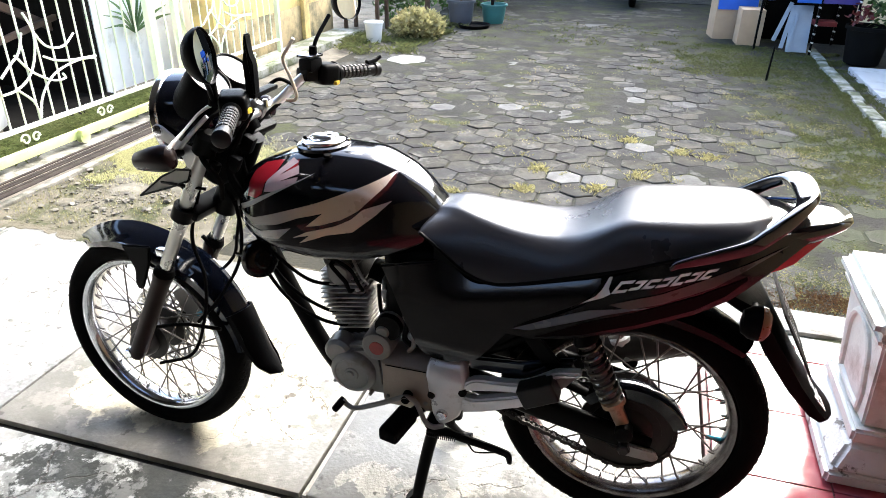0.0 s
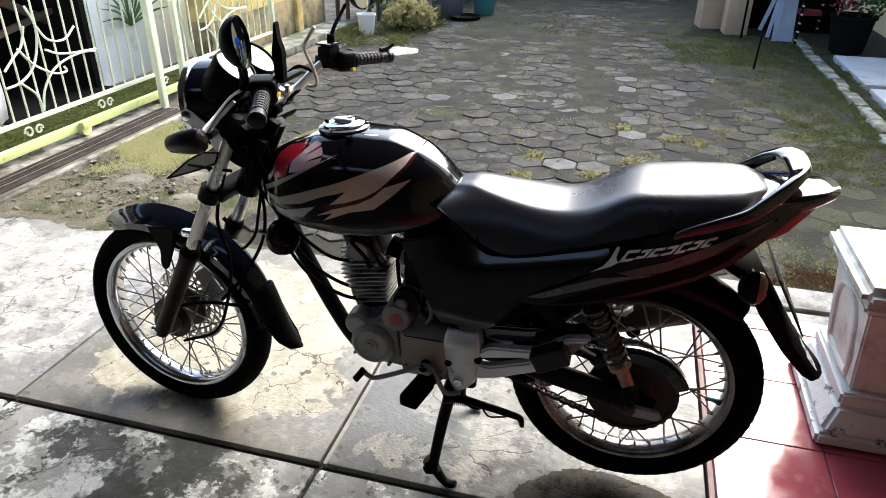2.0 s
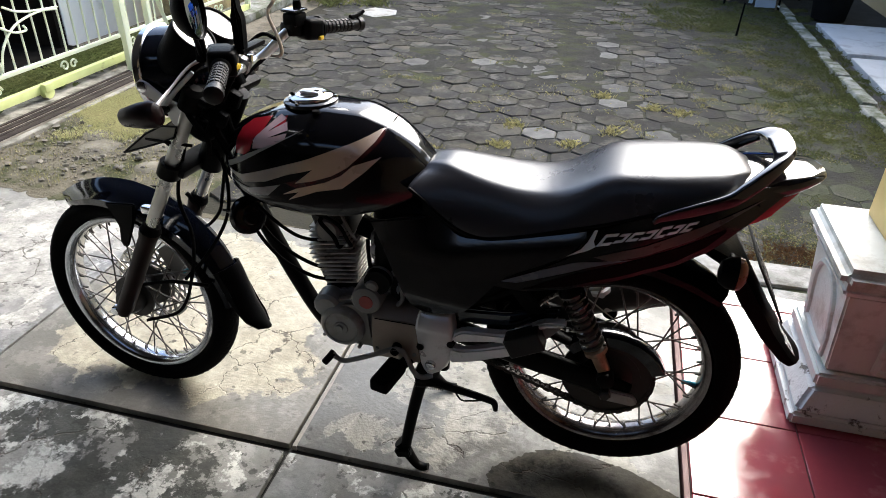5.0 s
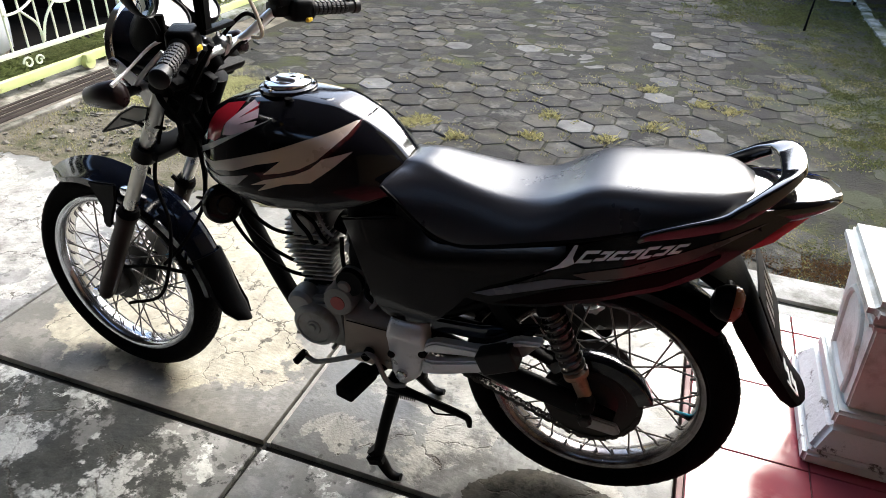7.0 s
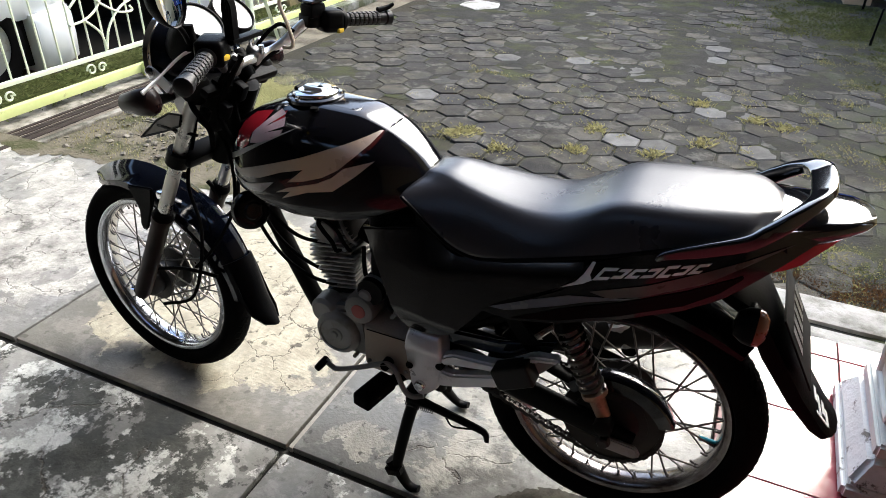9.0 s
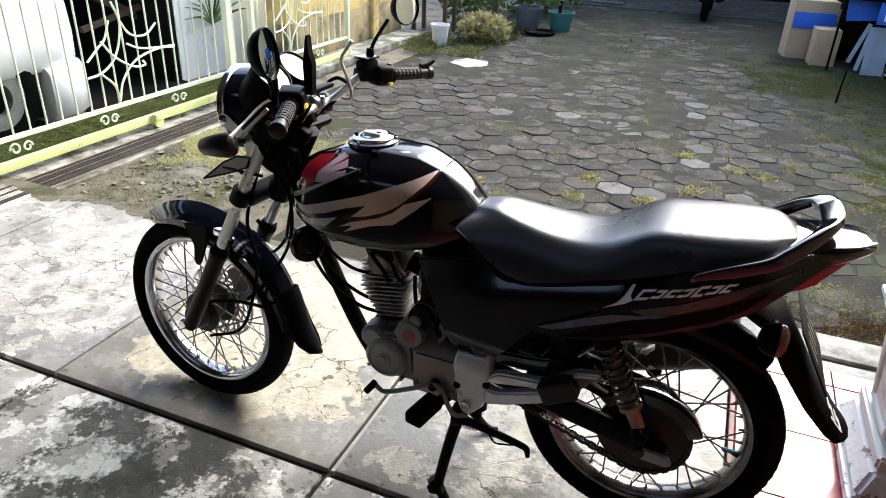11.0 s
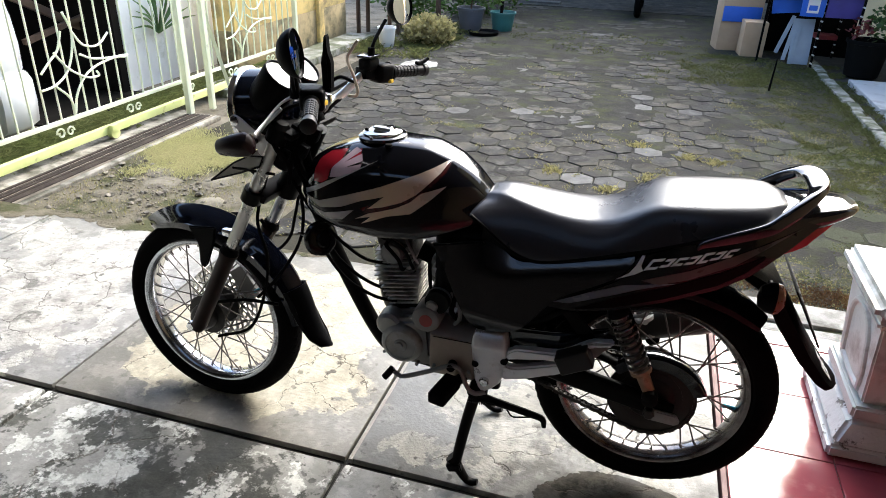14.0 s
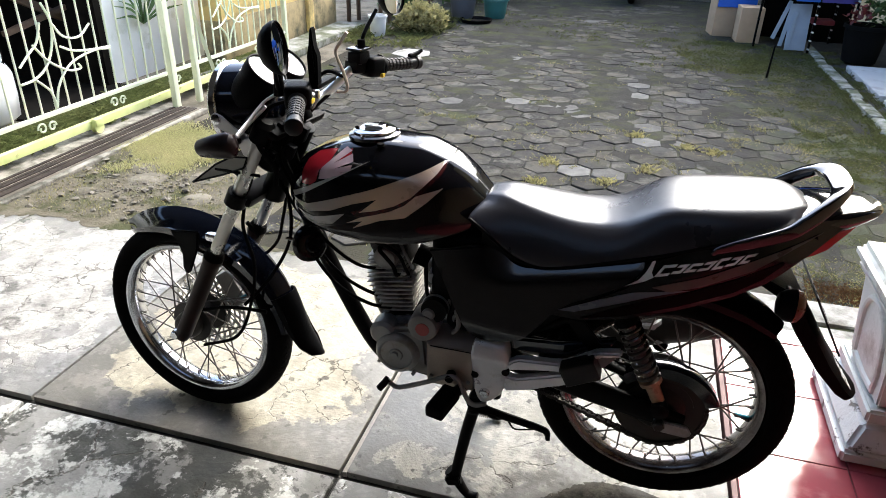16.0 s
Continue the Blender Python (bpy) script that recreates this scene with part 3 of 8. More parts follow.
def sheet(poly, fy, side=-1, thick=0.004, step=0.02, lift=0.0, k=0):
    """A curved sheet: an outline in x and z laid on the surface y = side * fy(x, z)."""
    if k:
        loop = [Vector((x, 0, z)) for x, z in poly]
        line = curve([*loop, loop[0]], k)[:-1]
        poly = [(q.x, q.z) for q in line]
    bm = B()
    bm.faces.new([bm.verts.new((x, 0, z)) for x, z in poly])
    xs, zs = [p[0] for p in poly], [p[1] for p in poly]
    for lo, hi, nrm, ax in ((min(xs), max(xs), (1, 0, 0), 0), (min(zs), max(zs), (0, 0, 1), 2)):
        t = math.ceil(lo / step) * step
        while t < hi:
            co = [0, 0, 0]
            co[ax] = t
            bmesh.ops.bisect_plane(bm, geom=[*bm.verts, *bm.edges, *bm.faces], plane_co=co, plane_no=nrm)
            t += step
    bmesh.ops.triangulate(bm, faces=[f for f in bm.faces if len(f.verts) > 4])
    for v in bm.verts:
        v.co.y = side * (fy(v.co.x, v.co.z) + lift)
    if thick:
        r = bmesh.ops.extrude_face_region(bm, geom=list(bm.faces))
        vs = [v for v in r["geom"] if isinstance(v, bmesh.types.BMVert)]
        bmesh.ops.translate(bm, verts=vs, vec=(0, -side * thick, 0))
    return bm


def lerp(x, xs, ys):
    return float(np.interp(x, xs, ys))


def smooth_lerp(x, xs, ys):
    """Interpolation with rounded corners."""
    h = (xs[-1] - xs[0]) / 30
    return sum(lerp(x + d * h, xs, ys) for d in (-1, -0.5, 0, 0.5, 1)) / 5


# ---- ground, walls and roof ----
def flat(x0, x1, y0, y1, z0, z1, bevel=0.006):
    return box(((x0 + x1) / 2, (y0 + y1) / 2, (z0 + z1) / 2), (x1 - x0, y1 - y0, z1 - z0), bevel)


ground = setting("ground", flat(-40, 40, -40, 60, -0.3, -0.045, 0), M_SOIL)

# the carport floor: cast panels with open joints
JX = [-3.2, -2.18, -1.16, -0.14, 0.875]
slab_bed = setting("slab_bed", flat(-3.2, 0.875, -4.2, 0.92, -0.044, -0.020, 0), M_JOINT)
for i in range(4):
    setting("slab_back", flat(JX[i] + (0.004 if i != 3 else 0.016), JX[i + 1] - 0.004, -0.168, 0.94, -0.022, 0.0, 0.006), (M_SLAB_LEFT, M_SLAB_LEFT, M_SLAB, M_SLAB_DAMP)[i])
    for y0, y1 in ((-1.5, -0.192), (-2.8, -1.508), (-4.2, -2.808)):
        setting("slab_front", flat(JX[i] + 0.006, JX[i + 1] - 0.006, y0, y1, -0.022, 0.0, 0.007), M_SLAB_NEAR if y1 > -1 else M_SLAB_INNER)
setting("joint_strip", flat(-0.136, -0.124, -0.168, 0.935, -0.022, -0.003, 0.002), M_JOINT_PALE)

# dark ragged patch on the panel beside the rear wheel
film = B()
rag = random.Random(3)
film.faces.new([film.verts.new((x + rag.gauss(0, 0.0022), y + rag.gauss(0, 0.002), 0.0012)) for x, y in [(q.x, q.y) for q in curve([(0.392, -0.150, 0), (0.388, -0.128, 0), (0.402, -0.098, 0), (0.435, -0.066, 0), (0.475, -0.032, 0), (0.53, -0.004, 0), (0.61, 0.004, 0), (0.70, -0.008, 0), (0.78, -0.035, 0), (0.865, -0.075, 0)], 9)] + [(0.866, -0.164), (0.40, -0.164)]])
setting("dark_film", film, M_DARK_CEMENT)

# threshold before the tiled porch
setting("threshold_strip", flat(0.90, 2.55, 1.06, 1.22, -0.04, -0.004, 0.008), M_SILL)
setting("threshold_edge", flat(0.90, 2.55, 0.955, 1.02, -0.04, -0.002, 0.006), M_SILL)
setting("tile_border", flat(0.879, 0.895, -4.2, 0.95, -0.044, 0.001, 0.003), mat("brick-red border", (0.16, 0.06, 0.05), (0.10, 0.045, 0.04), rough=0.6))
tile_bed = setting("porch_floor", flat(0.897, 2.60, -4.2, 0.952, -0.044, -0.004, 0), mat("grout", (0.10, 0.05, 0.045), rough=0.8))

# house behind and above the camera
# the roof leaves a slot open to the sky before the house
setting("carport_roof", flat(-4.2, 2.9, -1.75, 0.58, 2.62, 2.74, 0), M_ROOF)
setting("carport_roof_house", flat(-4.2, 2.9, -4.4, -2.2, 2.62, 2.74, 0), M_ROOF)
setting("carport_roof_end", flat(-4.2, -1.8, -2.2, -1.75, 2.62, 2.74, 0), M_ROOF)
setting("carport_roof_end_east", flat(0.9, 2.9, -2.2, -1.75, 2.62, 2.74, 0), M_ROOF)
setting("wall_house", flat(-4.2, 4.2, -4.4, -4.2, -0.3, 2.6, 0), M_HOUSE)
# unseen block, added to keep western light off the bike's near side
setting("wall_carport", flat(-3.45, -3.25, -4.2, -0.75, -0.3, 2.6, 0), M_HOUSE)
setting("wall_porch", flat(2.6, 2.75, -4.2, 0.2, -0.3, 2.6, 0), M_CREAM)

# terrace and the neighbour's wall at the far right
kerb_bed = setting("yard_kerb", flat(2.10, 2.30, 1.3, 9.5, -0.0448, -0.034, 0), M_SOIL)
setting("gutter_bed", flat(2.29, 2.46, 1.3, 9.5, -0.05, -0.036, 0), M_JOINT)
# near-black fill for the soil here, with the stall's shade in its colour
setting("stall_floor", flat(2.46, 3.22, 6.06, 9.5, -0.05, -0.0355, 0), M_JOINT)
for y0, y1 in ((1.3, 3.1), (3.13, 4.74), (4.87, 6.05)):
    setting("terrace", flat(2.385, 3.7, y0, y1, -0.05, 0.015, 0.012), M_TERRACE)
setting("wall_east", flat(3.22, 3.4, 5.2, 11.5, -0.05, 3.2, 0), M_CREAM)
setting("wall_east_near", flat(3.7, 3.9, 0.2, 5.2, 0, 3.2, 0), M_CREAM)

# the western boundary
setting("gate_sill", flat(-3.15, -2.672, -0.6, 2.78, -0.045, -0.008, 0.01), M_RIM_CEMENT)
setting("wall_west_dirty", flat(-3.25, -3.03, 3.98, 6.35, -0.05, 0.36, 0.004), M_YELLOW_DIRTY)
setting("wall_west", flat(-3.25, -3.033, 3.98, 6.35, 0.36, 1.25, 0.004), M_YELLOW)
setting("wall_west_pilaster", flat(-3.029, -2.985, 5.56, 5.68, 0.02, 1.25, 0.01), M_YELLOW)
setting("wall_west_white", flat(-3.75, -3.55, 3.18, 4.50, -0.05, 1.7, 0.004), mat("fresh whitewash", (0.93, 0.94, 0.95), (0.88, 0.90, 0.91), rough=0.6, scale=5, fine=60, bump=0.1, stain=(0.50, 0.52, 0.45), stain_scale=4, stain_at=0.68))
# near-black faces and floor sheet: the shed's shade is put into their colour
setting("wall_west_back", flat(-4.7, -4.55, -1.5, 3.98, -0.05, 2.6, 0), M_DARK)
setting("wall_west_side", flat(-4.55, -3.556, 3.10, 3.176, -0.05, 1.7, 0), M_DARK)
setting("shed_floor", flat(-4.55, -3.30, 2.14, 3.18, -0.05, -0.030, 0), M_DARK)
setting("wall_west_kerb", flat(-2.98, -2.66, 3.3, 6.3, -0.045, 0.03, 0.015), M_KERB)
# unseen cover, added only to keep skylight out of the shed
setting("shed_roof", flat(-4.7, -3.42, 2.16, 3.17, 1.55, 1.62, 0), M_BROWN)
setting("wall_south_west", flat(-4.7, -3.2, -1.7, -1.5, -0.05, 2.6, 0), M_HOUSE)

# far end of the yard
# closing wall, its unseen height set to keep sun off the far yard
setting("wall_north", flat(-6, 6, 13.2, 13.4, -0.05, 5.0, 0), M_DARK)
setting("far_paving", flat(-3.5, 2.1, 10.4, 13.2, -0.045, -0.012, 0), M_PAVER)
# unseen cover, added to darken the stall corner
setting("roof_east", flat(1.9, 4.4, 6.9, 12.5, 2.45, 2.56, 0), M_ROOF)


# ---- the motorcycle ----
bike = thing("motorcycle", (0, 0, 0), "black motorcycle with silver and dark red graphics on its centre stand", "motorcycle")
FX, FZ, RX, RZ = -0.638, 0.293, 0.637, 0.336


# wheels
def wheel(name, cx, cz, r_out, half, hub_r, hub_w, flange_l, flange_r, label, rim_mat):
    rim_p = [(0.234, -0.031), (0.239, -0.028), (0.236, -0.022), (0.226, -0.018), (0.220, -0.008), (0.220, 0.008),
             (0.226, 0.018), (0.236, 0.022), (0.239, 0.028), (0.234, 0.031), (0.226, 0.029), (0.220, 0.025), (0.2145, 0.014), (0.213, 0.006), (0.213, -0.006), (0.2145, -0.014),
             (0.220, -0.025), (0.226, -0.029)]
    rim = part(name, lathe(rim_p, (cx, 0, cz), n=72, closed=True), rim_mat, bike, label)
    t = []
    for i in range(17):
        w = math.pi * (i / 16 * 1.36 - 0.18)
        t.append((0.262 + (r_out - 0.262) * math.sin(w), -half * math.cos(w)))
    t = [(0.238, -0.024), *t, (0.238, 0.024)]
    bm = lathe(t, (cx, 0, cz), n=96, closed=True)
    part("tyre", bm, M_RUBBER, rim, "black rubber road tyre")
    # tread blocks along the shoulders
    bm = B()
    for s in (-1, 1):
        for j in range(72):
            w = 2 * math.pi * (j + (0.5 if s > 0 else 0)) / 72
            for off, rr in ((0.55, 0.0), (0.16, 0.0)):
                a = math.asin(off)
                q = Vector((0, s * half * off, 0.262 + (r_out - 0.262) * math.cos(a) - 0.0016))
                m = Matrix.Translation((cx, 0, cz)) @ Matrix.Rotation(w, 4, "Y") @ Matrix.Translation(q) @ Matrix.Rotation(-s * a * 0.9, 4, "X") @ Matrix.Rotation(s * 0.5, 4, "Z")
                box((0, 0, 0), (0.016, half * 0.30, 0.004), 0, m, bm)
    part("tread", bm, M_RUBBER, rim)
    hub = lathe([(0.012, -hub_w), (hub_r * 0.55, -hub_w), (hub_r * 0.6, -flange_l - 0.004), (hub_r, -flange_l - 0.003), (hub_r, -flange_l + 0.003), (hub_r * 0.62, -flange_l + 0.01),
                 (hub_r * 0.62, flange_r - 0.01), (hub_r, flange_r - 0.003), (hub_r, flange_r + 0.003), (hub_r * 0.6, flange_r + 0.005), (hub_r * 0.55, hub_w), (0.012, hub_w)], (cx, 0, cz), n=36)
    part("hub", hub, M_HUB, rim)
    # laced spokes: four kinds, nine each
    for s, fl in ((-1, flange_l), (1, flange_r)):
        for lean in (-1, 1):
            a0 = lean * 1.15
            p0 = Vector((hub_r * 0.92 * math.sin(-a0), s * fl, hub_r * 0.92 * math.cos(a0)))
            p1 = Vector((0, s * 0.006, 0.2135))
            me = mesh_of("spoke", tube([p0, p1], 0.0022, 6, 1), M_SPOKE)
            for j in range(9):
                w = 2 * math.pi * (j + {(-1, -1): 0.0, (-1, 1): 0.5, (1, -1): 0.25, (1, 1): 0.75}[(s, lean)]) / 9
                shared("spoke", me, Matrix.Translation((cx, 0, cz)) @ Matrix.Rotation(w, 4, "Y"), rim)
    nip = mesh_of("nipple", lathe([(0.0026, 0), (0.003, 0.011), (0.002, 0.013)], (0, 0, 0.202), "z", 8), M_SPOKE)
    for j in range(36):
        shared("nipple", nip, Matrix.Translation((cx, 0, cz)) @ Matrix.Rotation(2 * math.pi * j / 36, 4, "Y"), rim)
    return rim


FORK_LOW, FORK_TOP = Vector((FX + 0.018, 0, FZ + 0.0)), Vector((-0.300, 0, 0.925))
fdir = (FORK_TOP - FORK_LOW).normalized()
HEAD = FORK_LOW + fdir * 0.50 + Vector((0.035, 0, 0))
STEER = Matrix.Translation(HEAD) @ Matrix.Rotation(radians(-4.0), 4, fdir) @ Matrix.Translation(-HEAD)
fw = wheel("front_wheel", FX, FZ, 0.293, 0.042, 0.062, 0.055, 0.035, 0.035, "spoked front wheel with a polished rim", M_RIM)
# front brake disc with holes, on the far side, and the speedometer drive on the near side
disc = lathe([(0.058, 0.046), (0.068, 0.046), (0.068, 0.050), (0.058, 0.050)], (FX, 0, FZ), n=48, closed=True)
for ra, rb in ((0.080, 0.086), (0.097, 0.103), (0.112, 0.119)):
    lathe([(ra, 0.046), (rb, 0.046), (rb, 0.050), (ra, 0.050)], (FX, 0, FZ), n=48, closed=True, bm=disc)
for ring, (rc, ln) in enumerate(((0.074, 0.016), (0.0915, 0.015), (0.1075, 0.013))):
    for j in range(24):
        a = 2 * math.pi * (j + 0.33 * ring) / 24
        m = Matrix.Translation((FX, 0.048, FZ)) @ Matrix.Rotation(a, 4, "Y") @ Matrix.Translation((0, 0, rc))
        box((0, 0, 0), (0.009 if ring else 0.006, 0.004, ln), 0, m @ Matrix.Rotation(0.5, 4, "Y"), disc)
part("brake_disc", disc, M_FORK, fw, "drilled steel brake disc")
dust = lathe([(0.02, -0.078), (0.030, -0.076), (0.038, -0.066), (0.040, -0.048), (0.02, -0.046)], (FX, 0, FZ), n=36)
part("speedometer_drive", dust, M_HUB, fw)
part("caliper", box((FX + 0.085, 0.062, FZ + 0.085), (0.06, 0.05, 0.11), 0.012, Matrix.Rotation(radians(-35), 4, "Y")), M_ALU_DULL, bike, "grey cast brake caliper")
part("axle_nut", lathe([(0.012, -0.118), (0.014, -0.112), (0.014, -0.10)], (FX, 0, FZ), n=6), M_CHROME, bike)
for cx, cz, w, wh in ((FX, FZ, radians(58), fw),):
    m = Matrix.Translation((cx, 0, cz)) @ Matrix.Rotation(w, 4, "Y")
    part("valve", tube([m @ Vector((0, 0, 0.214)), m @ Vector((0, -0.006, 0.180))], [0.004, 0.0055], 8, 1), M_TEAL, wh, "valve stem with a teal cap")

# fork
for s in (-1, 1):
    y = s * 0.098
    off = Vector((0, y, 0))
    part("fork_leg", tube([FORK_LOW + fdir * 0.27 + off, FORK_TOP - fdir * 0.03 + off], 0.0165, 16, 1), M_FORK, bike, "steel fork tube")
    part("fork_cap", tube([FORK_TOP - fdir * 0.045 + off, FORK_TOP - fdir * 0.002 + off, FORK_TOP + fdir * 0.008 + off], [0.026, 0.026, 0.014], 16, 1), M_FRAME, bike, "black fork cap")
    sl = part("fork_slider", tube([FORK_LOW - fdir * 0.014 + off, FORK_LOW + fdir * 0.006 + off, FORK_LOW + fdir * 0.27 + off, FORK_LOW + fdir * 0.285 + off, FORK_LOW + fdir * 0.30 + off],
                                  [0.017, 0.022, 0.0225, 0.026, 0.025], 16, 1), M_SLIDER, bike, "worn dark fork slider")
    part("dust_seal", tube([FORK_LOW + fdir * 0.295 + off, FORK_LOW + fdir * 0.315 + off], [0.0265, 0.021], 16, 1), M_RUBBER, sl)
    part("fork_clamp", tube([FORK_LOW + fdir * 0.475 + off, FORK_LOW + fdir * 0.51 + off], 0.027, 16, 1), M_FRAME, bike)
low_c = FORK_LOW + fdir * 0.492
part("lower_triple_clamp", box(low_c + Vector((0.015, 0, 0)), (0.052, 0.205, 0.026), 0.009, Matrix.Rotation(radians(26), 4, "Y")), M_FRAME, bike)
top_c = FORK_TOP - fdir * 0.012
part("upper_triple_clamp", box(top_c + Vector((0.012, 0, -0.004)), (0.060, 0.225, 0.022), 0.010, Matrix.Rotation(radians(26), 4, "Y")), M_BLACK, bike)
part("steering_head", tube([low_c + Vector((0.035, 0, -0.02)), top_c + Vector((0.04, 0, -0.01))], 0.032, 18, 1), M_FRAME, bike)

# front mudguard
def guard(cx, cz, r, a0, a1, wfun, drop, n=30, thick=0.003, peak=0.0):
    """A curved mudguard over a wheel; angles from straight up, forward negative."""
    bm = B()
    rings = []
    for i in range(n + 1):
        a = a0 + (a1 - a0) * i / n
        w, rr, dd = wfun(i / n), r(i / n), drop(i / n)
        ring = []
        prof = [(-1.0, -dd), (-0.985, -dd * 0.55), (-0.90, -0.022), (-0.70, -0.008), (-0.38, 0.003), (0, 0.008), (0.38, 0.003), (0.70, -0.008), (0.90, -0.022), (0.985, -dd * 0.55), (1.0, -dd)]
        prof = [(u, h - peak * min(abs(u), 0.7)) for u, h in prof]
        prof = prof + [(u * 0.94, h - thick) for u, h in prof[::-1]]
        for u, h in prof:
            q = rr + h
            ring.append(bm.verts.new((cx + q * math.sin(a), u * w, cz + q * math.cos(a))))
        rings.append(ring)
    skin(bm, rings)
    return bm


fender = part("front_mudguard", guard(FX, FZ, lambda t: 0.327 + 0.012 * t, radians(-38), radians(84), lambda t: lerp(t, [0, 0.04, 0.15, 0.35, 0.6, 1], [0.010, 0.028, 0.046, 0.058, 0.056, 0.042]),
              lambda t: lerp(t, [0, 0.1, 0.35, 0.5, 0.62, 1], [0.010, 0.030, 0.045, 0.055, 0.04, 0.03]), peak=0.018), M_BLUE_GLOSS, bike, "glossy blue-black front mudguard")
for s in (-1, 1):
    part("mudguard_side_flap", plate([(-0.650, 0.588), (-0.555, 0.600), (-0.566, 0.545), (-0.598, 0.472), (-0.614, 0.464), (-0.622, 0.482), (-0.617, 0.525), (-0.632, 0.560)], s * 0.054, s * 0.063, 0.004), M_BLACK, fender)
part("mud_flap", guard(FX, FZ, lambda t: 0.344 + 0.050 * t ** 4, radians(64), radians(94), lambda t: lerp(t, [0, 0.6, 0.88, 1], [0.045, 0.045, 0.042, 0.026]), lambda t: lerp(t, [0, 1], [0.045, 0.020])), M_BLACK, fender, "black plastic mud flap")
for s in (-1, 1):
    part("mudguard_stay", tube([(-0.500, s * 0.07, 0.585), (-0.475, s * 0.082, 0.545), (-0.50, s * 0.09, 0.52)], 0.006, 8, 3), M_FRAME, fender)
    part("mudguard_stay", tube([(-0.58, s * 0.085, 0.37), (-0.47, s * 0.075, 0.40), (-0.37, s * 0.06, 0.40)], 0.005, 8, 3), M_FRAME, fender)
part("mudguard_bolt", box((-0.505, -0.07, 0.598), (0.035, 0.02, 0.022), 0.006), M_CHROME, fender)

STEER = Matrix.Identity(4)
rw = wheel("rear_wheel", RX, RZ, 0.298, 0.048, 0.078, 0.065, 0.040, 0.045, "spoked rear wheel with a dull brownish steel rim", M_RIM_DULL)
m = Matrix.Translation((RX, 0, RZ)) @ Matrix.Rotation(radians(98), 4, "Y")
part("valve", tube([m @ Vector((0, 0, 0.214)), m @ Vector((0, -0.006, 0.180))], [0.004, 0.0055], 8, 1), M_TEAL, rw, "valve stem with a teal cap")

# headlamp and instruments
HL = Vector((-0.425, 0, 0.935))
hd = Matrix.Rotation(radians(-98), 4, "Y")
shell = part("headlamp_shell", lathe([(0.02, -0.125), (0.055, -0.115), (0.082, -0.085), (0.095, -0.045), (0.099, 0.0)], HL, "z", 40, turn=hd.to_3x3()), M_BLUE_GLOSS, bike, "glossy blue-black headlamp shell")
part("headlamp_rim", lathe([(0.099, 0.0), (0.104, 0.004), (0.105, 0.016), (0.100, 0.022), (0.094, 0.024), (0.094, 0.0)], HL, "z", 40, closed=True, turn=hd.to_3x3()), M_CHROME, shell, "chrome headlamp rim")
part("headlamp_glass", lathe([(0.0, 0.04), (0.04, 0.037), (0.075, 0.029), (0.094, 0.018)], HL, "z", 40, turn=hd.to_3x3()), M_LENS, shell, "clear headlamp glass")
for s in (-1, 1):
    br = part("headlamp_bracket", plate([(-0.440, 0.936), (-0.426, 0.946), (-0.410, 0.940), (-0.374, 0.912), (-0.331, 0.896), (-0.334, 0.880), (-0.352, 0.848), (-0.366, 0.850), (-0.376, 0.876), (-0.404, 0.900), (-0.436, 0.916)], s * 0.104, s * 0.108, 0.002), M_BAR, bike, "bare steel headlamp bracket")
    part("bracket_bolt", lathe([(0.012, 0), (0.012, 0.008), (0.006, 0.011)], (-0.424, s * 0.105, 0.930), "y", 12, turn=Matrix.Rotation(radians(180 if s < 0 else 0), 3, "Z")), M_CHROME, br)
for s in (-1, 1):
    gc = Vector((-0.322, s * 0.050, 1.030))
    gd = Matrix.Rotation(radians(40), 3, "Y")
    g = part("gauge_pod", lathe([(0.022, -0.115), (0.038, -0.100), (0.047, -0.060), (0.0495, 0.006), (0.0485, 0.011), (0.046, 0.011), (0.0455, 0.004)], gc, "z", 36, turn=gd), M_BLACK, bike, "black round instrument pod")
    part("dial", lathe([(0.0, 0.0085), (0.030, 0.0078), (0.0452, 0.006)], gc, "z", 36, turn=gd), M_DIAL, g, "white instrument face under clear glass")
    bm = B()
    for j in range(9):
        a = radians(-130 + 260 * j / 8)
        q = gc + gd @ Vector((-0.034 * math.cos(a), 0.034 * math.sin(a), 0.0072))
        box(q, (0.003, 0.003, 0.0008), 0, None, bm)
    part("dial_mark", bm, M_BLACK, g)
part("gauge_bridge", box((-0.355, 0, 0.985), (0.075, 0.075, 0.045), 0.016, Matrix.Rotation(radians(40), 4, "Y"), seg=4), M_CHROME, bike, "bright instrument bridge between the pods")

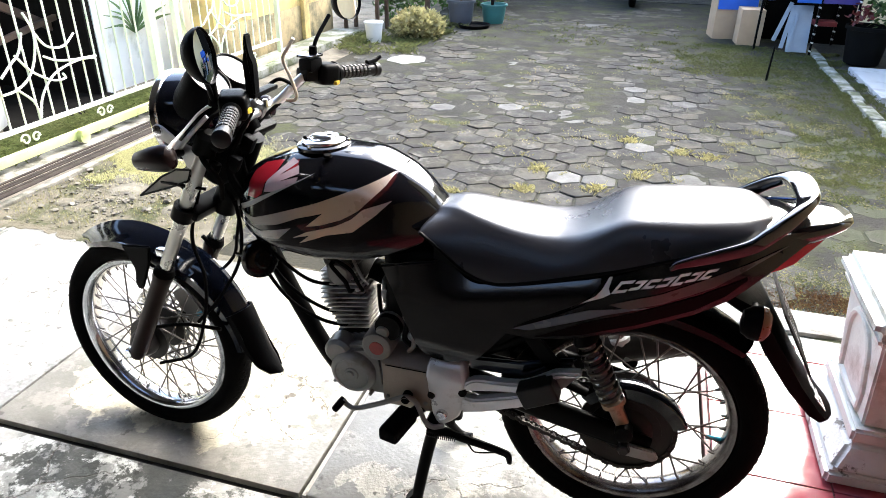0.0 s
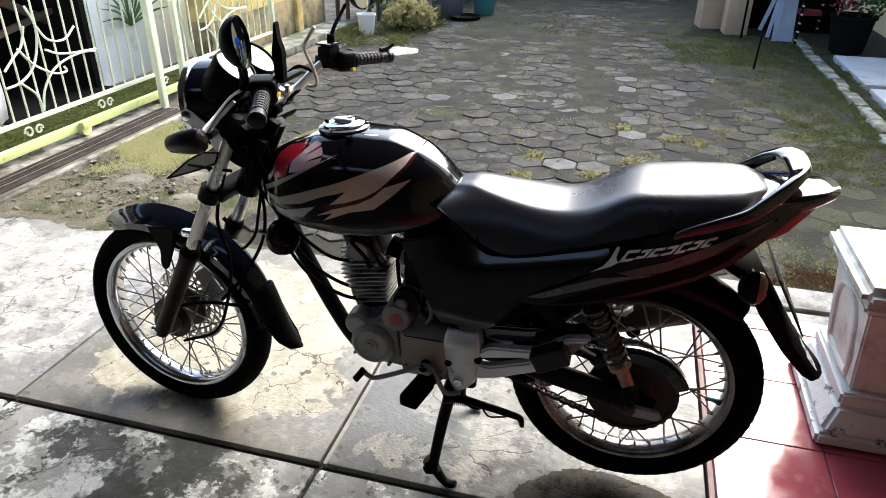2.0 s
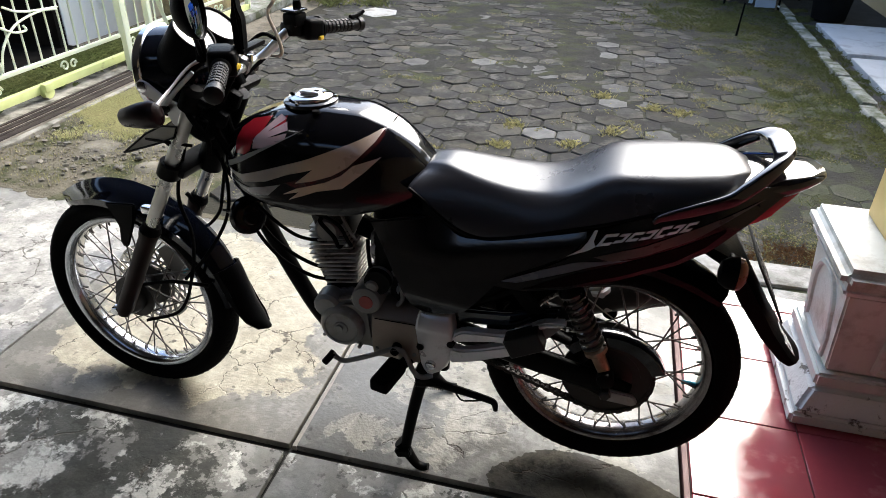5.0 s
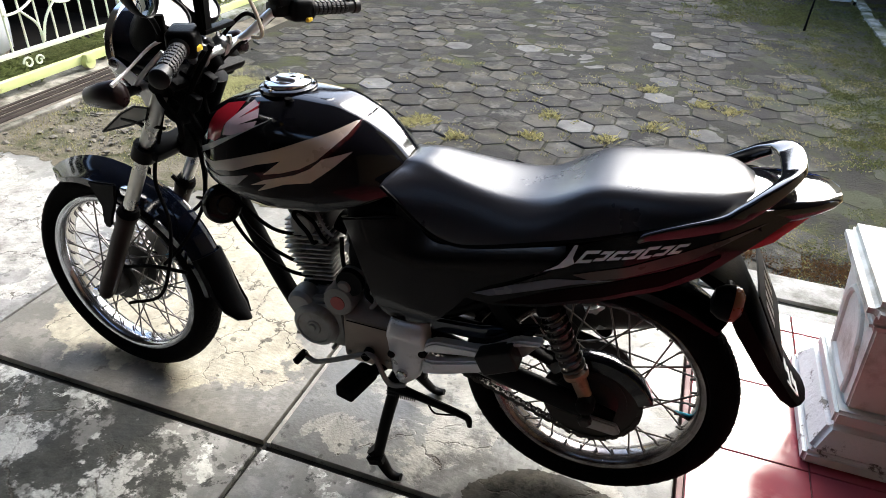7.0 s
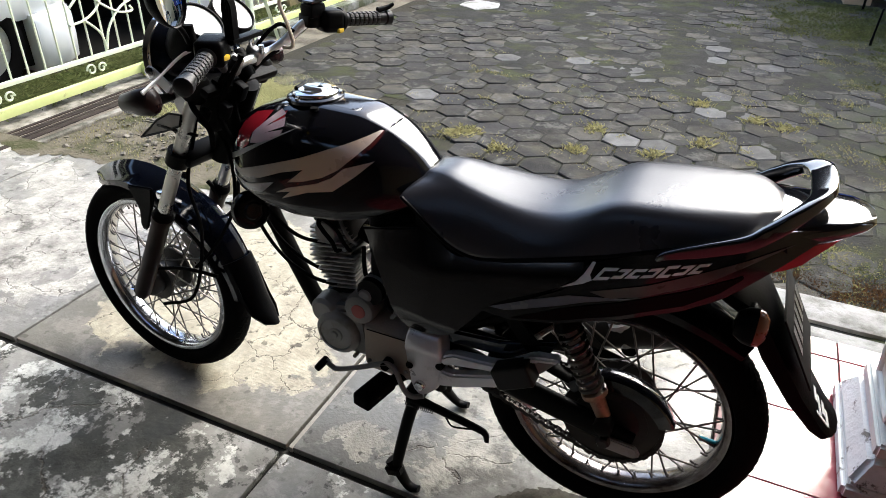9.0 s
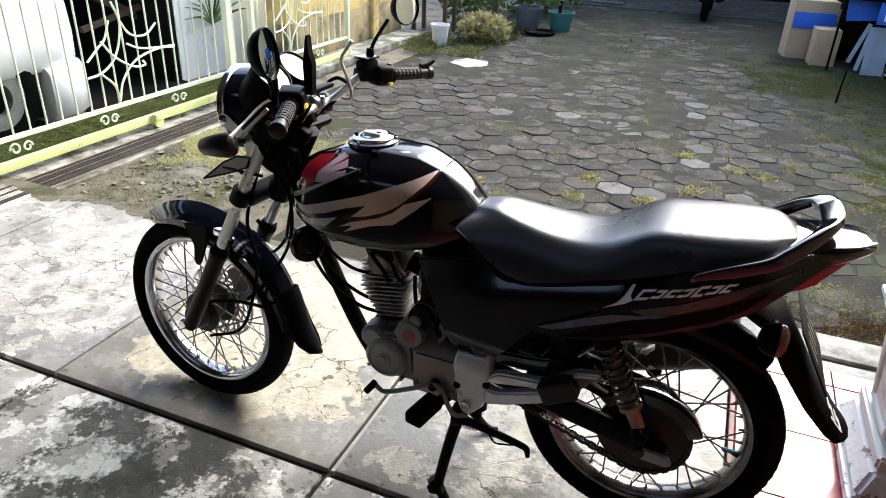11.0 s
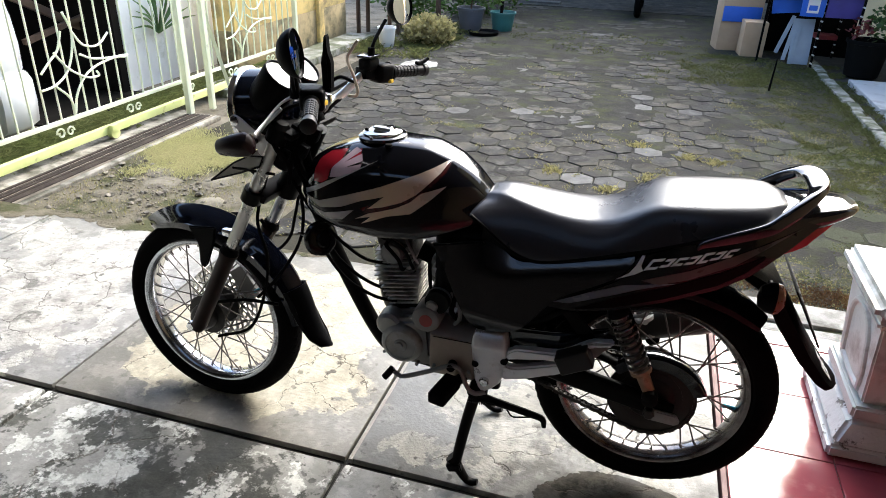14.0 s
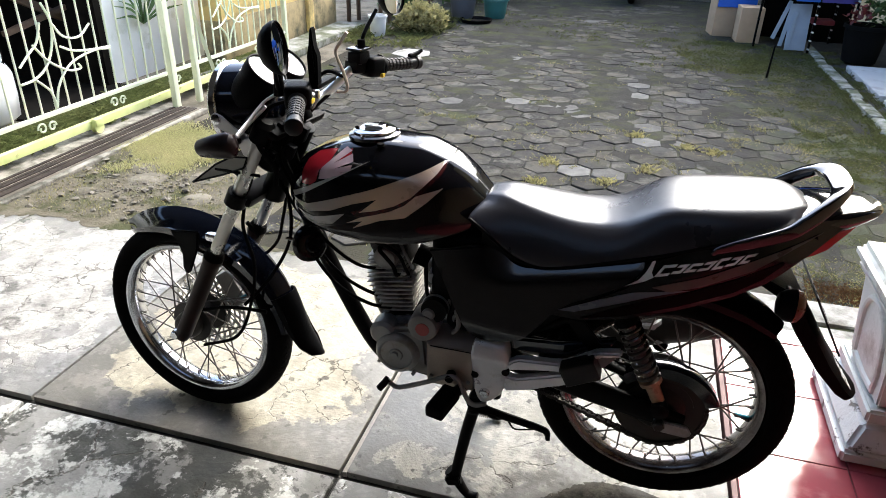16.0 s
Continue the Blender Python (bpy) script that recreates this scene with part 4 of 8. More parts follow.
# handlebar, grips, levers
bar_pts = [(-0.112, -0.335, 1.015), (-0.160, -0.225, 1.026), (-0.185, -0.165, 1.020), (-0.235, -0.095, 0.965), (-0.255, -0.05, 0.952), (-0.255, 0.05, 0.952), (-0.235, 0.095, 0.965), (-0.185, 0.165, 1.020), (-0.150, 0.225, 1.006), (-0.092, 0.335, 0.994)]
bar = part("handlebar", tube(bar_pts, 0.011, 12, 5), M_BAR, bike, "chrome handlebar")
for s in (-1, 1):
    part("handlebar_clamp", box((-0.262, s * 0.035, 0.953), (0.038, 0.022, 0.042), 0.008, Matrix.Rotation(radians(26), 4, "Y")), M_ALU, bike, "cast handlebar clamp")
    for o in (-0.012, 0.012):
        part("clamp_bolt", lathe([(0.0, 0.008), (0.006, 0.008), (0.0065, 0.0), (0.0065, -0.01)], (-0.252 + o, s * 0.035, 0.977 - o * 0.5), "z", 8), M_CHROME, bike)
    e, i = Vector((-0.108 if s < 0 else -0.092, s * 0.338, 1.015 if s < 0 else 0.994)), Vector((-0.158 if s < 0 else -0.148, s * 0.222, 1.026 if s < 0 else 1.006))
    d = (e - i).normalized()
    gp = part("grip", tube([i, i + d * 0.004, e - d * 0.012, e - d * 0.010, e + d * 0.004, e + d * 0.008], [0.019, 0.0140, 0.0140, 0.0172, 0.0172, 0.012], 18, 1), M_GRIP, bike, "ribbed black rubber grip")
    bm = B()
    mt = d.to_track_quat("Z", "Y").to_matrix().to_4x4()
    for a in range(10):
        for b in range(7):
            w = 2 * math.pi * a / 10
            q = Matrix.Translation(i + d * (0.018 + b * 0.0125)) @ mt @ Matrix.Rotation(w, 4, "Z") @ Matrix.Translation((0.0142, 0, 0))
            box((0, 0, 0), (0.003, 0.008, 0.009), 0.001, q, bm, seg=1)
    part("grip_rib", bm, M_GRIP, gp)
    sw = part("switch_housing", box(i - d * 0.035, (0.055, 0.05, 0.055), 0.014, mt, seg=3), M_BLACK, bike, "black switch housing")
    part("switch_button", box(i - d * 0.035 + Vector((0.028, 0, -0.008 if s < 0 else -0.02)), (0.010, 0.018, 0.010), 0.003), M_YELLOW_TAG, sw, "yellow switch button")
    part("lever_clamp", box(i - d * 0.075 + Vector((-0.012, 0, 0)), (0.045, 0.03, 0.035), 0.008, mt), M_FRAME, bike)
    p = i - d * 0.07
    if s < 0:
        lev = [p + Vector((-0.02, 0, 0)), p + Vector((-0.060, -0.030, -0.020)), p + Vector((-0.075, -0.080, -0.050)), p + Vector((-0.075, -0.130, -0.068))]
        part("clutch_lever", tube(lev, [0.0040, 0.0028, 0.0024, 0.0040], 10, 6, flat=(0.7, 1.1)), M_ALU_PALE, bike, "bare alloy clutch lever")
    else:
        lev = [p + Vector((-0.02, 0, 0)), p + Vector((-0.06, 0.04, -0.02)), p + Vector((-0.06, 0.10, -0.035)), p + Vector((-0.035, 0.17, -0.04))]
        part("brake_lever", tube(lev, [0.009, 0.008, 0.007, 0.009], 10, 6, flat=(0.7, 1.1)), M_FRAME, bike, "black brake lever")
        res = part("brake_reservoir", box(p + Vector((-0.005, -0.002, 0.024)), (0.040, 0.046, 0.032), 0.010, Matrix.Rotation(radians(-12), 4, "Z")), M_BLACK, bike, "black brake fluid reservoir")
        part("reservoir_lid", box(p + Vector((-0.005, -0.002, 0.044)), (0.042, 0.048, 0.006), 0.003, Matrix.Rotation(radians(-12), 4, "Z")), M_BLACK_GLOSS, res)
        part("throttle_drum", tube([i - d * 0.01, i - d * 0.001], [0.027, 0.025], 18, 1), M_BLACK, bike)
        hk = part("throttle_hook", tube([e - d * 0.03 + Vector((0, 0, 0.018)), e + Vector((0, 0, 0.024)), e + d * 0.012 + Vector((0.004, 0, 0.032))], [0.007, 0.006, 0.004], 8, 3), M_BLACK, bike)

# mirrors
def mirror(stem, head_c, normal, up_v, w, h):
    st = part("mirror_stem", tube(stem, 0.0048, 10, 6), M_BLACK, bike)
    part("mirror_nut", tube([stem[0], Vector(stem[0]) + Vector((0, 0, 0.045))], [0.012, 0.009], 10, 1), M_RUBBER, st)
    nrm = Vector(normal).normalized()
    u = Vector(up_v)
    u = (u - nrm * u.dot(nrm)).normalized()
    r = u.cross(nrm)
    m = Matrix((r, u, nrm)).transposed().to_4x4()
    m.translation = head_c
    for nm, prof, mt, lab in (("mirror_housing", [(0.0, -0.036), (0.30, -0.034), (0.62, -0.027), (0.85, -0.016), (0.97, -0.005), (1.0, 0.003), (0.975, 0.005), (0.935, 0.001)], M_BLACK, "black oval mirror housing"),
                              ("mirror_glass", [(0.0, 0.0036), (0.3, 0.0033), (0.6, 0.0024), (0.8, 0.0016), (0.945, 0.0008)], M_MIRROR, "mirror glass")):
        bm = lathe([(q, z) for q, z in prof], (0, 0, 0), "z", 40)
        for v in bm.verts:
            a = math.atan2(v.co.y, v.co.x)
            k = 1 + 0.06 * math.cos(2 * a - 0.6)
            v.co = m @ Vector((v.co.x * w * k, v.co.y * h * k, v.co.z))
        part(nm, bm, mt, st, lab)


mirror([(-0.205, -0.205, 1.030), (-0.198, -0.225, 1.065), (-0.172, -0.275, 1.105)], (-0.150, -0.296, 1.143), (0.965, 0.19, 0.15), (-0.35, -0.30, 1), 0.040, 0.050)
mirror([(-0.182, 0.172, 1.030), (-0.182, 0.185, 1.08), (-0.170, 0.245, 1.135)], (-0.147, 0.305, 1.160), (0.97, -0.17, 0.10), (0, 0.27, 1), 0.050, 0.047)
# phone holder blade and its arm
part("holder_blade", plate([(-0.157, 1.045), (-0.138, 1.045), (-0.136, 1.105), (-0.143, 1.122), (-0.146, 1.158), (-0.150, 1.158), (-0.154, 1.122), (-0.159, 1.105)], -0.170, -0.148, 0.003), M_BLACK, bike, "black upright blade bracket")
part("holder_arm", box((-0.148, -0.125, 1.043), (0.022, 0.09, 0.010), 0.004), M_BLACK, bike)
part("cable_loop", tube([(-0.200, 0.06, 0.974), (-0.180, 0.06, 0.976), (-0.174, 0.06, 0.990), (-0.184, 0.06, 1.024), (-0.200, 0.06, 1.064), (-0.186, 0.06, 1.090), (-0.170, 0.06, 1.112)], 0.0042, 8, 6), M_CREAM_CABLE, bike, "cream cable loop")
cables = [[(-0.20, 0.10, 1.00), (-0.26, 0.12, 1.00), (-0.32, 0.09, 0.93), (-0.36, 0.05, 0.83), (-0.30, 0.03, 0.76), (-0.22, 0.0, 0.72)],
          [(-0.22, -0.12, 1.00), (-0.30, -0.10, 0.96), (-0.36, -0.04, 0.86), (-0.32, -0.03, 0.76), (-0.24, -0.06, 0.68), (-0.12, -0.075, 0.60), (-0.040, -0.045, 0.575)],
          [(-0.33, -0.06, 0.93), (-0.37, -0.065, 0.80), (-0.41, -0.075, 0.66), (-0.385, -0.085, 0.56), (-0.40, -0.09, 0.45), (-0.46, -0.085, 0.32), (-0.58, -0.075, 0.255)],
          [(-0.30, 0.02, 0.93), (-0.33, 0.04, 0.78), (-0.37, 0.05, 0.62), (-0.42, 0.08, 0.52), (-0.53, 0.08, 0.42)],
          [(-0.295, -0.05, 0.76), (-0.285, -0.058, 0.68), (-0.300, -0.065, 0.60), (-0.36, -0.075, 0.50), (-0.43, -0.08, 0.42)],
          [(-0.262, -0.045, 0.66), (-0.225, -0.055, 0.58), (-0.165, -0.06, 0.515), (-0.09, -0.06, 0.480), (-0.03, -0.05, 0.470)],
          [(-0.255, -0.030, 0.68), (-0.212, -0.045, 0.59), (-0.15, -0.05, 0.535), (-0.08, -0.05, 0.505), (-0.03, -0.04, 0.500)]]
for c in cables:
    part("cable", tube(c, 0.0045, 8, 8), M_RUBBER, bike, "black control cable")
more = [[(-0.20, -0.10, 0.99), (-0.245, -0.085, 0.945), (-0.285, -0.06, 0.90), (-0.30, -0.05, 0.82), (-0.27, -0.045, 0.75)],
        [(-0.215, -0.06, 0.985), (-0.25, -0.075, 0.92), (-0.275, -0.085, 0.86), (-0.26, -0.07, 0.79), (-0.235, -0.05, 0.74)],
        [(-0.20, 0.15, 1.000), (-0.23, 0.10, 0.965), (-0.26, 0.02, 0.925), (-0.275, -0.03, 0.86), (-0.25, -0.04, 0.78)],
        [(-0.34, -0.095, 0.90), (-0.31, -0.12, 0.875), (-0.285, -0.11, 0.83), (-0.30, -0.09, 0.78)]]
for c in more:
    part("cable", tube(c, 0.0065, 8, 8), M_RUBBER, bike, "black control cable")
for bx, by, bz, s in ((-0.285, -0.065, 0.905, 0.030), (-0.262, -0.08, 0.865, 0.026), (-0.30, -0.10, 0.855, 0.022), (-0.245, -0.045, 0.90, 0.028)):
    part("connector", box((bx, by, bz), (s, s * 0.8, s * 1.4), 0.006, Matrix.Rotation(radians(26), 4, "Y")), M_BLACK, bike)
lock = part("ignition_lock", lathe([(0.0, 0.030), (0.014, 0.030), (0.018, 0.024), (0.019, -0.03)], (-0.268, 0, 0.945), "z", 20, turn=Matrix.Rotation(radians(-24), 3, "Y")), M_BLACK, bike, "black ignition lock")
part("key_slot", lathe([(0.0, 0.0318), (0.009, 0.0316), (0.010, 0.030)], (-0.268, 0, 0.945), "z", 16, turn=Matrix.Rotation(radians(-24), 3, "Y")), M_CHROME, lock)
for s in (-1, 1):
    part("instrument_stay", tube([(-0.378, s * 0.118, 0.890), (-0.335, s * 0.118, 0.934), (-0.298, s * 0.105, 0.972)], [0.0065, 0.005, 0.005], 8, 3), M_ALU_PALE, bike, "bare metal instrument stay")
part("wiring_cover", box((-0.325, 0, 0.855), (0.07, 0.13, 0.13), 0.03, Matrix.Rotation(radians(26), 4, "Y"), seg=3), M_BLACK, bike, "black wiring behind the headlamp")
# front indicators
for s in (-1, 1):
    st = part("indicator_stem", tube([(-0.375, s * 0.105, 0.885), (-0.355, s * 0.17, 0.90)], [0.008, 0.012], 10, 1), M_BLACK, bike)
    bm = lathe([(0.0, -0.056), (0.014, -0.054), (0.019, -0.048), (0.027, -0.005), (0.029, 0.026), (0.024, 0.036), (0.010, 0.042), (0.0, 0.043)], (0, 0, 0), "x", 20)
    for v in bm.verts:
        v.co = Matrix.Rotation(radians(-12), 3, "Y") @ Vector((v.co.x, v.co.y * 0.8, v.co.z)) + Vector((-0.36, s * 0.205, 0.905))
    part("indicator", bm, M_SMOKE, st, "smoked front indicator")
# number plate holder under the headlamp
wedge = [(-0.545, 0.745), (-0.455, 0.812), (-0.40, 0.842), (-0.352, 0.850), (-0.366, 0.822), (-0.43, 0.792)]
for s in (-1, 1):
    fp = part("front_plate", sheet(wedge, lambda x, z: 0.06 + (x + 0.55) * 0.28, s, 0.003, 0.05), M_PLATE_BACK, bike, "grey back of the front number plate")
    part("plate_rim", tube([(x, s * (0.0605 + (x + 0.55) * 0.28), z) for x, z in wedge + wedge[:1]], 0.0026, 6, 1), M_BLACK, fp)
    part("plate_strut", tube([(-0.46, s * 0.083, 0.798), (-0.38, s * 0.106, 0.806), (-0.335, s * 0.095, 0.800)], 0.004, 8, 2), M_FRAME, fp)
    part("plate_strut", tube([(-0.40, s * 0.098, 0.802), (-0.365, s * 0.095, 0.775)], 0.0035, 8, 1), M_FRAME, fp)
part("horn", lathe([(0.0, -0.024), (0.018, -0.024), (0.022, -0.020), (0.034, -0.020), (0.043, -0.014), (0.045, -0.006), (0.045, 0.002), (0.036, 0.010), (0.020, 0.016), (0.012, 0.026), (0.0, 0.026)], (-0.231, -0.080, 0.634), "y", 32, turn=Matrix.Rotation(radians(62), 3, "Z") @ Matrix.Rotation(radians(-14), 3, "X")), M_HUGGER, bike, "black disc horn")
part("horn_terminal", tube([(-0.258, -0.098, 0.648), (-0.278, -0.104, 0.652)], [0.006, 0.003], 8, 1), M_CHROME, bike, "bright horn terminal")


# tank
TX = [-0.285, -0.265, -0.22, -0.15, -0.05, 0.05, 0.12, 0.17, 0.205]
T_TOP = [0.792, 0.832, 0.863, 0.889, 0.906, 0.902, 0.874, 0.836, 0.792]
T_LOW = [0.745, 0.728, 0.712, 0.702, 0.695, 0.702, 0.715, 0.730, 0.745]
T_W = [0.040, 0.080, 0.118, 0.143, 0.153, 0.145, 0.116, 0.082, 0.056]


def tank_ring(x):
    zt, zl, w = smooth_lerp(x, TX, T_TOP), smooth_lerp(x, TX, T_LOW), smooth_lerp(x, TX, T_W)
    h = zt - zl
    half = [(0.0, 1.0), (0.20, 0.997), (0.31, 0.989), (0.365, 0.975), (0.45, 0.941), (0.60, 0.872), (0.735, 0.785), (0.83, 0.685), (0.89, 0.565), (0.932, 0.44), (0.965, 0.31), (0.99, 0.18), (1.0, 0.08), (0.985, 0.02), (0.93, 0.0), (0.5, 0.0)]
    pts = [(u * w, zl + v * h) for u, v in half]
    return pts


def tank_y(x, z):
    pts = tank_ring(min(max(x, TX[0]), TX[-1]))
    zs, ys = [p[1] for p in pts][::-1], [p[0] for p in pts][::-1]
    return float(np.interp(z, zs, ys))


bm = B()
rings = []
for i in range(41):
    x = TX[0] + (TX[-1] - TX[0]) * i / 40
    pts = tank_ring(x)
    full = [(-y, z) for y, z in pts[::-1]] + pts[1:]
    rings.append([bm.verts.new((x, y, z)) for y, z in full])
skin(bm, rings)
tank = part("fuel_tank", bm, M_BLACK_GLOSS, bike, "glossy black fuel tank with silver flash graphics", 60)
cap_turn = Matrix.Rotation(radians(-3), 3, "Y")
ring = part("filler_ring", lathe([(0.060, -0.006), (0.060, 0.001), (0.054, 0.004), (0.040, 0.004), (0.040, -0.006)], (-0.084, 0, 0.9045), "z", 40, closed=True, turn=cap_turn), M_BLACK_GLOSS, tank, "black filler ring")
cap = part("fuel_cap", lathe([(0.046, 0.002), (0.049, 0.005), (0.049, 0.009), (0.045, 0.012), (0.036, 0.013), (0.034, 0.015), (0.0, 0.016)], (-0.084, 0, 0.9045), "z", 40, turn=cap_turn), M_CHROME, tank, "chrome flip fuel cap")
part("cap_latch", box((-0.082, -0.004, 0.9225), (0.046, 0.020, 0.006), 0.003), M_BAR, cap, "bright lock flap")
part("lock_slot", box((-0.068, -0.004, 0.9260), (0.010, 0.008, 0.002), 0.0006), M_FRAME, cap)
part("cap_hinge", tube([(-0.122, -0.014, 0.916), (-0.122, 0.014, 0.916)], 0.005, 10, 1), M_FRAME, cap)
for a in (20, 140, 260):
    part("ring_screw", lathe([(0.0, 0.0075), (0.0035, 0.007), (0.004, 0.003)], Vector((-0.084, 0, 0.9045)) + cap_turn @ Vector((0.0545 * math.cos(radians(a)), 0.0545 * math.sin(radians(a)), 0)), "z", 8, turn=cap_turn), M_CHROME, ring)
part("vent_plug", lathe([(0.0, 0.006), (0.008, 0.005), (0.010, 0.0)], (-0.045, -0.066, 0.8985), "z", 12), M_RUBBER, tank)


def decals(name, poly, fy, material, parent, label="", lift=0.0018, k=0, step=0.012):
    for s in (-1, 1):
        part(name, sheet(poly, fy, s, 0.0, step, lift, k), material, parent, label)


# flash: a long champagne blade with a notch, a lower blade, a thin line above, dark red borders
decals("tank_flash_red", [(0.111, 0.884), (0.100, 0.856), (0.078, 0.832), (0.058, 0.810), (0.052, 0.803), (0.035, 0.790), (0.0, 0.774), (-0.066, 0.752), (-0.09, 0.765), (-0.03, 0.790), (0.05, 0.830)], tank_y, M_MAROON, tank, "dark red border of the flash", 0.0010)
# wine tint painted on for the red tiles mirrored low in the tank
decals("tank_flash_shade", [(0.108, 0.829), (0.118, 0.803), (0.100, 0.768), (0.040, 0.738), (-0.05, 0.722), (-0.16, 0.716), (-0.10, 0.734), (-0.02, 0.752), (0.036, 0.766), (0.080, 0.802)], tank_y, M_WINE, tank, "wine-red reflection painted under the flash", 0.0008)
decals("tank_flash_silver", [(-0.266, 0.757), (-0.205, 0.760), (-0.149, 0.782), (-0.092, 0.803), (-0.038, 0.823), (0.022, 0.848), (0.078, 0.869), (0.105, 0.880), (0.092, 0.858), (0.070, 0.836), (0.045, 0.812), (0.012, 0.792), (-0.030, 0.777), (-0.068, 0.768),
                             (-0.030, 0.801), (-0.085, 0.784), (-0.14, 0.760), (-0.20, 0.744)], tank_y, M_SILVER_DECAL, tank, "champagne blade of the flash", 0.0020)
decals("tank_flash_tail", [(-0.066, 0.757), (0.0, 0.778), (0.033, 0.795), (0.056, 0.816), (0.109, 0.831), (0.080, 0.803), (0.036, 0.768), (-0.02, 0.756), (-0.083, 0.730), (-0.060, 0.750), (-0.099, 0.739)], tank_y, M_SILVER_DECAL, tank, "lower champagne blade of the flash", 0.0020)
decals("tank_flash_line", [(-0.266, 0.766), (-0.19, 0.808), (-0.125, 0.841), (-0.058, 0.873), (-0.100, 0.850), (-0.150, 0.822), (-0.205, 0.788), (-0.255, 0.760)], tank_y, M_GREY_EDGE, tank, "thin grey line over the flash", 0.0020)
decals("tank_flash_foot", [(-0.245, 0.740), (-0.187, 0.735), (-0.104, 0.759), (-0.135, 0.730), (-0.18, 0.722)], tank_y, M_GREY_EDGE, tank, "", 0.0020)
decals("tank_red_patch", [(-0.226, 0.800), (-0.231, 0.825), (-0.224, 0.846), (-0.199, 0.865), (-0.165, 0.876), (-0.148, 0.880), (-0.158, 0.856), (-0.180, 0.838), (-0.184, 0.815), (-0.20, 0.803)], tank_y, M_RED, tank, "red shoulder patch", 0.0014)
decals("tank_red_patch", [(-0.140, 0.872), (-0.112, 0.886), (-0.108, 0.872), (-0.126, 0.860)], tank_y, M_RED, tank, "", 0.0012)
for tip_a, tip_b in (((-0.128, 0.886), (-0.110, 0.882)), ((-0.106, 0.878), (-0.098, 0.866)), ((-0.098, 0.861), (-0.100, 0.850)), ((-0.108, 0.846), (-0.124, 0.838)), ((-0.136, 0.834), (-0.156, 0.826))):
    root = (-0.178, 0.830 + (tip_a[1] - 0.855) * 0.25)
    decals("emblem_feather", [(root[0], root[1] - 0.004), (root[0] + 0.004, root[1] + 0.006), tip_a, tip_b], tank_y, M_EMBLEM, tank, "pale feather of a wing emblem shape", 0.0022)

# seat
SX = [0.168, 0.20, 0.24, 0.28, 0.335, 0.39, 0.44, 0.475, 0.51, 0.55, 0.58, 0.68, 0.78, 0.820, 0.845]
S_TOP = [0.806, 0.813, 0.813, 0.806, 0.797, 0.791, 0.791, 0.797, 0.813, 0.840, 0.855, 0.867, 0.878, 0.880, 0.864]
S_LOW = [0.776, 0.752, 0.722, 0.696, 0.685, 0.700, 0.716, 0.728, 0.740, 0.753, 0.763, 0.803, 0.835, 0.850, 0.857]
S_W = [0.108, 0.114, 0.120, 0.126, 0.132, 0.136, 0.138, 0.139, 0.140, 0.140, 0.140, 0.137, 0.122, 0.100, 0.058]
S_FLAT = [0.040, 0.048, 0.057, 0.067, 0.079, 0.087, 0.090, 0.093, 0.097, 0.102, 0.106, 0.108, 0.096, 0.072, 0.034]  # half width of the flat top


def seat_ring(x):
    zt, zl, w, f = (smooth_lerp(x, SX, ys) for ys in (S_TOP, S_LOW, S_W, S_FLAT))
    pts = [(0.0, zt), (f * 0.45, zt), (f * 0.80, zt - 0.0015), (f * 0.95, zt - 0.0045), (f + 0.004, zt - 0.0105)]
    y0, z0 = pts[-1]
    pts += [(y0 + (w - y0) * u, z0 + (zl - z0) * v) for u, v in ((0.22, 0.10), (0.48, 0.28), (0.69, 0.47), (0.85, 0.66), (0.96, 0.83), (1.0, 0.95), (0.97, 1.0))]
    back = 0.040 * max(0.0, 1 - (x - SX[0]) / 0.10)
    return [(x + back * (1 - y / w), y, z) for y, z in pts]


bm = B()
rings = []
for i in range(65):
    pts = seat_ring(SX[0] + (SX[-1] - SX[0]) * i / 64)
    full = [(x, -y, z) for x, y, z in pts[::-1]] + pts[1:]
    rings.append([bm.verts.new(q) for q in full])
skin(bm, rings)
seat = part("seat", bm, M_SEAT, bike, "long black vinyl dual seat", 70)
for s in (-1, 1):
    part("seat_piping", tube([(x, s * (smooth_lerp(x, SX, S_W) - 0.001), smooth_lerp(x, SX, S_LOW) + 0.004) for x in np.linspace(0.172, 0.82, 20)], 0.0038, 6, 3), M_BLACK, seat)
bm = B()
rings = []
for i in range(13):
    x = 0.20 + 0.62 * i / 12
    w, zl = smooth_lerp(x, SX, S_W) - 0.012, smooth_lerp(x, SX, S_LOW)
    rings.append([bm.verts.new((x, u * w, zl + h)) for u, h in ((-1, 0.012), (-1, -0.045), (1, -0.045), (1, 0.012))])
skin(bm, rings)
part("seat_pan", bm, M_BLACK, seat)


# side panels and tail
def panel_y(x, z):
    base = lerp(x, [0.05, 0.12, 0.25, 0.45, 0.65, 0.80, 0.90, 0.95], [0.102, 0.124, 0.144, 0.152, 0.147, 0.122, 0.085, 0.05])
    crest = 0.648 + 0.25 * max(0.0, x - 0.26)
    fade = min(1.0, max(0.0, (x - 0.13) / 0.16)) * min(1.0, max(0.0, (0.66 - x) / 0.14))
    d = z - crest
    up = (math.sqrt(d * d + 0.00003) + d) / 2
    low = min(max(-d, 0.0), max(crest - 0.54, 0.0))
    return base - (0.20 + 0.60 * fade) * up + 0.23 * min(1.0, max(0.0, (0.66 - x) / 0.14)) * low - 0.5 * max(0.0, 0.53 - z) ** 1.2


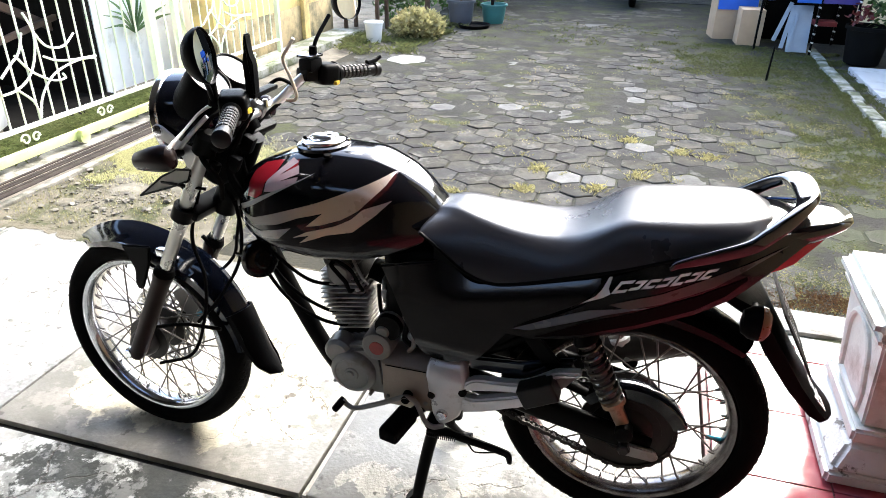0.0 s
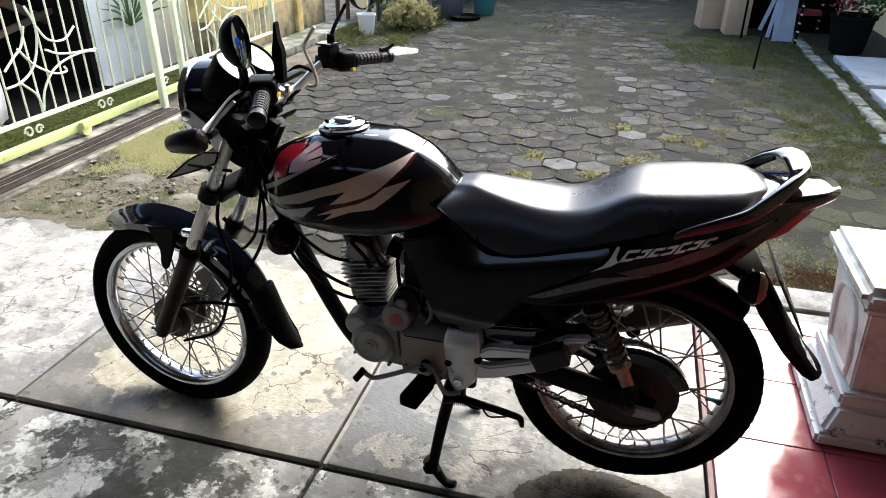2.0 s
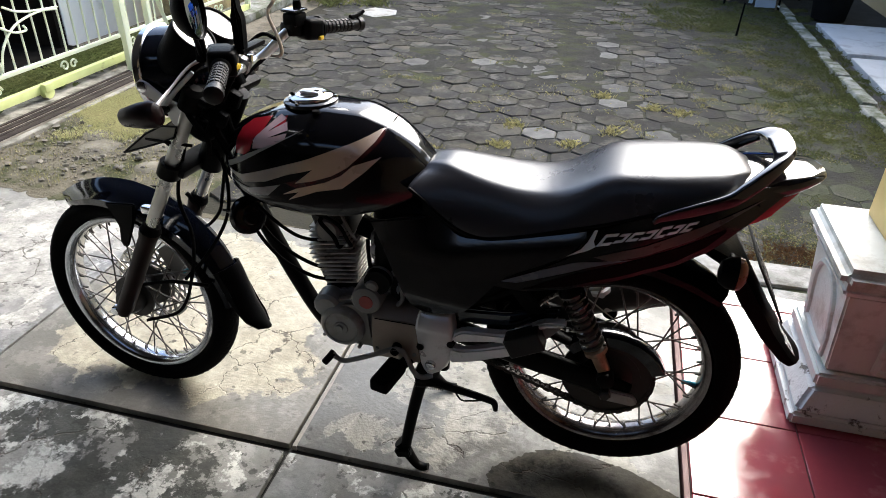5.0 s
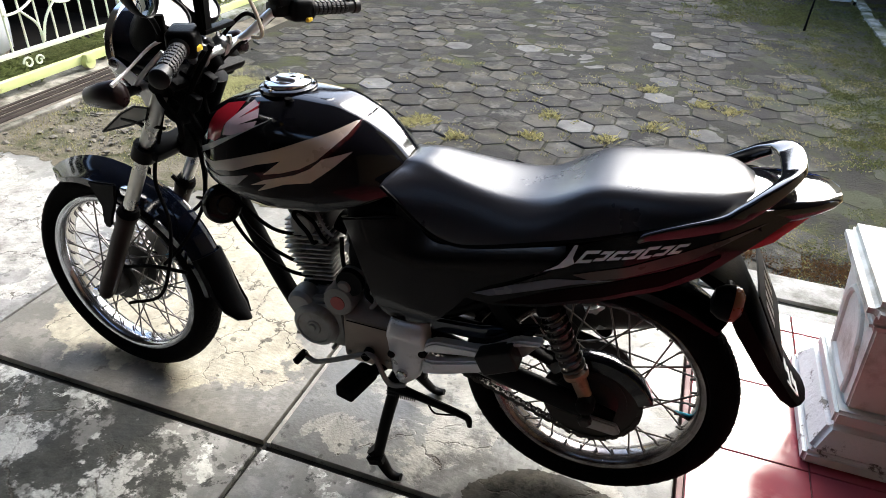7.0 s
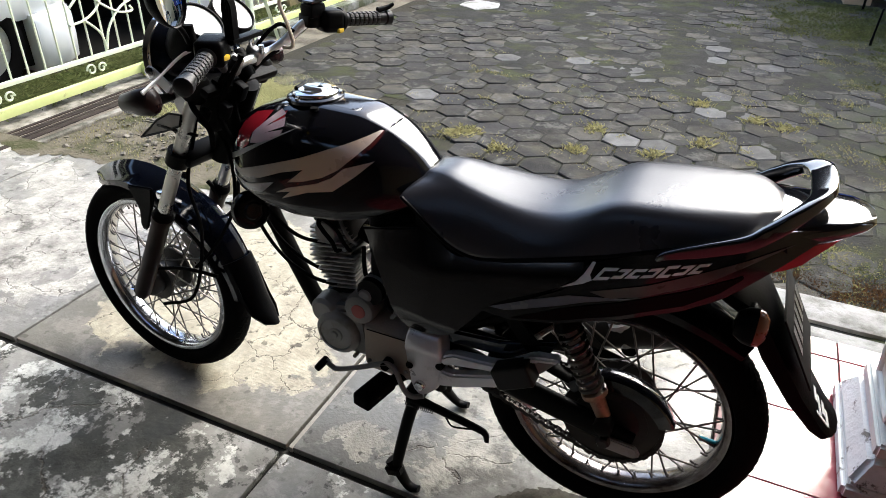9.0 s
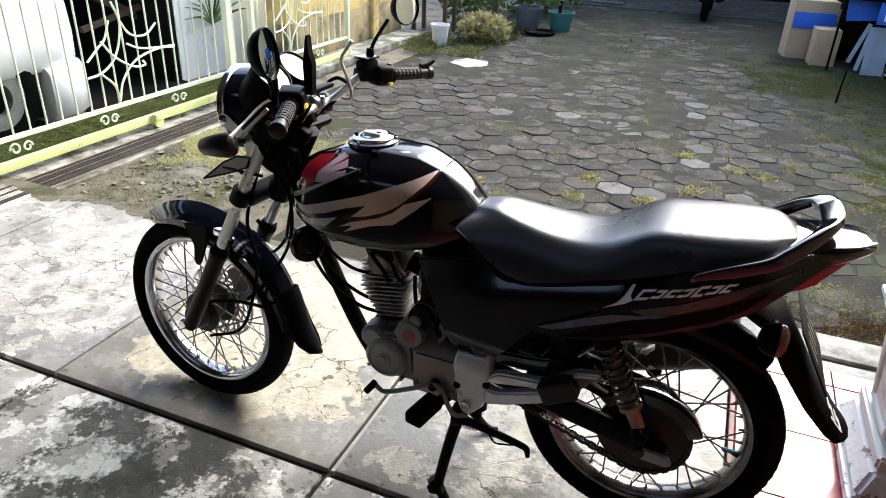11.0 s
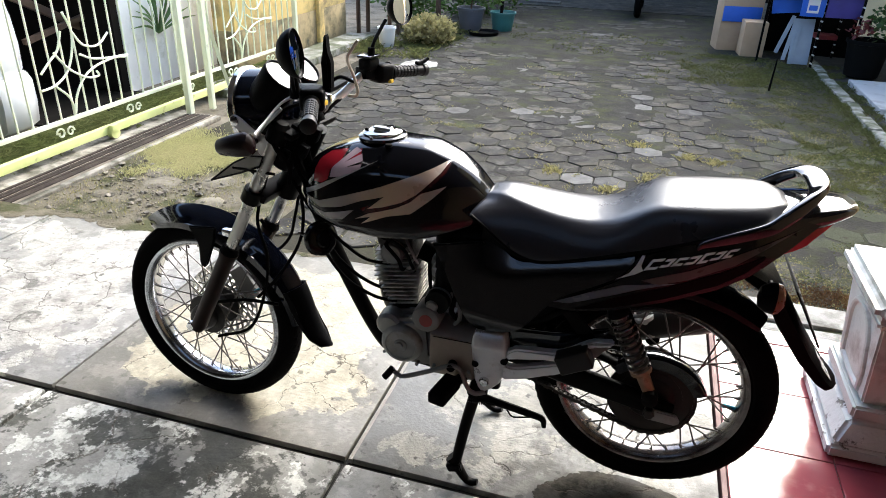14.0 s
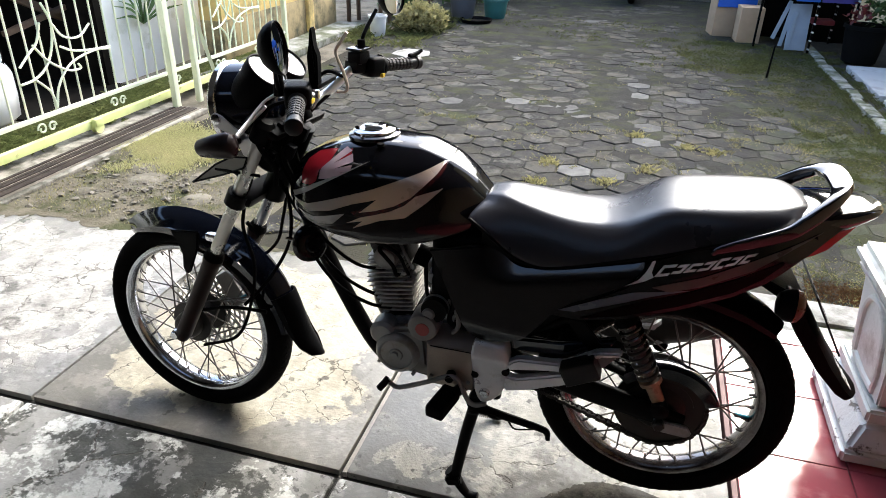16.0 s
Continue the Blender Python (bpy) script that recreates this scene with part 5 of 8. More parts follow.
side_poly = [(0.080, 0.684), (0.150, 0.704), (0.205, 0.714), (0.245, 0.703), (0.288, 0.684), (0.345, 0.692), (0.46, 0.723), (0.545, 0.743), (0.520, 0.700), (0.470, 0.668), (0.395, 0.625), (0.340, 0.560), (0.300, 0.522),
             (0.215, 0.502), (0.168, 0.548), (0.118, 0.630)]
for s in (-1, 1):
    sp = part("side_panel", sheet(side_poly, panel_y, s, 0.006, 0.010, 0.0, 3), M_PANEL, bike, "graphite side panel", 50)
    part("panel_seam", tube([(x, s * (panel_y(x, z) + 0.001), z) for x, z in ((0.085, 0.681), (0.15, 0.700), (0.205, 0.710))], 0.003, 6, 3), M_BLACK, sp)
tail_poly = [(0.365, 0.603), (0.46, 0.655), (0.520, 0.690), (0.552, 0.742), (0.62, 0.776), (0.69, 0.806), (0.76, 0.836), (0.83, 0.858), (0.885, 0.866), (0.938, 0.872), (0.944, 0.866), (0.896, 0.850),
             (0.847, 0.800), (0.806, 0.760), (0.775, 0.730), (0.72, 0.695), (0.62, 0.655), (0.52, 0.625), (0.43, 0.605)]
for s in (-1, 1):
    tp = part("tail_panel", sheet(tail_poly, panel_y, s, 0.006, 0.018, 0.001, 0), M_PANEL, bike, "black and dark red tail panel", 50)
    part("tail_stripe_red", sheet([(0.43, 0.610), (0.52, 0.632), (0.62, 0.664), (0.72, 0.706), (0.770, 0.742), (0.800, 0.776), (0.80, 0.782), (0.72, 0.736), (0.62, 0.692), (0.52, 0.655)], panel_y, s, 0, 0.015, 0.0028), M_TAIL_RED, tp, "dark red stripe")
    part("tail_stripe_silver", sheet([(0.385, 0.618), (0.46, 0.655), (0.53, 0.684), (0.64, 0.704), (0.56, 0.678), (0.48, 0.646), (0.42, 0.622)], panel_y, s, 0, 0.015, 0.0036), M_GREY_DECAL, tp, "silver stripe")
    part("tail_stripe_tan", sheet([(0.565, 0.700), (0.66, 0.737), (0.745, 0.780), (0.86, 0.842), (0.80, 0.800), (0.745, 0.757), (0.66, 0.715), (0.60, 0.695)], panel_y, s, 0, 0.015, 0.0036), M_TAN, tp, "brown-grey stripe under the name mark")
    # slanted name mark, drawn as plain blocks with a leading chevron
    u0 = 0.574
    for j, wide in enumerate((0.0300, 0.0225, 0.0245, 0.0250, 0.0235, 0.0230, 0.0225)):
        z0 = 0.735 + (u0 - 0.574) * 0.304
        hh = 0.0125 if j in (0, 4) else 0.0105
        w2, t = wide - 0.0042, 0.0066
        mark = [(0.0, -1.0), (w2, -1.0), (w2, -1.0 + t / hh), (t, -1.0 + t / hh), (t, 1.0 - t / hh), (w2, 1.0 - t / hh), (w2, 1.0), (0.0, 1.0)]
        if j % 2:
            mark = [(w2 - a, b) for a, b in mark[::-1]]
        part("name_mark", sheet([(u0 + a + 0.008 * b, z0 + hh * b + a * 0.29) for a, b in mark], panel_y, s, 0, 0.03, 0.0046), M_LETTER, tp, "silver angular mark of the name")
        u0 += wide
    part("name_chevron", sheet([(0.512, 0.694), (0.538, 0.712), (0.550, 0.728), (0.560, 0.750), (0.566, 0.751), (0.561, 0.730), (0.566, 0.722), (0.552, 0.712)], panel_y, s, 0, 0.03, 0.0040), M_LETTER, tp)
# tail deck joins the two panels behind the seat
bm = B()
rings = []
for x, w, zt, zl in ((0.80, 0.104, 0.866, 0.80), (0.85, 0.092, 0.875, 0.82), (0.90, 0.078, 0.881, 0.84), (0.935, 0.064, 0.883, 0.856), (0.956, 0.048, 0.882, 0.864), (0.968, 0.028, 0.878, 0.869)):
    half = [(0, 1), (0.45, 0.97), (0.80, 0.88), (0.93, 0.78), (1, 0.55), (1, 0.3), (0.9, 0.0)]
    pts = [(u * w, zl + v * (zt - zl)) for u, v in half]
    rings.append([bm.verts.new((x, y, z)) for y, z in [(-a, b) for a, b in pts[::-1]] + pts[1:]])
skin(bm, rings)
part("tail_cowl", bm, M_COWL, bike, "glossy black tail cowl", 60)
bm = B()
rings = []
for x, w, zt, zl in ((0.812, 0.083, 0.785, 0.757), (0.826, 0.083, 0.80, 0.758), (0.860, 0.078, 0.83, 0.770), (0.882, 0.073, 0.845, 0.784), (0.890, 0.071, 0.85, 0.797), (0.924, 0.055, 0.866, 0.838), (0.942, 0.040, 0.870, 0.856)):
    half = [(0, 1), (0.9, 0.95), (1, 0.6), (0.95, 0.2), (0.7, 0.0)]
    pts = [(u * w, zl + v * (zt - zl)) for u, v in half]
    rings.append([bm.verts.new((x, y, z)) for y, z in [(-a, b) for a, b in pts[::-1]] + pts[1:]])
skin(bm, rings)
part("tail_lamp", bm, M_TAILRED, bike, "red tail lamp lens")
# grab rail
rail_pts = [(0.664, -0.149, 0.790), (0.674, -0.148, 0.800), (0.700, -0.144, 0.810), (0.736, -0.139, 0.823), (0.790, -0.129, 0.844), (0.816, -0.120, 0.863), (0.842, -0.107, 0.886), (0.866, -0.084, 0.906), (0.880, -0.050, 0.915), (0.883, 0.0, 0.917)]
rail_pts = rail_pts + [(x, -y, z) for x, y, z in rail_pts[-2::-1]]
rail_a = [0.005, 0.006, 0.006, 0.0065, 0.007, 0.008, 0.010, 0.014, 0.020, 0.021]
rail_b = [0.004, 0.007, 0.010, 0.012, 0.013, 0.014, 0.013, 0.010, 0.007, 0.007]
part("grab_rail", tube(rail_pts, 1.0, 20, 6, flat=(rail_a + rail_a[-2::-1], rail_b + rail_b[-2::-1]), square=0.45), M_COWL, bike, "glossy black grab rail round the seat", 50)

# rear mudguard, plate, indicators
bm = B()
rings = []
for x, z, w, d in ((0.77, 0.735, 0.085, 0.02), (0.85, 0.70, 0.085, 0.03), (0.90, 0.625, 0.080, 0.035), (0.96, 0.535, 0.070, 0.030), (1.008, 0.474, 0.060, 0.024), (1.026, 0.456, 0.056, 0.018), (1.034, 0.450, 0.042, 0.010)):
    nx, nz = 0.77, 0.64
    prof = [(-1, -d), (-0.97, -0.008), (-0.7, 0.0), (0, 0.003), (0.7, 0.0), (0.97, -0.008), (1, -d)]
    prof += [(u * 0.95, h - 0.005) for u, h in prof[::-1]]
    rings.append([bm.verts.new((x + nx * h, u * w, z + nz * h)) for u, h in prof])
skin(bm, rings)
rmud = part("rear_mudguard", bm, M_BLACK, bike, "black plastic rear mudguard")
np_ = part("number_plate", box((0.918, 0, 0.640), (0.004, 0.20, 0.145), 0.0015, Matrix.Rotation(radians(-30), 4, "Y")), M_PLATE, bike, "weathered dark number plate")
for j in range(5):
    m = Matrix.Translation((0.918, 0, 0.640)) @ Matrix.Rotation(radians(-30), 4, "Y")
    box_bm = box((0.0032, -0.07 + 0.035 * j, 0.012), (0.001, 0.022, 0.050), 0)
    bmesh.ops.transform(box_bm, matrix=m, verts=box_bm.verts)
    part("plate_bar", box_bm, M_TAN, np_)
m = Matrix.Translation((0.996, -0.026, 0.4930)) @ Matrix.Rotation(radians(52), 4, "Y")
for k, (u, v, lu, lv) in enumerate(((-0.024, 0.010, 0.010, 0.034), (-0.008, -0.004, 0.008, 0.044), (0.008, 0.006, 0.010, 0.032), (0.024, -0.004, 0.010, 0.036), (0.004, -0.028, 0.044, 0.007))):
    stk = box((u, v, 0), (lu, lv, 0.0012), 0, Matrix.Rotation(radians(14), 4, "Z"))
    bmesh.ops.transform(stk, matrix=m, verts=stk.verts)
    part("sticker_mark", stk, M_WHITEMARK, rmud, "worn white mark of a sticker")
for s in (-1, 1):
    st = part("rear_indicator_stem", tube([(0.832, s * 0.07, 0.695), (0.834, s * 0.10, 0.692)], 0.012, 10, 1), M_BLACK, bike)
    tall = Matrix.Diagonal((0.80, 0.95, 1.30))
    body_p, lens_p = [(0.0, -0.040), (0.018, -0.034), (0.026, -0.015), (0.028, 0.004)], [(0.028, 0.004), (0.026, 0.016), (0.016, 0.027), (0.0, 0.030)]
    part("rear_indicator", lathe(body_p, (0.836, s * 0.118, 0.688), "x", 24, turn=tall), M_BLACK, st, "black indicator body")
    part("indicator_lens", lathe(lens_p, (0.836, s * 0.118, 0.688), "x", 24, turn=tall), M_AMBER, st, "amber indicator lens")
part("rear_hugger", guard(RX, RZ, lambda t: 0.324, radians(-62), radians(43), lambda t: lerp(t, [0, 0.80, 0.92, 1], [0.066, 0.062, 0.056, 0.040]), lambda t: lerp(t, [0, 0.75, 1], [0.035, 0.035, 0.024])), M_HUGGER, bike, "black inner rear mudguard")

# frame tubes
frame_tubes = [[(-0.285, 0, 0.72), (-0.235, 0, 0.59), (-0.165, 0, 0.44), (-0.10, 0, 0.325), (-0.05, 0, 0.285), (0.06, 0, 0.268)],
               [(-0.28, 0, 0.76), (-0.10, 0, 0.74), (0.12, 0, 0.715), (0.30, 0, 0.70)]]
for c in frame_tubes:
    part("frame_tube", tube(c, 0.021, 14, 5), M_FRAME, bike, "black steel frame tube")
for s in (-1, 1):
    part("rear_frame_tube", tube([(0.20, s * 0.08, 0.71), (0.45, s * 0.10, 0.69), (0.62, s * 0.10, 0.735), (0.85, s * 0.085, 0.83)], 0.014, 12, 5), M_FRAME, bike)
    part("seat_post_tube", tube([(0.235, s * 0.085, 0.72), (0.245, s * 0.09, 0.55), (0.255, s * 0.085, 0.40), (0.25, s * 0.07, 0.28)], 0.016, 12, 4), M_FRAME, bike)
    part("frame_gusset", tube([(0.27, s * 0.095, 0.47), (0.40, s * 0.105, 0.56), (0.53, s * 0.105, 0.66)], 0.013, 12, 4), M_FRAME, bike)
part("air_box", box((0.20, 0, 0.61), (0.24, 0.19, 0.22), 0.03, seg=3), M_BLACK, bike, "black air box")
# added black fillers that block the bright floor behind engine and panels
part("engine_mount", plate([(0.135, 0.46), (0.150, 0.56), (0.30, 0.56), (0.345, 0.50), (0.30, 0.44)], -0.085, 0.085, 0.01), M_FRAME, bike, "black filler behind the engine")
for y in (-0.122, 0.122):
    part("inner_panel", plate([(0.30, 0.53), (0.30, 0.665), (0.50, 0.69), (0.49, 0.645), (0.42, 0.60), (0.355, 0.545)], y - 0.004, y + 0.004, 0), M_BLACK, bike)
part("battery_tray", box((0.40, 0, 0.635), (0.18, 0.15, 0.09), 0.02), M_BLACK, bike)

# engine
eng = part("crankcase", plate([(-0.062, 0.375), (-0.048, 0.440), (0.0, 0.462), (0.10, 0.472), (0.205, 0.460), (0.228, 0.410), (0.210, 0.325), (0.12, 0.300), (0.0, 0.295), (-0.050, 0.325)], -0.075, 0.085, 0.012), M_ALU_DULL, bike, "grey cast engine crankcase")
cov = lathe([(0.0, -0.121), (0.016, -0.121), (0.018, -0.118), (0.040, -0.118), (0.042, -0.121), (0.047, -0.120), (0.055, -0.112), (0.059, -0.098), (0.060, -0.060)], (0.004, 0, 0.382), "y", 48)
cv = part("alternator_cover", cov, M_ALU, eng, "round cast alternator cover")
part("cover_boss", lathe([(0.0, -0.126), (0.008, -0.126), (0.010, -0.119)], (0.002, 0, 0.384), "y", 20), M_ALU, cv)
part("cover_ear", lathe([(0.0, -0.110), (0.026, -0.109), (0.034, -0.100), (0.035, -0.06)], (-0.036, 0, 0.426), "y", 28), M_ALU, cv)
part("cover_skirt", plate([(-0.045, 0.44), (0.03, 0.455), (0.075, 0.445), (0.085, 0.35), (0.05, 0.325), (0.0, 0.34)], -0.104, -0.07, 0.010), M_ALU_DULL, cv)
rc = part("starter_cap", lathe([(0.0, -0.131), (0.027, -0.130), (0.034, -0.127), (0.037, -0.118), (0.037, -0.065)], (0.073, 0, 0.479), "y", 36), M_ALU_DULL, eng, "round grey starter cap")
part("cap_sticker", lathe([(0.0, -0.1325), (0.017, -0.132), (0.017, -0.129)], (0.075, 0, 0.479), "y", 24), mat("faded red sticker", (0.34, 0.045, 0.038), (0.24, 0.045, 0.04), rough=0.5, scale=30), rc, "faded red sticker")
part("starter_motor", tube([(0.098, -0.03, 0.528), (0.098, -0.118, 0.528)], [0.032, 0.031], 24, 1), M_FRAME, eng, "black starter motor")
part("motor_band", lathe([(0.0325, -0.104), (0.0335, -0.102), (0.0335, -0.096), (0.0325, -0.094)], (0.098, 0, 0.528), "y", 26, closed=True), M_ALU, eng, "bright clamp band")
part("motor_cap", lathe([(0.0, -0.124), (0.012, -0.123), (0.016, -0.118), (0.016, -0.095)], (0.086, 0, 0.517), "y", 22), M_ALU_DULL, eng)
# sprocket cover with a broad sloping upper face
bm = B()
rings = []
for x, k in ((0.086, 0.0), (0.091, 1.0), (0.198, 1.0), (0.204, 0.6)):
    rings.append([bm.verts.new((x, y - 0.005 * k, z)) for y, z in ((-0.060, 0.466), (-0.074, 0.467), (-0.124, 0.446), (-0.128, 0.438), (-0.126, 0.345), (-0.115, 0.318), (-0.065, 0.308))])
skin(bm, rings)
bmesh.ops.bevel(bm, geom=list(bm.edges), offset=0.0025, segments=2, affect="EDGES")
sc_cov = part("sprocket_cover", bm, M_BRONZE, eng, "brownish cast sprocket cover")
part("cover_rib", box((0.146, -0.1335, 0.440), (0.100, 0.002, 0.002), 0.0008), M_FRAME, sc_cov)
for bx, by, bz in ((-0.045, -0.104, 0.345), (0.045, -0.104, 0.325), (0.100, -0.132, 0.352), (0.192, -0.130, 0.352), (0.060, -0.112, 0.440)):
    part("cover_bolt", lathe([(0.0, by - 0.006), (0.005, by - 0.005), (0.006, by + 0.01)], (bx, 0, bz), "y", 6), M_ALU_DULL, eng)
cyl_axis = Vector((-0.095, 0, 0.55)).normalized()
cb = Vector((-0.009, 0, 0.464))


def on_cyl(h, dx=0.0):
    return Matrix.Translation(cb + cyl_axis * h) @ Matrix.Rotation(radians(-10), 4, "Y") @ Matrix.Translation((dx, 0, 0))


# near-black core and base paint the dark gaps between and below the fins
cyl = part("cylinder", box((0, 0, 0), (0.068, 0.094, 0.19), 0.012, on_cyl(0.06)), M_FRAME, bike, "finned engine cylinder")
part("cylinder_base", box((0, 0, 0), (0.098, 0.112, 0.034), 0.008, on_cyl(-0.016)), M_FRAME, cyl)
for j in range(8):
    f = j / 7
    wide = 0.080 + 0.040 * f
    fin = part("fin", box((0, 0, 0), (wide, 0.114 + 0.020 * f, 0.0040), 0.0014, on_cyl(0.008 + 0.0122 * j, -0.004 * f), seg=1), M_FIN, cyl)
head = part("cylinder_head", box((0, 0, 0), (0.090, 0.100, 0.085), 0.018, on_cyl(0.142), seg=3), M_HUB, bike, "dark cast cylinder head")
for j in range(6):
    f = j / 5
    part("head_fin", box((0, 0, 0), (0.112 - 0.018 * f, 0.130 - 0.016 * f, 0.0038), 0.0014, on_cyl(0.106 + 0.0108 * j, -0.006), seg=1), M_FIN, head)
part("rocker_cover", box((0, 0, 0), (0.095, 0.100, 0.036), 0.014, on_cyl(0.186), seg=3), M_HUB, head)
hc = on_cyl(0.150).translation
part("cam_cover", lathe([(0.0, -0.070), (0.024, -0.070), (0.030, -0.064), (0.031, -0.05)], (hc.x - 0.004, 0, hc.z + 0.005), "y", 30), M_ALU_DULL, head, "round cam cover")
for h in (0.126, 0.172):
    part("head_bolt", lathe([(0.0, -0.074), (0.006, -0.073), (0.007, -0.060)], (on_cyl(h).translation.x + 0.040, 0, on_cyl(h).translation.z), "y", 6), M_ALU, head)
part("plug_lead", tube([hc + Vector((-0.010, -0.040, 0.036)), hc + Vector((-0.016, -0.074, 0.034)), hc + Vector((0.004, -0.088, 0.022)), hc + Vector((0.022, -0.086, 0.000)), hc + Vector((0.026, -0.074, -0.030)), hc + Vector((0.024, -0.040, -0.040))], 0.0050, 8, 6), M_RUBBER, bike, "black spark plug lead")
part("vent_hose", tube([hc + Vector((-0.030, -0.030, 0.050)), hc + Vector((-0.026, -0.074, 0.052)), hc + Vector((0.006, -0.086, 0.050)), hc + Vector((0.036, -0.084, 0.030)), hc + Vector((0.050, -0.078, -0.005)), hc + Vector((0.050, -0.040, -0.055))], 0.0042, 8, 6), M_RUBBER, bike, "black vent hose over the cylinder head")
part("vent_hose", tube([hc + Vector((0.020, -0.040, 0.052)), hc + Vector((0.040, -0.072, 0.046)), hc + Vector((0.058, -0.074, 0.012)), hc + Vector((0.056, -0.040, -0.024))], 0.0040, 8, 6), M_ALU_DULL, bike)
part("carb_throat", tube([(0.088, -0.050, 0.600), (0.086, -0.082, 0.592)], [0.018, 0.016], 18, 1), M_ALU_PALE, bike)
carb = part("carburettor", box((0.092, -0.01, 0.585), (0.060, 0.10, 0.075), 0.015, seg=3), M_ALU_DULL, bike, "grey carburettor")
part("carb_bowl", lathe([(0.0, -0.045), (0.024, -0.04), (0.026, 0.0)], (0.090, -0.03, 0.560), "z", 20), M_ALU, carb)
part("carb_bracket", box((0.090, -0.070, 0.590), (0.012, 0.012, 0.075), 0.003, Matrix.Rotation(radians(14), 4, "Y")), M_ALU_PALE, carb)
part("intake_rubber", tube([(0.02, 0, 0.61), (0.075, 0, 0.590)], 0.026, 16, 1), M_RUBBER, bike)
part("breather_hose", tube([(0.068, -0.085, 0.620), (0.072, -0.092, 0.580), (0.078, -0.094, 0.550), (0.096, -0.09, 0.535)], 0.0050, 8, 6), M_RUBBER, bike)
part("breather_hose", tube([(0.130, -0.080, 0.575), (0.142, -0.100, 0.545), (0.134, -0.106, 0.505), (0.150, -0.100, 0.480)], 0.0065, 8, 6), M_RUBBER, bike)
part("drain_hose", tube([(0.120, -0.085, 0.560), (0.150, -0.104, 0.525), (0.156, -0.106, 0.490), (0.142, -0.100, 0.465)], 0.0055, 8, 6), M_ALU_DULL, bike, "grey drain hose")
part("exhaust_header", tube([(-0.06, 0.02, 0.575), (-0.100, 0.040, 0.560), (-0.112, 0.065, 0.48), (-0.095, 0.09, 0.36), (0.0, 0.11, 0.285), (0.30, 0.13, 0.30)], 0.017, 14, 6), M_HUB, bike, "dark exhaust header pipe")
part("muffler", tube([(0.28, 0.13, 0.30), (0.36, 0.145, 0.315), (0.45, 0.155, 0.36), (0.74, 0.150, 0.470), (0.78, 0.150, 0.484)], [0.022, 0.034, 0.048, 0.052, 0.040], 18, 4), M_HUB, bike, "dull black muffler")

# foot rests, gear and stand
bm = B()
rings = []
for z, x0, x1, y in ((0.486, 0.224, 0.264, -0.118), (0.494, 0.216, 0.273, -0.128), (0.492, 0.208, 0.279, -0.142), (0.478, 0.202, 0.284, -0.154), (0.455, 0.200, 0.289, -0.161), (0.447, 0.200, 0.290, -0.162), (0.440, 0.201, 0.290, -0.160), (0.405, 0.204, 0.289, -0.156), (0.370, 0.208, 0.283, -0.153), (0.345, 0.211, 0.275, -0.151), (0.326, 0.217, 0.259, -0.148), (0.314, 0.224, 0.244, -0.144)):
    e = min(0.008, (x1 - x0) * 0.2)
    rings.append([bm.verts.new(q) for q in ((x0 + 0.002, -0.112, z), (x0, y + 0.010, z), (x0 + e * 0.4, y + 0.003, z), (x0 + e, y, z), (x1 - e, y, z), (x1 - e * 0.4, y + 0.003, z), (x1, y + 0.010, z), (x1 - 0.002, -0.112, z))])
skin(bm, rings)
br = part("foot_bracket", bm, M_ALU_PALE, bike, "brushed silver footrest bracket", 40)
for hx, hz, hy in ((0.213, 0.399, -0.152), (0.284, 0.422, -0.154)):
    part("bracket_hole", lathe([(0.0, hy - 0.006), (0.0085, hy - 0.006), (0.0095, hy + 0.010)], (hx, 0, hz), "y", 20), M_DARK, br)
part("bracket_bolt", lathe([(0.0, -0.164), (0.010, -0.163), (0.013, -0.158), (0.013, -0.148)], (0.238, 0, 0.350), "y", 16), M_CHROME, br)
part("bracket_arm", plate([(0.286, 0.446), (0.298, 0.458), (0.312, 0.465), (0.400, 0.473), (0.424, 0.480), (0.480, 0.521), (0.533, 0.530), (0.531, 0.518), (0.486, 0.508), (0.440, 0.468), (0.426, 0.450), (0.385, 0.449), (0.308, 0.434), (0.288, 0.428)], -0.160, -0.132, 0.005), M_ALU_PALE, br, "silver upper arm of the bracket")
part("bracket_arm", plate([(0.284, 0.412), (0.306, 0.408), (0.318, 0.411), (0.386, 0.434), (0.432, 0.452), (0.440, 0.430), (0.412, 0.411), (0.390, 0.404), (0.337, 0.381), (0.282, 0.366)], -0.158, -0.132, 0.005), M_ALU_PALE, br, "silver lower arm of the bracket")
part("arm_web", plate([(0.478, 0.512), (0.531, 0.521), (0.500, 0.478), (0.470, 0.455)], -0.148, -0.138, 0.003), M_ALU_DULL, br)
part("passenger_peg", box((0.450, -0.166, 0.474), (0.080, 0.042, 0.048), 0.005, Matrix.Rotation(radians(-28), 4, "Y"), seg=3), M_GRIP, bike, "folded black rubber passenger footrest")
part("rear_bracket_mount", plate([(0.40, 0.575), (0.44, 0.58), (0.50, 0.51), (0.46, 0.50)], -0.128, -0.120, 0.003), M_FRAME, bike)
part("frame_cover", plate([(0.285, 0.500), (0.40, 0.510), (0.52, 0.545), (0.50, 0.50), (0.41, 0.470), (0.29, 0.466)], -0.128, -0.110, 0.006), M_BLUE_GLOSS, bike, "glossy dark frame cover")
part("rider_peg", box((0.148, -0.196, 0.332), (0.046, 0.096, 0.034), 0.009, Matrix.Rotation(radians(-12), 4, "Z"), seg=3), M_RUBBER, bike, "black rubber rider footrest")
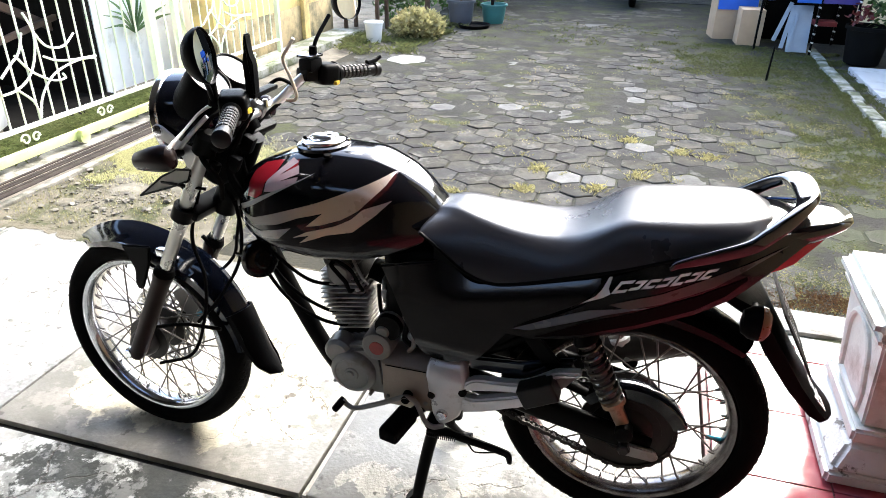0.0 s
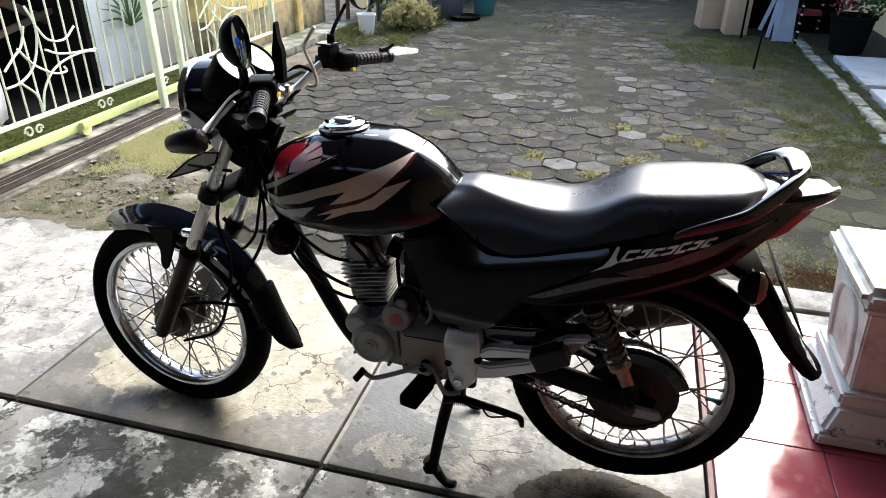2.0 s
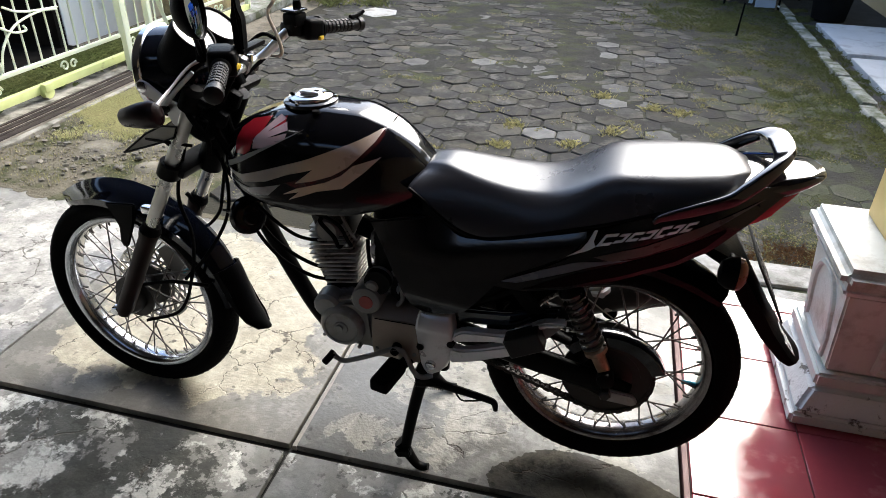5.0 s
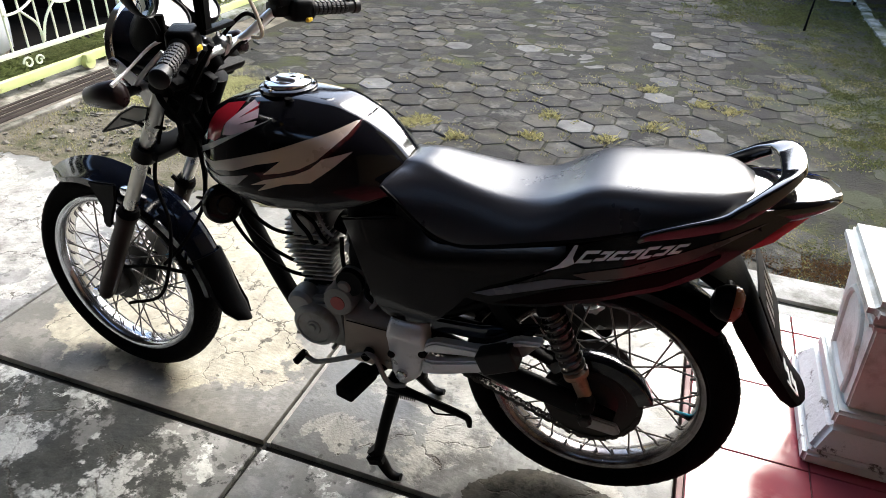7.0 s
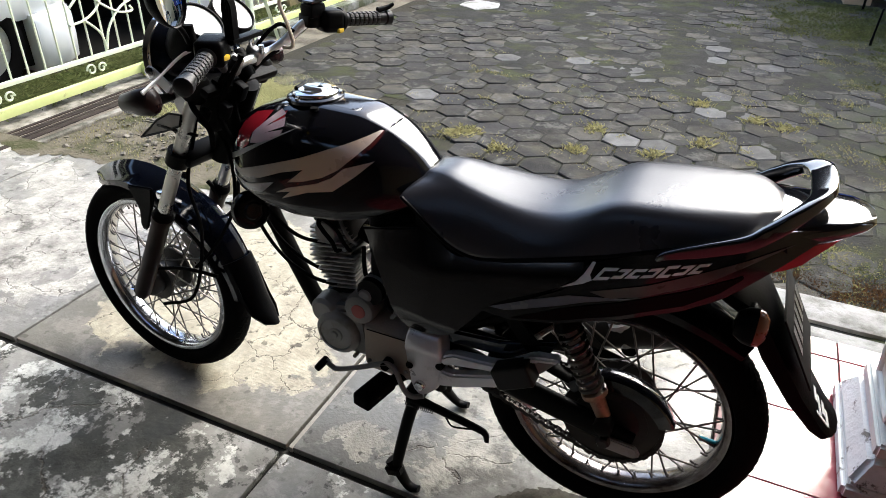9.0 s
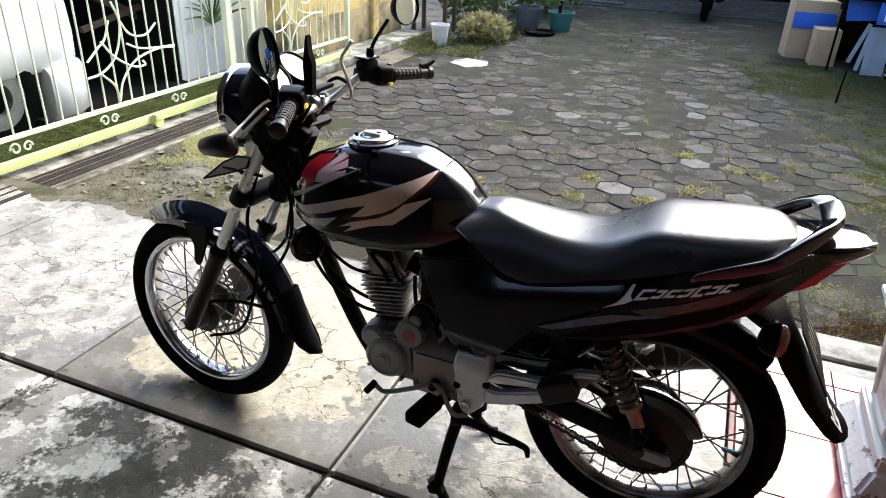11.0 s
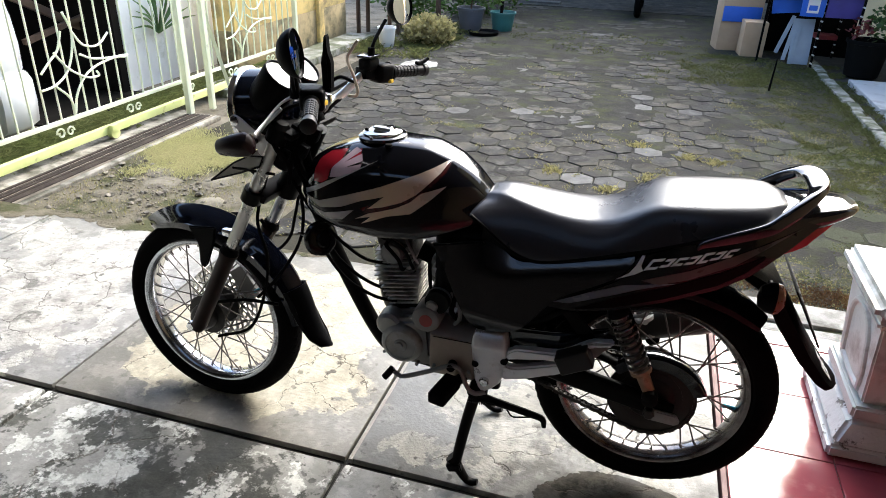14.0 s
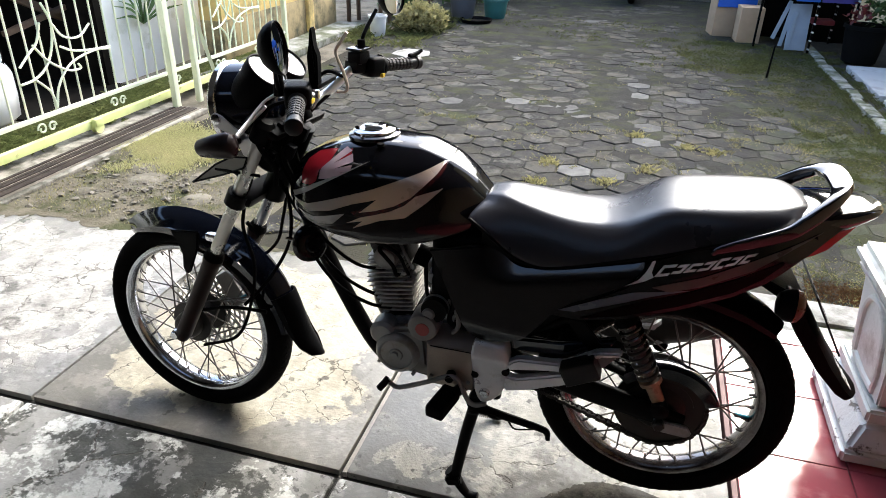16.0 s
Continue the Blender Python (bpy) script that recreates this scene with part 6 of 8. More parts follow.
part("peg_hinge", tube([(0.165, -0.150, 0.328), (0.180, -0.10, 0.318), (0.205, -0.07, 0.31)], 0.014, 12, 3), M_FRAME, bike)
gl = part("gear_lever", tube([(-0.008, -0.150, 0.326), (0.006, -0.150, 0.314), (0.028, -0.150, 0.312), (0.092, -0.150, 0.343), (0.140, -0.150, 0.370), (0.160, -0.150, 0.374), (0.176, -0.150, 0.362), (0.196, -0.150, 0.316), (0.215, -0.148, 0.302), (0.240, -0.140, 0.306)], 0.0062, 10, 6), M_ALU_DULL, bike, "bent steel gear lever")
part("lever_rubber", tube([(-0.006, -0.148, 0.328), (-0.026, -0.160, 0.302)], [0.0095, 0.009], 10, 1), M_RUBBER, gl)
part("lever_boss", lathe([(0.010, -0.156), (0.012, -0.148), (0.012, -0.12)], (0.150, 0, 0.368), "y", 16), M_FRAME, gl)
cs = part("centre_stand", tube([(0.215, -0.115, 0.300), (0.195, -0.130, 0.200), (0.178, -0.148, 0.085), (0.176, -0.150, 0.058)], [0.016, 0.015, 0.014, 0.014], 12, 4), M_FRAME, bike, "black steel centre stand")
part("stand_leg", tube([(0.215, 0.115, 0.300), (0.195, 0.130, 0.200), (0.178, 0.148, 0.085), (0.176, 0.150, 0.058)], [0.016, 0.015, 0.014, 0.014], 12, 4), M_FRAME, cs)
part("stand_crossbar", tube([(0.205, -0.12, 0.25), (0.205, 0.12, 0.25)], 0.014, 12, 1), M_FRAME, cs)
for s in (-1, 1):
    part("stand_foot", tube([(0.160, s * 0.146, 0.075), (0.182, s * 0.150, 0.045), (0.205, s * 0.156, 0.018), (0.222, s * 0.158, 0.012), (0.238, s * 0.158, 0.016)], [0.018, 0.014, 0.011, 0.011, 0.009], 10, 4, flat=(1.2, 0.8)), M_FRAME, cs)
part("stand_pivot", tube([(0.212, -0.14, 0.298), (0.212, 0.14, 0.298)], 0.020, 14, 1), M_FRAME, bike)
part("stand_tang", plate([(0.150, 0.062), (0.190, 0.072), (0.196, 0.050), (0.160, 0.040)], -0.172, -0.150, 0.003), M_FRAME, cs)
ss = part("side_stand", tube([(0.200, -0.135, 0.288), (0.26, -0.140, 0.284), (0.37, -0.145, 0.270), (0.392, -0.146, 0.262), (0.397, -0.146, 0.240)], [0.016, 0.011, 0.009, 0.008, 0.005], 10, 4, flat=(0.8, 1.1)), M_FRAME, bike, "folded black side stand")
part("stand_spring", tube([(0.20 + 0.0012 * i, -0.155 + 0.005 * math.sin(i * 1.6), 0.283 + 0.005 * math.cos(i * 1.6)) for i in range(60)], 0.0014, 5, 1), M_FRAME, ss)
part("stand_wire", tube([(0.300, -0.150, 0.275), (0.315, -0.152, 0.258), (0.340, -0.152, 0.262), (0.365, -0.150, 0.268)], 0.0022, 6, 4), M_FRAME, ss)

# swing arm, shocks, chain
for s in (-1, 1):
    part("swing_arm", tube([(0.27, s * 0.075, 0.405), (0.45, s * 0.096, 0.378), (0.60, s * 0.100, 0.350), (0.690, s * 0.100, 0.332)], [0.026, 0.026, 0.024, 0.018], 16, 4, flat=(0.6, 1.15), square=0.7), M_FRAME, bike, "black steel swing arm")
    t0, t1 = Vector((0.522, s * 0.126, 0.614)), Vector((0.632, s * 0.120, 0.386))
    d = (t1 - t0)
    sh = part("shock_absorber", tube([t0 + d * 0.05, t0 + d * 0.92], 0.013, 12, 1), M_ALU_DULL, bike, "rear shock absorber")
    pts = []
    side_a = d.normalized().cross(Vector((0, 1, 0))).normalized()
    side_b = d.normalized().cross(side_a)
    turns = 9
    for i in range(turns * 14 + 1):
        f = i / (turns * 14)
        w = 2 * math.pi * turns * f
        pts.append(t0 + d * (0.08 + 0.62 * f) + side_a * (0.0225 * math.cos(w)) + side_b * (0.0225 * math.sin(w)))
    part("shock_spring", tube(pts, 0.0046, 8, 1), mat("spring steel", (0.11, 0.105, 0.10), (0.06, 0.055, 0.05), rough=0.3, metal=0.9) if s < 0 else M_ALU, sh, "coil spring")
    part("shock_body", tube([t0 + d * 0.70, t0 + d * 0.74, t0 + d * 0.75, t0 + d * 0.95], [0.026, 0.026, 0.0165, 0.0150], 16, 1), M_RUSTY if s < 0 else M_ALU_PALE, sh, "rust-stained silver shock body")
    part("shock_top", tube([t0 - d * 0.02, t0 + d * 0.09], [0.020, 0.028], 14, 1), M_BLACK, sh)
    part("shock_eye", lathe([(0.017, s * 0.118), (0.019, s * 0.122), (0.019, s * 0.148), (0.010, s * 0.152)], (t1.x, 0, t1.z), "y", 16), M_FRAME, sh)
part("peg_hanger", plate([(0.475, 0.430), (0.510, 0.447), (0.583, 0.385), (0.543, 0.377)], 0.095, 0.103, 0.002), M_HUB, bike, "dull steel hanger")
part("rear_sprocket", lathe([(0.050, -0.066), (0.105, -0.066), (0.105, -0.060), (0.050, -0.060)], (RX, 0, RZ), n=44, closed=True), M_CHAIN, rw, "oily rear sprocket")
part("brake_drum", lathe([(0.0, -0.082), (0.030, -0.081), (0.052, -0.076), (0.060, -0.068), (0.078, -0.0675), (0.080, -0.045)], (RX, 0, RZ), n=40), mat("greasy hub casting", (0.014, 0.012, 0.011), (0.024, 0.021, 0.019), rough=0.45, spec=0.2, bump=0.2), rw, "greasy black hub cover")
bm = B()
fs, rs = (0.165, 0.415, 0.032), (RX, RZ, 0.106)
run = []
for u, v in (((fs[0], fs[1] - fs[2]), (rs[0] - 0.02, rs[1] - rs[2])),):
    L = math.dist(u, v)
    nlk = int(L / 0.0127)
    run += [((u[0] + (v[0] - u[0]) * i / nlk, u[1] + (v[1] - u[1]) * i / nlk), math.atan2(v[1] - u[1], v[0] - u[0])) for i in range(nlk)]
nlk = int(math.pi * rs[2] / 0.0127)
for i in range(nlk + 1):
    w = -math.pi / 2 - 0.18 + math.pi * i / nlk
    run.append(((rs[0] + rs[2] * math.cos(w), rs[1] + rs[2] * math.sin(w)), w + math.pi / 2))
u, v = (rs[0], rs[1] + rs[2]), (fs[0], fs[1] + fs[2])
nlk = int(math.dist(u, v) / 0.0127)
run += [((u[0] + (v[0] - u[0]) * i / nlk, u[1] + (v[1] - u[1]) * i / nlk), math.atan2(v[1] - u[1], v[0] - u[0])) for i in range(nlk)]
for i, ((x, z), w) in enumerate(run):
    yy = 0.0045 if i % 2 else 0.0075
    for s in (-1, 1):
        box((x, -0.063 + s * yy, z), (0.0145, 0.0016, 0.010), 0, Matrix.Rotation(-w, 4, "Y"), bm)
    box((x, -0.063, z), (0.006, 0.012, 0.006), 0, Matrix.Rotation(-w, 4, "Y"), bm)
part("chain", bm, M_CHAIN, bike, "oily drive chain")
gd = B()
rings = []
for i in range(25):
    a = radians(-50 + 118 * i / 24)
    r = 0.135
    x, z = RX + r * math.sin(a), RZ + r * math.cos(a)
    w = lerp(i, [0, 6, 20, 24], [0.016, 0.020, 0.020, 0.014])
    prof = [(-w, -0.030), (-w, -0.004), (-w * 0.7, 0.0), (w * 0.7, 0.0), (w, -0.004), (w, -0.012), (w - 0.003, -0.012), (w - 0.004, -0.005), (-w + 0.004, -0.005), (-w + 0.003, -0.030)]
    rings.append([gd.verts.new((x + h * math.sin(a), -0.075 + u, z + h * math.cos(a))) for u, h in prof])
skin(gd, rings)
part("chain_guard", gd, M_BLACK_GLOSS, bike, "black chain guard")
part("chain_guard_front", tube([(0.30, -0.078, 0.468), (0.44, -0.080, 0.462), (0.545, -0.080, 0.430)], 0.018, 10, 3, flat=(1.0, 0.5)), M_FRAME, bike)
part("chain_adjuster", plate([(0.625, 0.345), (0.70, 0.338), (0.712, 0.318), (0.70, 0.308), (0.632, 0.312)], -0.124, -0.112, 0.003), M_ALU, bike, "steel chain adjuster plate")
part("rear_axle_nut", lathe([(0.010, -0.140), (0.014, -0.136), (0.014, -0.122)], (RX, 0, RZ), n=6), M_HUB, bike)


# ---- the pillar ----
pillar = thing("pillar", (1.46, 0.485, 0), "white ornamental porch pillar base with arched panels, yellow column above", "pillar")
PC = (1.46, 0.485)
WIDE = 0.14  # how much broader the pillar is across than deep


def tier(w, d, z0, z1, bevel, material, name="tier", top=None, label=""):
    bm = B()
    t = top or w
    vs = []
    for z, ww, dd in ((z0, w, d), (z1, t, d - (w - t))):
        vs.append([bm.verts.new((PC[0] + sx * (ww + WIDE) / 2, PC[1] + sy * dd / 2, z)) for sx, sy in ((-1, -1), (1, -1), (1, 1), (-1, 1))])
    skin(bm, vs)
    bmesh.ops.bevel(bm, geom=list(bm.edges), offset=bevel, segments=3, affect="EDGES")
    return part(name, bm, material, pillar, label)


tier(0.43, 0.42, 0.0, 0.045, 0.010, M_WHITE_WORN, "plinth", None, "chipped white plinth")
tier(0.42, 0.42, 0.046, 0.120, 0.012, M_WHITE_WORN, "plinth_slope", 0.345)
tier(0.345, 0.345, 0.121, 0.165, 0.008, M_PILLAR, "lower_moulding")
body = tier(0.300, 0.300, 0.165, 0.425, 0.006, M_PILLAR, "pillar_body", 0.345)
tier(0.375, 0.375, 0.426, 0.452, 0.008, M_PILLAR, "upper_moulding", 0.39)
tier(0.42, 0.42, 0.453, 0.512, 0.022, M_PILLAR, "cap")
col = part("column", box((PC[0] + 0.01, PC[1], 1.566), (0.30, 0.32, 2.107), 0.006), mat("yellow column paint", (0.72, 0.55, 0.25), (0.64, 0.48, 0.2), rough=0.6, scale=4, bump=0.1), pillar, "yellow painted column")
# raised arched frames on the faces
arch = [(-0.100, 0.185), (-0.100, 0.32), (-0.093, 0.355), (-0.070, 0.386), (-0.038, 0.402), (0.0, 0.408), (0.038, 0.402), (0.070, 0.386), (0.093, 0.355), (0.100, 0.32), (0.100, 0.185)]
for a in range(4):
    bm = tube([(x, -0.150 - 0.0225 * (z - 0.165) / 0.26 - (WIDE / 2 if a % 2 else 0), z) for x, z in [*arch, arch[0]]], 0.011, 8, 2, flat=(1, 1))
    bmesh.ops.transform(bm, matrix=Matrix.Translation((PC[0], PC[1], 0)) @ Matrix.Rotation(a * math.pi / 2, 4, "Z"), verts=bm.verts)
    part("arched_frame", bm, M_PILLAR, body)

# ---- sliding gate and fence ----
GX = -2.78
gate = thing("sliding_gate", (GX, 2.0, 0), "pale green wrought-iron sliding gate with curled ornaments", "gate")
part("bottom_rail", flat(GX - 0.02, GX + 0.02, -0.6, 4.62, 0.025, 0.075, 0.004), M_GATE_RAIL, gate, "yellow-green bottom rail")
part("lower_rail", flat(GX - 0.012, GX + 0.012, -0.6, 4.62, 0.180, 0.205, 0.003), M_GATE, gate)
part("top_rail", flat(GX - 0.015, GX + 0.015, -0.6, 4.62, 1.45, 1.48, 0.003), M_GATE, gate)
barm = mesh_of("bar", tube([(0, 0, 0.2), (0, 0, 1.46)], 0.0065, 6, 1), M_GATE)
for j in range(49):
    shared("bar", barm, Matrix.Translation((GX, 1.562 + 0.1045 * (j - 20), 0)), gate)
for y in (-0.6, 4.62):
    part("end_post", flat(GX - 0.02, GX + 0.02, y - 0.02, y + 0.02, 0.03, 1.5, 0.003), M_GATE, gate)


def scroll(cy, cz, r, s):
    return [(GX, cy + s * r * (1 - 0.62 * f) * math.cos(2.2 * math.pi * f), cz + r * (1 - 0.62 * f) * math.sin(2.2 * math.pi * f)) for f in np.linspace(0, 1, 12)]


cur = [scroll(0, 0, 0.034, -1), scroll(0.075, -0.004, 0.030, 1)]
for k, oy in enumerate((0.42, 1.03, 1.64, 2.25, 2.86, 3.47, 4.08)):
    bm = B()
    for c in cur:
        tube([(GX, y + oy, z + 0.128) for _, y, z in c], 0.006, 6, 2, bm)
    part("scroll", bm, M_GATE, gate)
# crossing curls in the upper field
for oy in (0.25, 1.85, 3.72):
    for pts in ([(-0.29, 0.40), (-0.19, 0.41), (-0.09, 0.46), (-0.02, 0.56), (0.01, 0.69), (-0.03, 0.80)], [(-0.27, 0.49), (-0.19, 0.55), (-0.12, 0.60), (-0.07, 0.70)],
                [(-0.19, 0.41), (-0.10, 0.32), (-0.08, 0.22)], [(-0.08, 0.22), (-0.03, 0.34), (0.09, 0.44), (0.28, 0.48), (0.43, 0.47)],
                [(-0.15, 0.59), (-0.07, 0.49), (0.06, 0.41), (0.16, 0.40), (0.15, 0.43)], [(0.04, 0.55), (0.13, 0.51), (0.27, 0.49), (0.44, 0.48)], [(0.01, 0.69), (0.08, 0.60), (0.20, 0.58), (0.30, 0.64)]):
        part("ornament", tube([(GX + 0.012, oy + y, z) for y, z in pts], 0.0072, 6, 5), M_GATE, gate, "curled wrought ornament")
for y in (0.4, 2.02):
    w = part("roller", lathe([(0.012, -0.02), (0.04, -0.018), (0.034, 0.0), (0.04, 0.018), (0.012, 0.02)], (GX + 0.035, y, 0.036), "x", 20), M_GATE_RAIL, gate, "yellow gate roller")
    part("roller_bracket", flat(GX + 0.022, GX + 0.060, y - 0.03, y + 0.03, 0.04, 0.085, 0.004), M_GATE_RAIL, gate)
guide = thing("guide_post", (-2.68, 2.72, 0), "pale green steel guide post of the gate", "post")
part("post", flat(-2.66, -2.62, 2.665, 2.715, -0.005, 1.5, 0.004), M_GATE, guide)
guide = thing("guide_post", (-2.62, 2.98, 0), "pale green steel guide post with a slanting brace", "post")
part("post", flat(-2.63, -2.59, 2.90, 2.94, -0.02, 1.5, 0.004), M_GATE, guide)
part("brace", tube([(-2.61, 2.80, 1.05), (-2.60, 3.20, -0.02)], 0.018, 4, 1), M_GATE, guide)

# drain grating
drain = thing("drain_grating", (-2.58, 1.2, -0.02), "rusty steel drain grating set along the gate", "drain")
part("channel", flat(-2.668, -2.482, -0.6, 2.72, -0.044, -0.005, 0), mat("pale drain silt", (0.42, 0.38, 0.32), (0.16, 0.14, 0.11), rough=0.9, scale=6, fine=50, bump=0.5), drain, "pale silt between the slats")
for j, (x, w) in enumerate(((-2.662, 0.022), (-2.628, 0.022), (-2.594, 0.022), (-2.560, 0.022), (-2.527, 0.043))):
    part("slat", flat(x, x + w, -0.6, 2.70, -0.029, 0.001 - 0.002 * (j % 2), 0.002), M_GRATE, drain)
setting("drain_rim", flat(-2.478, -2.43, 0.96, 2.75, -0.044, -0.010, 0.012), M_RIM_CEMENT)

# behind the gate: a white car, boards, a spiky plant
car = thing("car", (-3.85, 0.7, -0.04), "white car parked close behind the sliding gate", "car")
M_CAR = mat("white car paint", (0.78, 0.80, 0.82), (0.74, 0.76, 0.79), rough=0.18, coat=0.8, scale=3, rough_var=0.04)


def car_shell(ys, near, profile, far=-4.42):
    """Rings along the car's length; profile: inset from the near side and height."""
    bm = B()
    rings = []
    for y, inset in zip(ys, near):
        pts = [(-3.25 - inset - d, z) for d, z in profile] + [(far + inset + d, z) for d, z in profile[::-1]]
        rings.append([bm.verts.new((x, y, z)) for x, z in pts])
    skin(bm, rings)
    return bm


YS = [-0.75, 0.6, 1.40, 1.75, 1.90, 2.00, 2.05, 2.065]
INS = [0.0, 0.0, 0.0, 0.012, 0.04, 0.085, 0.15, 0.24]
part("body", car_shell(YS, INS, [(0.05, 0.345), (0.01, 0.40), (0.0, 0.55), (0.015, 0.72), (0.05, 0.84), (0.12, 0.90), (0.30, 0.93)]), M_CAR, car, "white painted body", 50)
part("bumper", car_shell([-0.75, 0.6, 1.00, 1.03], [0.02, 0.02, 0.02, 0.03], [(0.05, 0.10), (0.0, 0.16), (0.0, 0.34), (0.05, 0.35)]), M_CAR, car, "white sill", 50)
part("rear_bumper", car_shell([1.70, 1.73, 1.90, 2.00, 2.06, 2.085], [0.0, -0.012, 0.0, 0.045, 0.12, 0.22], [(0.06, 0.02), (0.01, 0.06), (-0.008, 0.20), (-0.006, 0.33), (0.02, 0.365), (0.08, 0.375)]), M_CAR, car, "white rear bumper", 50)
part("wheel_arch", car_shell([1.03, 1.70], [0.10, 0.10], [(0.0, 0.06), (0.0, 0.40)]), M_DARK, car)
part("cabin", car_shell([-0.75, 0.9, 1.25, 1.55], [0.22, 0.22, 0.24, 0.30], [(0.0, 0.92), (0.10, 1.30), (0.20, 1.42), (0.35, 1.45)]), M_CAR, car, "white roof and pillars", 50)
wh = part("wheel", lathe([(0.10, -0.02), (0.13, -0.05), (0.18, -0.055), (0.185, 0.06), (0.10, 0.06)], (-3.36, 1.36, 0.245), "x", 32, closed=True), M_ALU, car, "grey wheel")
part("tyre", lathe([(0.185, -0.07), (0.24, -0.085), (0.275, -0.07), (0.283, 0.0), (0.275, 0.07), (0.24, 0.085), (0.185, 0.07)], (-3.36, 1.36, 0.245), "x", 40, closed=True), M_RUBBER, wh)
part("side_window", box((-3.515, 0.25, 1.12), (0.012, 1.5, 0.26), 0.004, Matrix.Rotation(radians(-14), 4, "Y")), M_BLACK_GLOSS, car, "dark side window")
for k, (yy, zz, ln, ht, a) in enumerate(((2.75, 0.95, 1.0, 0.16, 6), (2.72, 0.66, 0.9, 0.06, -26), (2.85, 0.50, 0.7, 0.04, 10))):
    tagged(part("brown_board", box((-3.95 + 0.06 * k, yy, zz), (0.04, ln, ht), 0.004, Matrix.Rotation(radians(a), 4, "X")), M_BROWN), "brown wooden board leaning in the dark shed", "board", "boards in the shed")
agave = thing("agave_plant", (-3.50, 3.56, 0.30), "spiky green agave leaves against the white wall", "plant")
for j in range(17):
    a = radians(-82 + 164 * j / 16)
    L = 0.38 + 0.07 * math.sin(j * 2.1)
    tip = Vector((-3.46 + 0.05 * math.sin(j * 1.7), 3.56 + L * math.sin(a), 0.40 + L * math.cos(a) * 1.25))
    mid = (Vector((-3.50, 3.56, 0.40)) + tip) / 2 + Vector((0.03, 0, 0.03))
    part("leaf", tube([(-3.50, 3.56, 0.38), mid, tip], [0.008, 0.012, 0.002], 6, 4, flat=(0.3, 1.0)), M_AGAVE, agave)

# ---- yard things ----
def bucket(name, x, y, r, h, material, label, cat="pot"):
    t = thing(name, (x, y, 0), label, cat)
    part("body", lathe([(0.0, 0.004), (r * 0.72, 0.0), (r * 0.78, 0.01), (r * 0.97, h * 0.90), (r * 1.06, h * 0.91), (r * 1.06, h), (r * 0.97, h), (r * 0.92, h * 0.86), (0, h * 0.84)], (x, y, -0.02), "z", 28), material, t)
    part("soil", lathe([(0.0, h * 0.86), (r * 0.9, h * 0.86), (r * 0.9, h * 0.8)], (x, y, -0.02), "z", 20), M_SOIL, t)
    return t


def crown(cx, cy, cz, rx, rz, n, size, seed, material, parent, name="crown", droop=0.0):
    rng = random.Random(seed)
    verts, faces = [], []
    for _ in range(n):
        d = Vector((rng.gauss(0, 1), rng.gauss(0, 1), rng.gauss(0, 1))).normalized() * (rng.random() ** 0.45)
        if noise.noise(d * 2.3 + Vector((seed, 0, 0))) < -0.22:
            continue
        p = Vector((cx + d.x * rx, cy + d.y * rx, cz + d.z * rz))
        a = Vector((rng.gauss(0, 1), rng.gauss(0, 1), rng.gauss(0, 0.5) - droop)).normalized()
        b = a.cross(Vector((rng.gauss(0, 1), rng.gauss(0, 1), rng.gauss(0, 1)))).normalized()
        L, W = size * rng.uniform(0.6, 1.3), size * 0.3
        k = len(verts)
        verts += [p, p + a * L * 0.5 + b * W, p + a * L, p + a * L * 0.5 - b * W]
        faces.append((k, k + 1, k + 2, k + 3))
    me = bpy.data.meshes.new(name)
    me.from_pydata([tuple(v) for v in verts], [], faces)
    me.materials.append(material)
    ob = new(name, me)
    PLACE[ob.name] = Vector((0, 0, 0))
    if parent is not None:
        ob.parent = parent
        ob.location = -PLACE[parent.name]
    return ob


t = bucket("white_bucket", -2.32, 5.85, 0.10, 0.22, M_WHITE, "white plastic bucket in the weeds", "bucket")
tagged(t, "white plastic bucket among the weeds by the wall", "bucket")
t = bucket("flower_pot", -1.74, 7.30, 0.17, 0.30, M_POT_GREY, "large grey plastic flower pot with a leafy plant")
part("stem", tube([(-1.74, 7.30, 0.22), (-1.73, 7.31, 0.6), (-1.76, 7.28, 0.95)], 0.012, 6, 3), M_BROWN, t)
crown(-1.74, 7.30, 0.60, 0.24, 0.28, 520, 0.07, 3, M_LEAF, t)
t = bucket("flower_pot", -1.38, 7.55, 0.16, 0.24, M_POT_GREEN, "teal plastic flower pot with a thin plant")
part("stem", tube([(-1.40, 7.55, 0.2), (-1.38, 7.55, 0.7), (-1.36, 7.55, 1.1)], 0.022, 6, 3), M_DARK, t)
crown(-1.45, 7.45, 0.34, 0.13, 0.10, 60, 0.06, 4, M_LEAF, t)
tagged(part("round_dish", lathe([(0.0, 0.02), (0.16, 0.02), (0.19, 0.05), (0.20, 0.05), (0.17, 0.0), (0, 0.0)], (-1.52, 7.12, -0.02), "z", 26), M_POT_BLACK), "shallow dark dish on the paving", "dish")
t = bucket("flower_pot", 2.57, 6.42, 0.20, 0.36, M_POT_BLACK, "large black plastic flower pot with red and green leaves")
crown(2.70, 6.46, 0.52, 0.20, 0.22, 260, 0.07, 5, M_LEAF, t)
crown(2.48, 6.42, 0.44, 0.13, 0.10, 110, 0.06, 6, mat("red leaf", (0.16, 0.02, 0.02), (0.10, 0.012, 0.012), rough=0.5, rnd=0.3), t, "red_leaves")
sh = thing("shrub", (-1.98, 6.30, 0), "bright yellow-green weed clump beside the bucket", "plant")
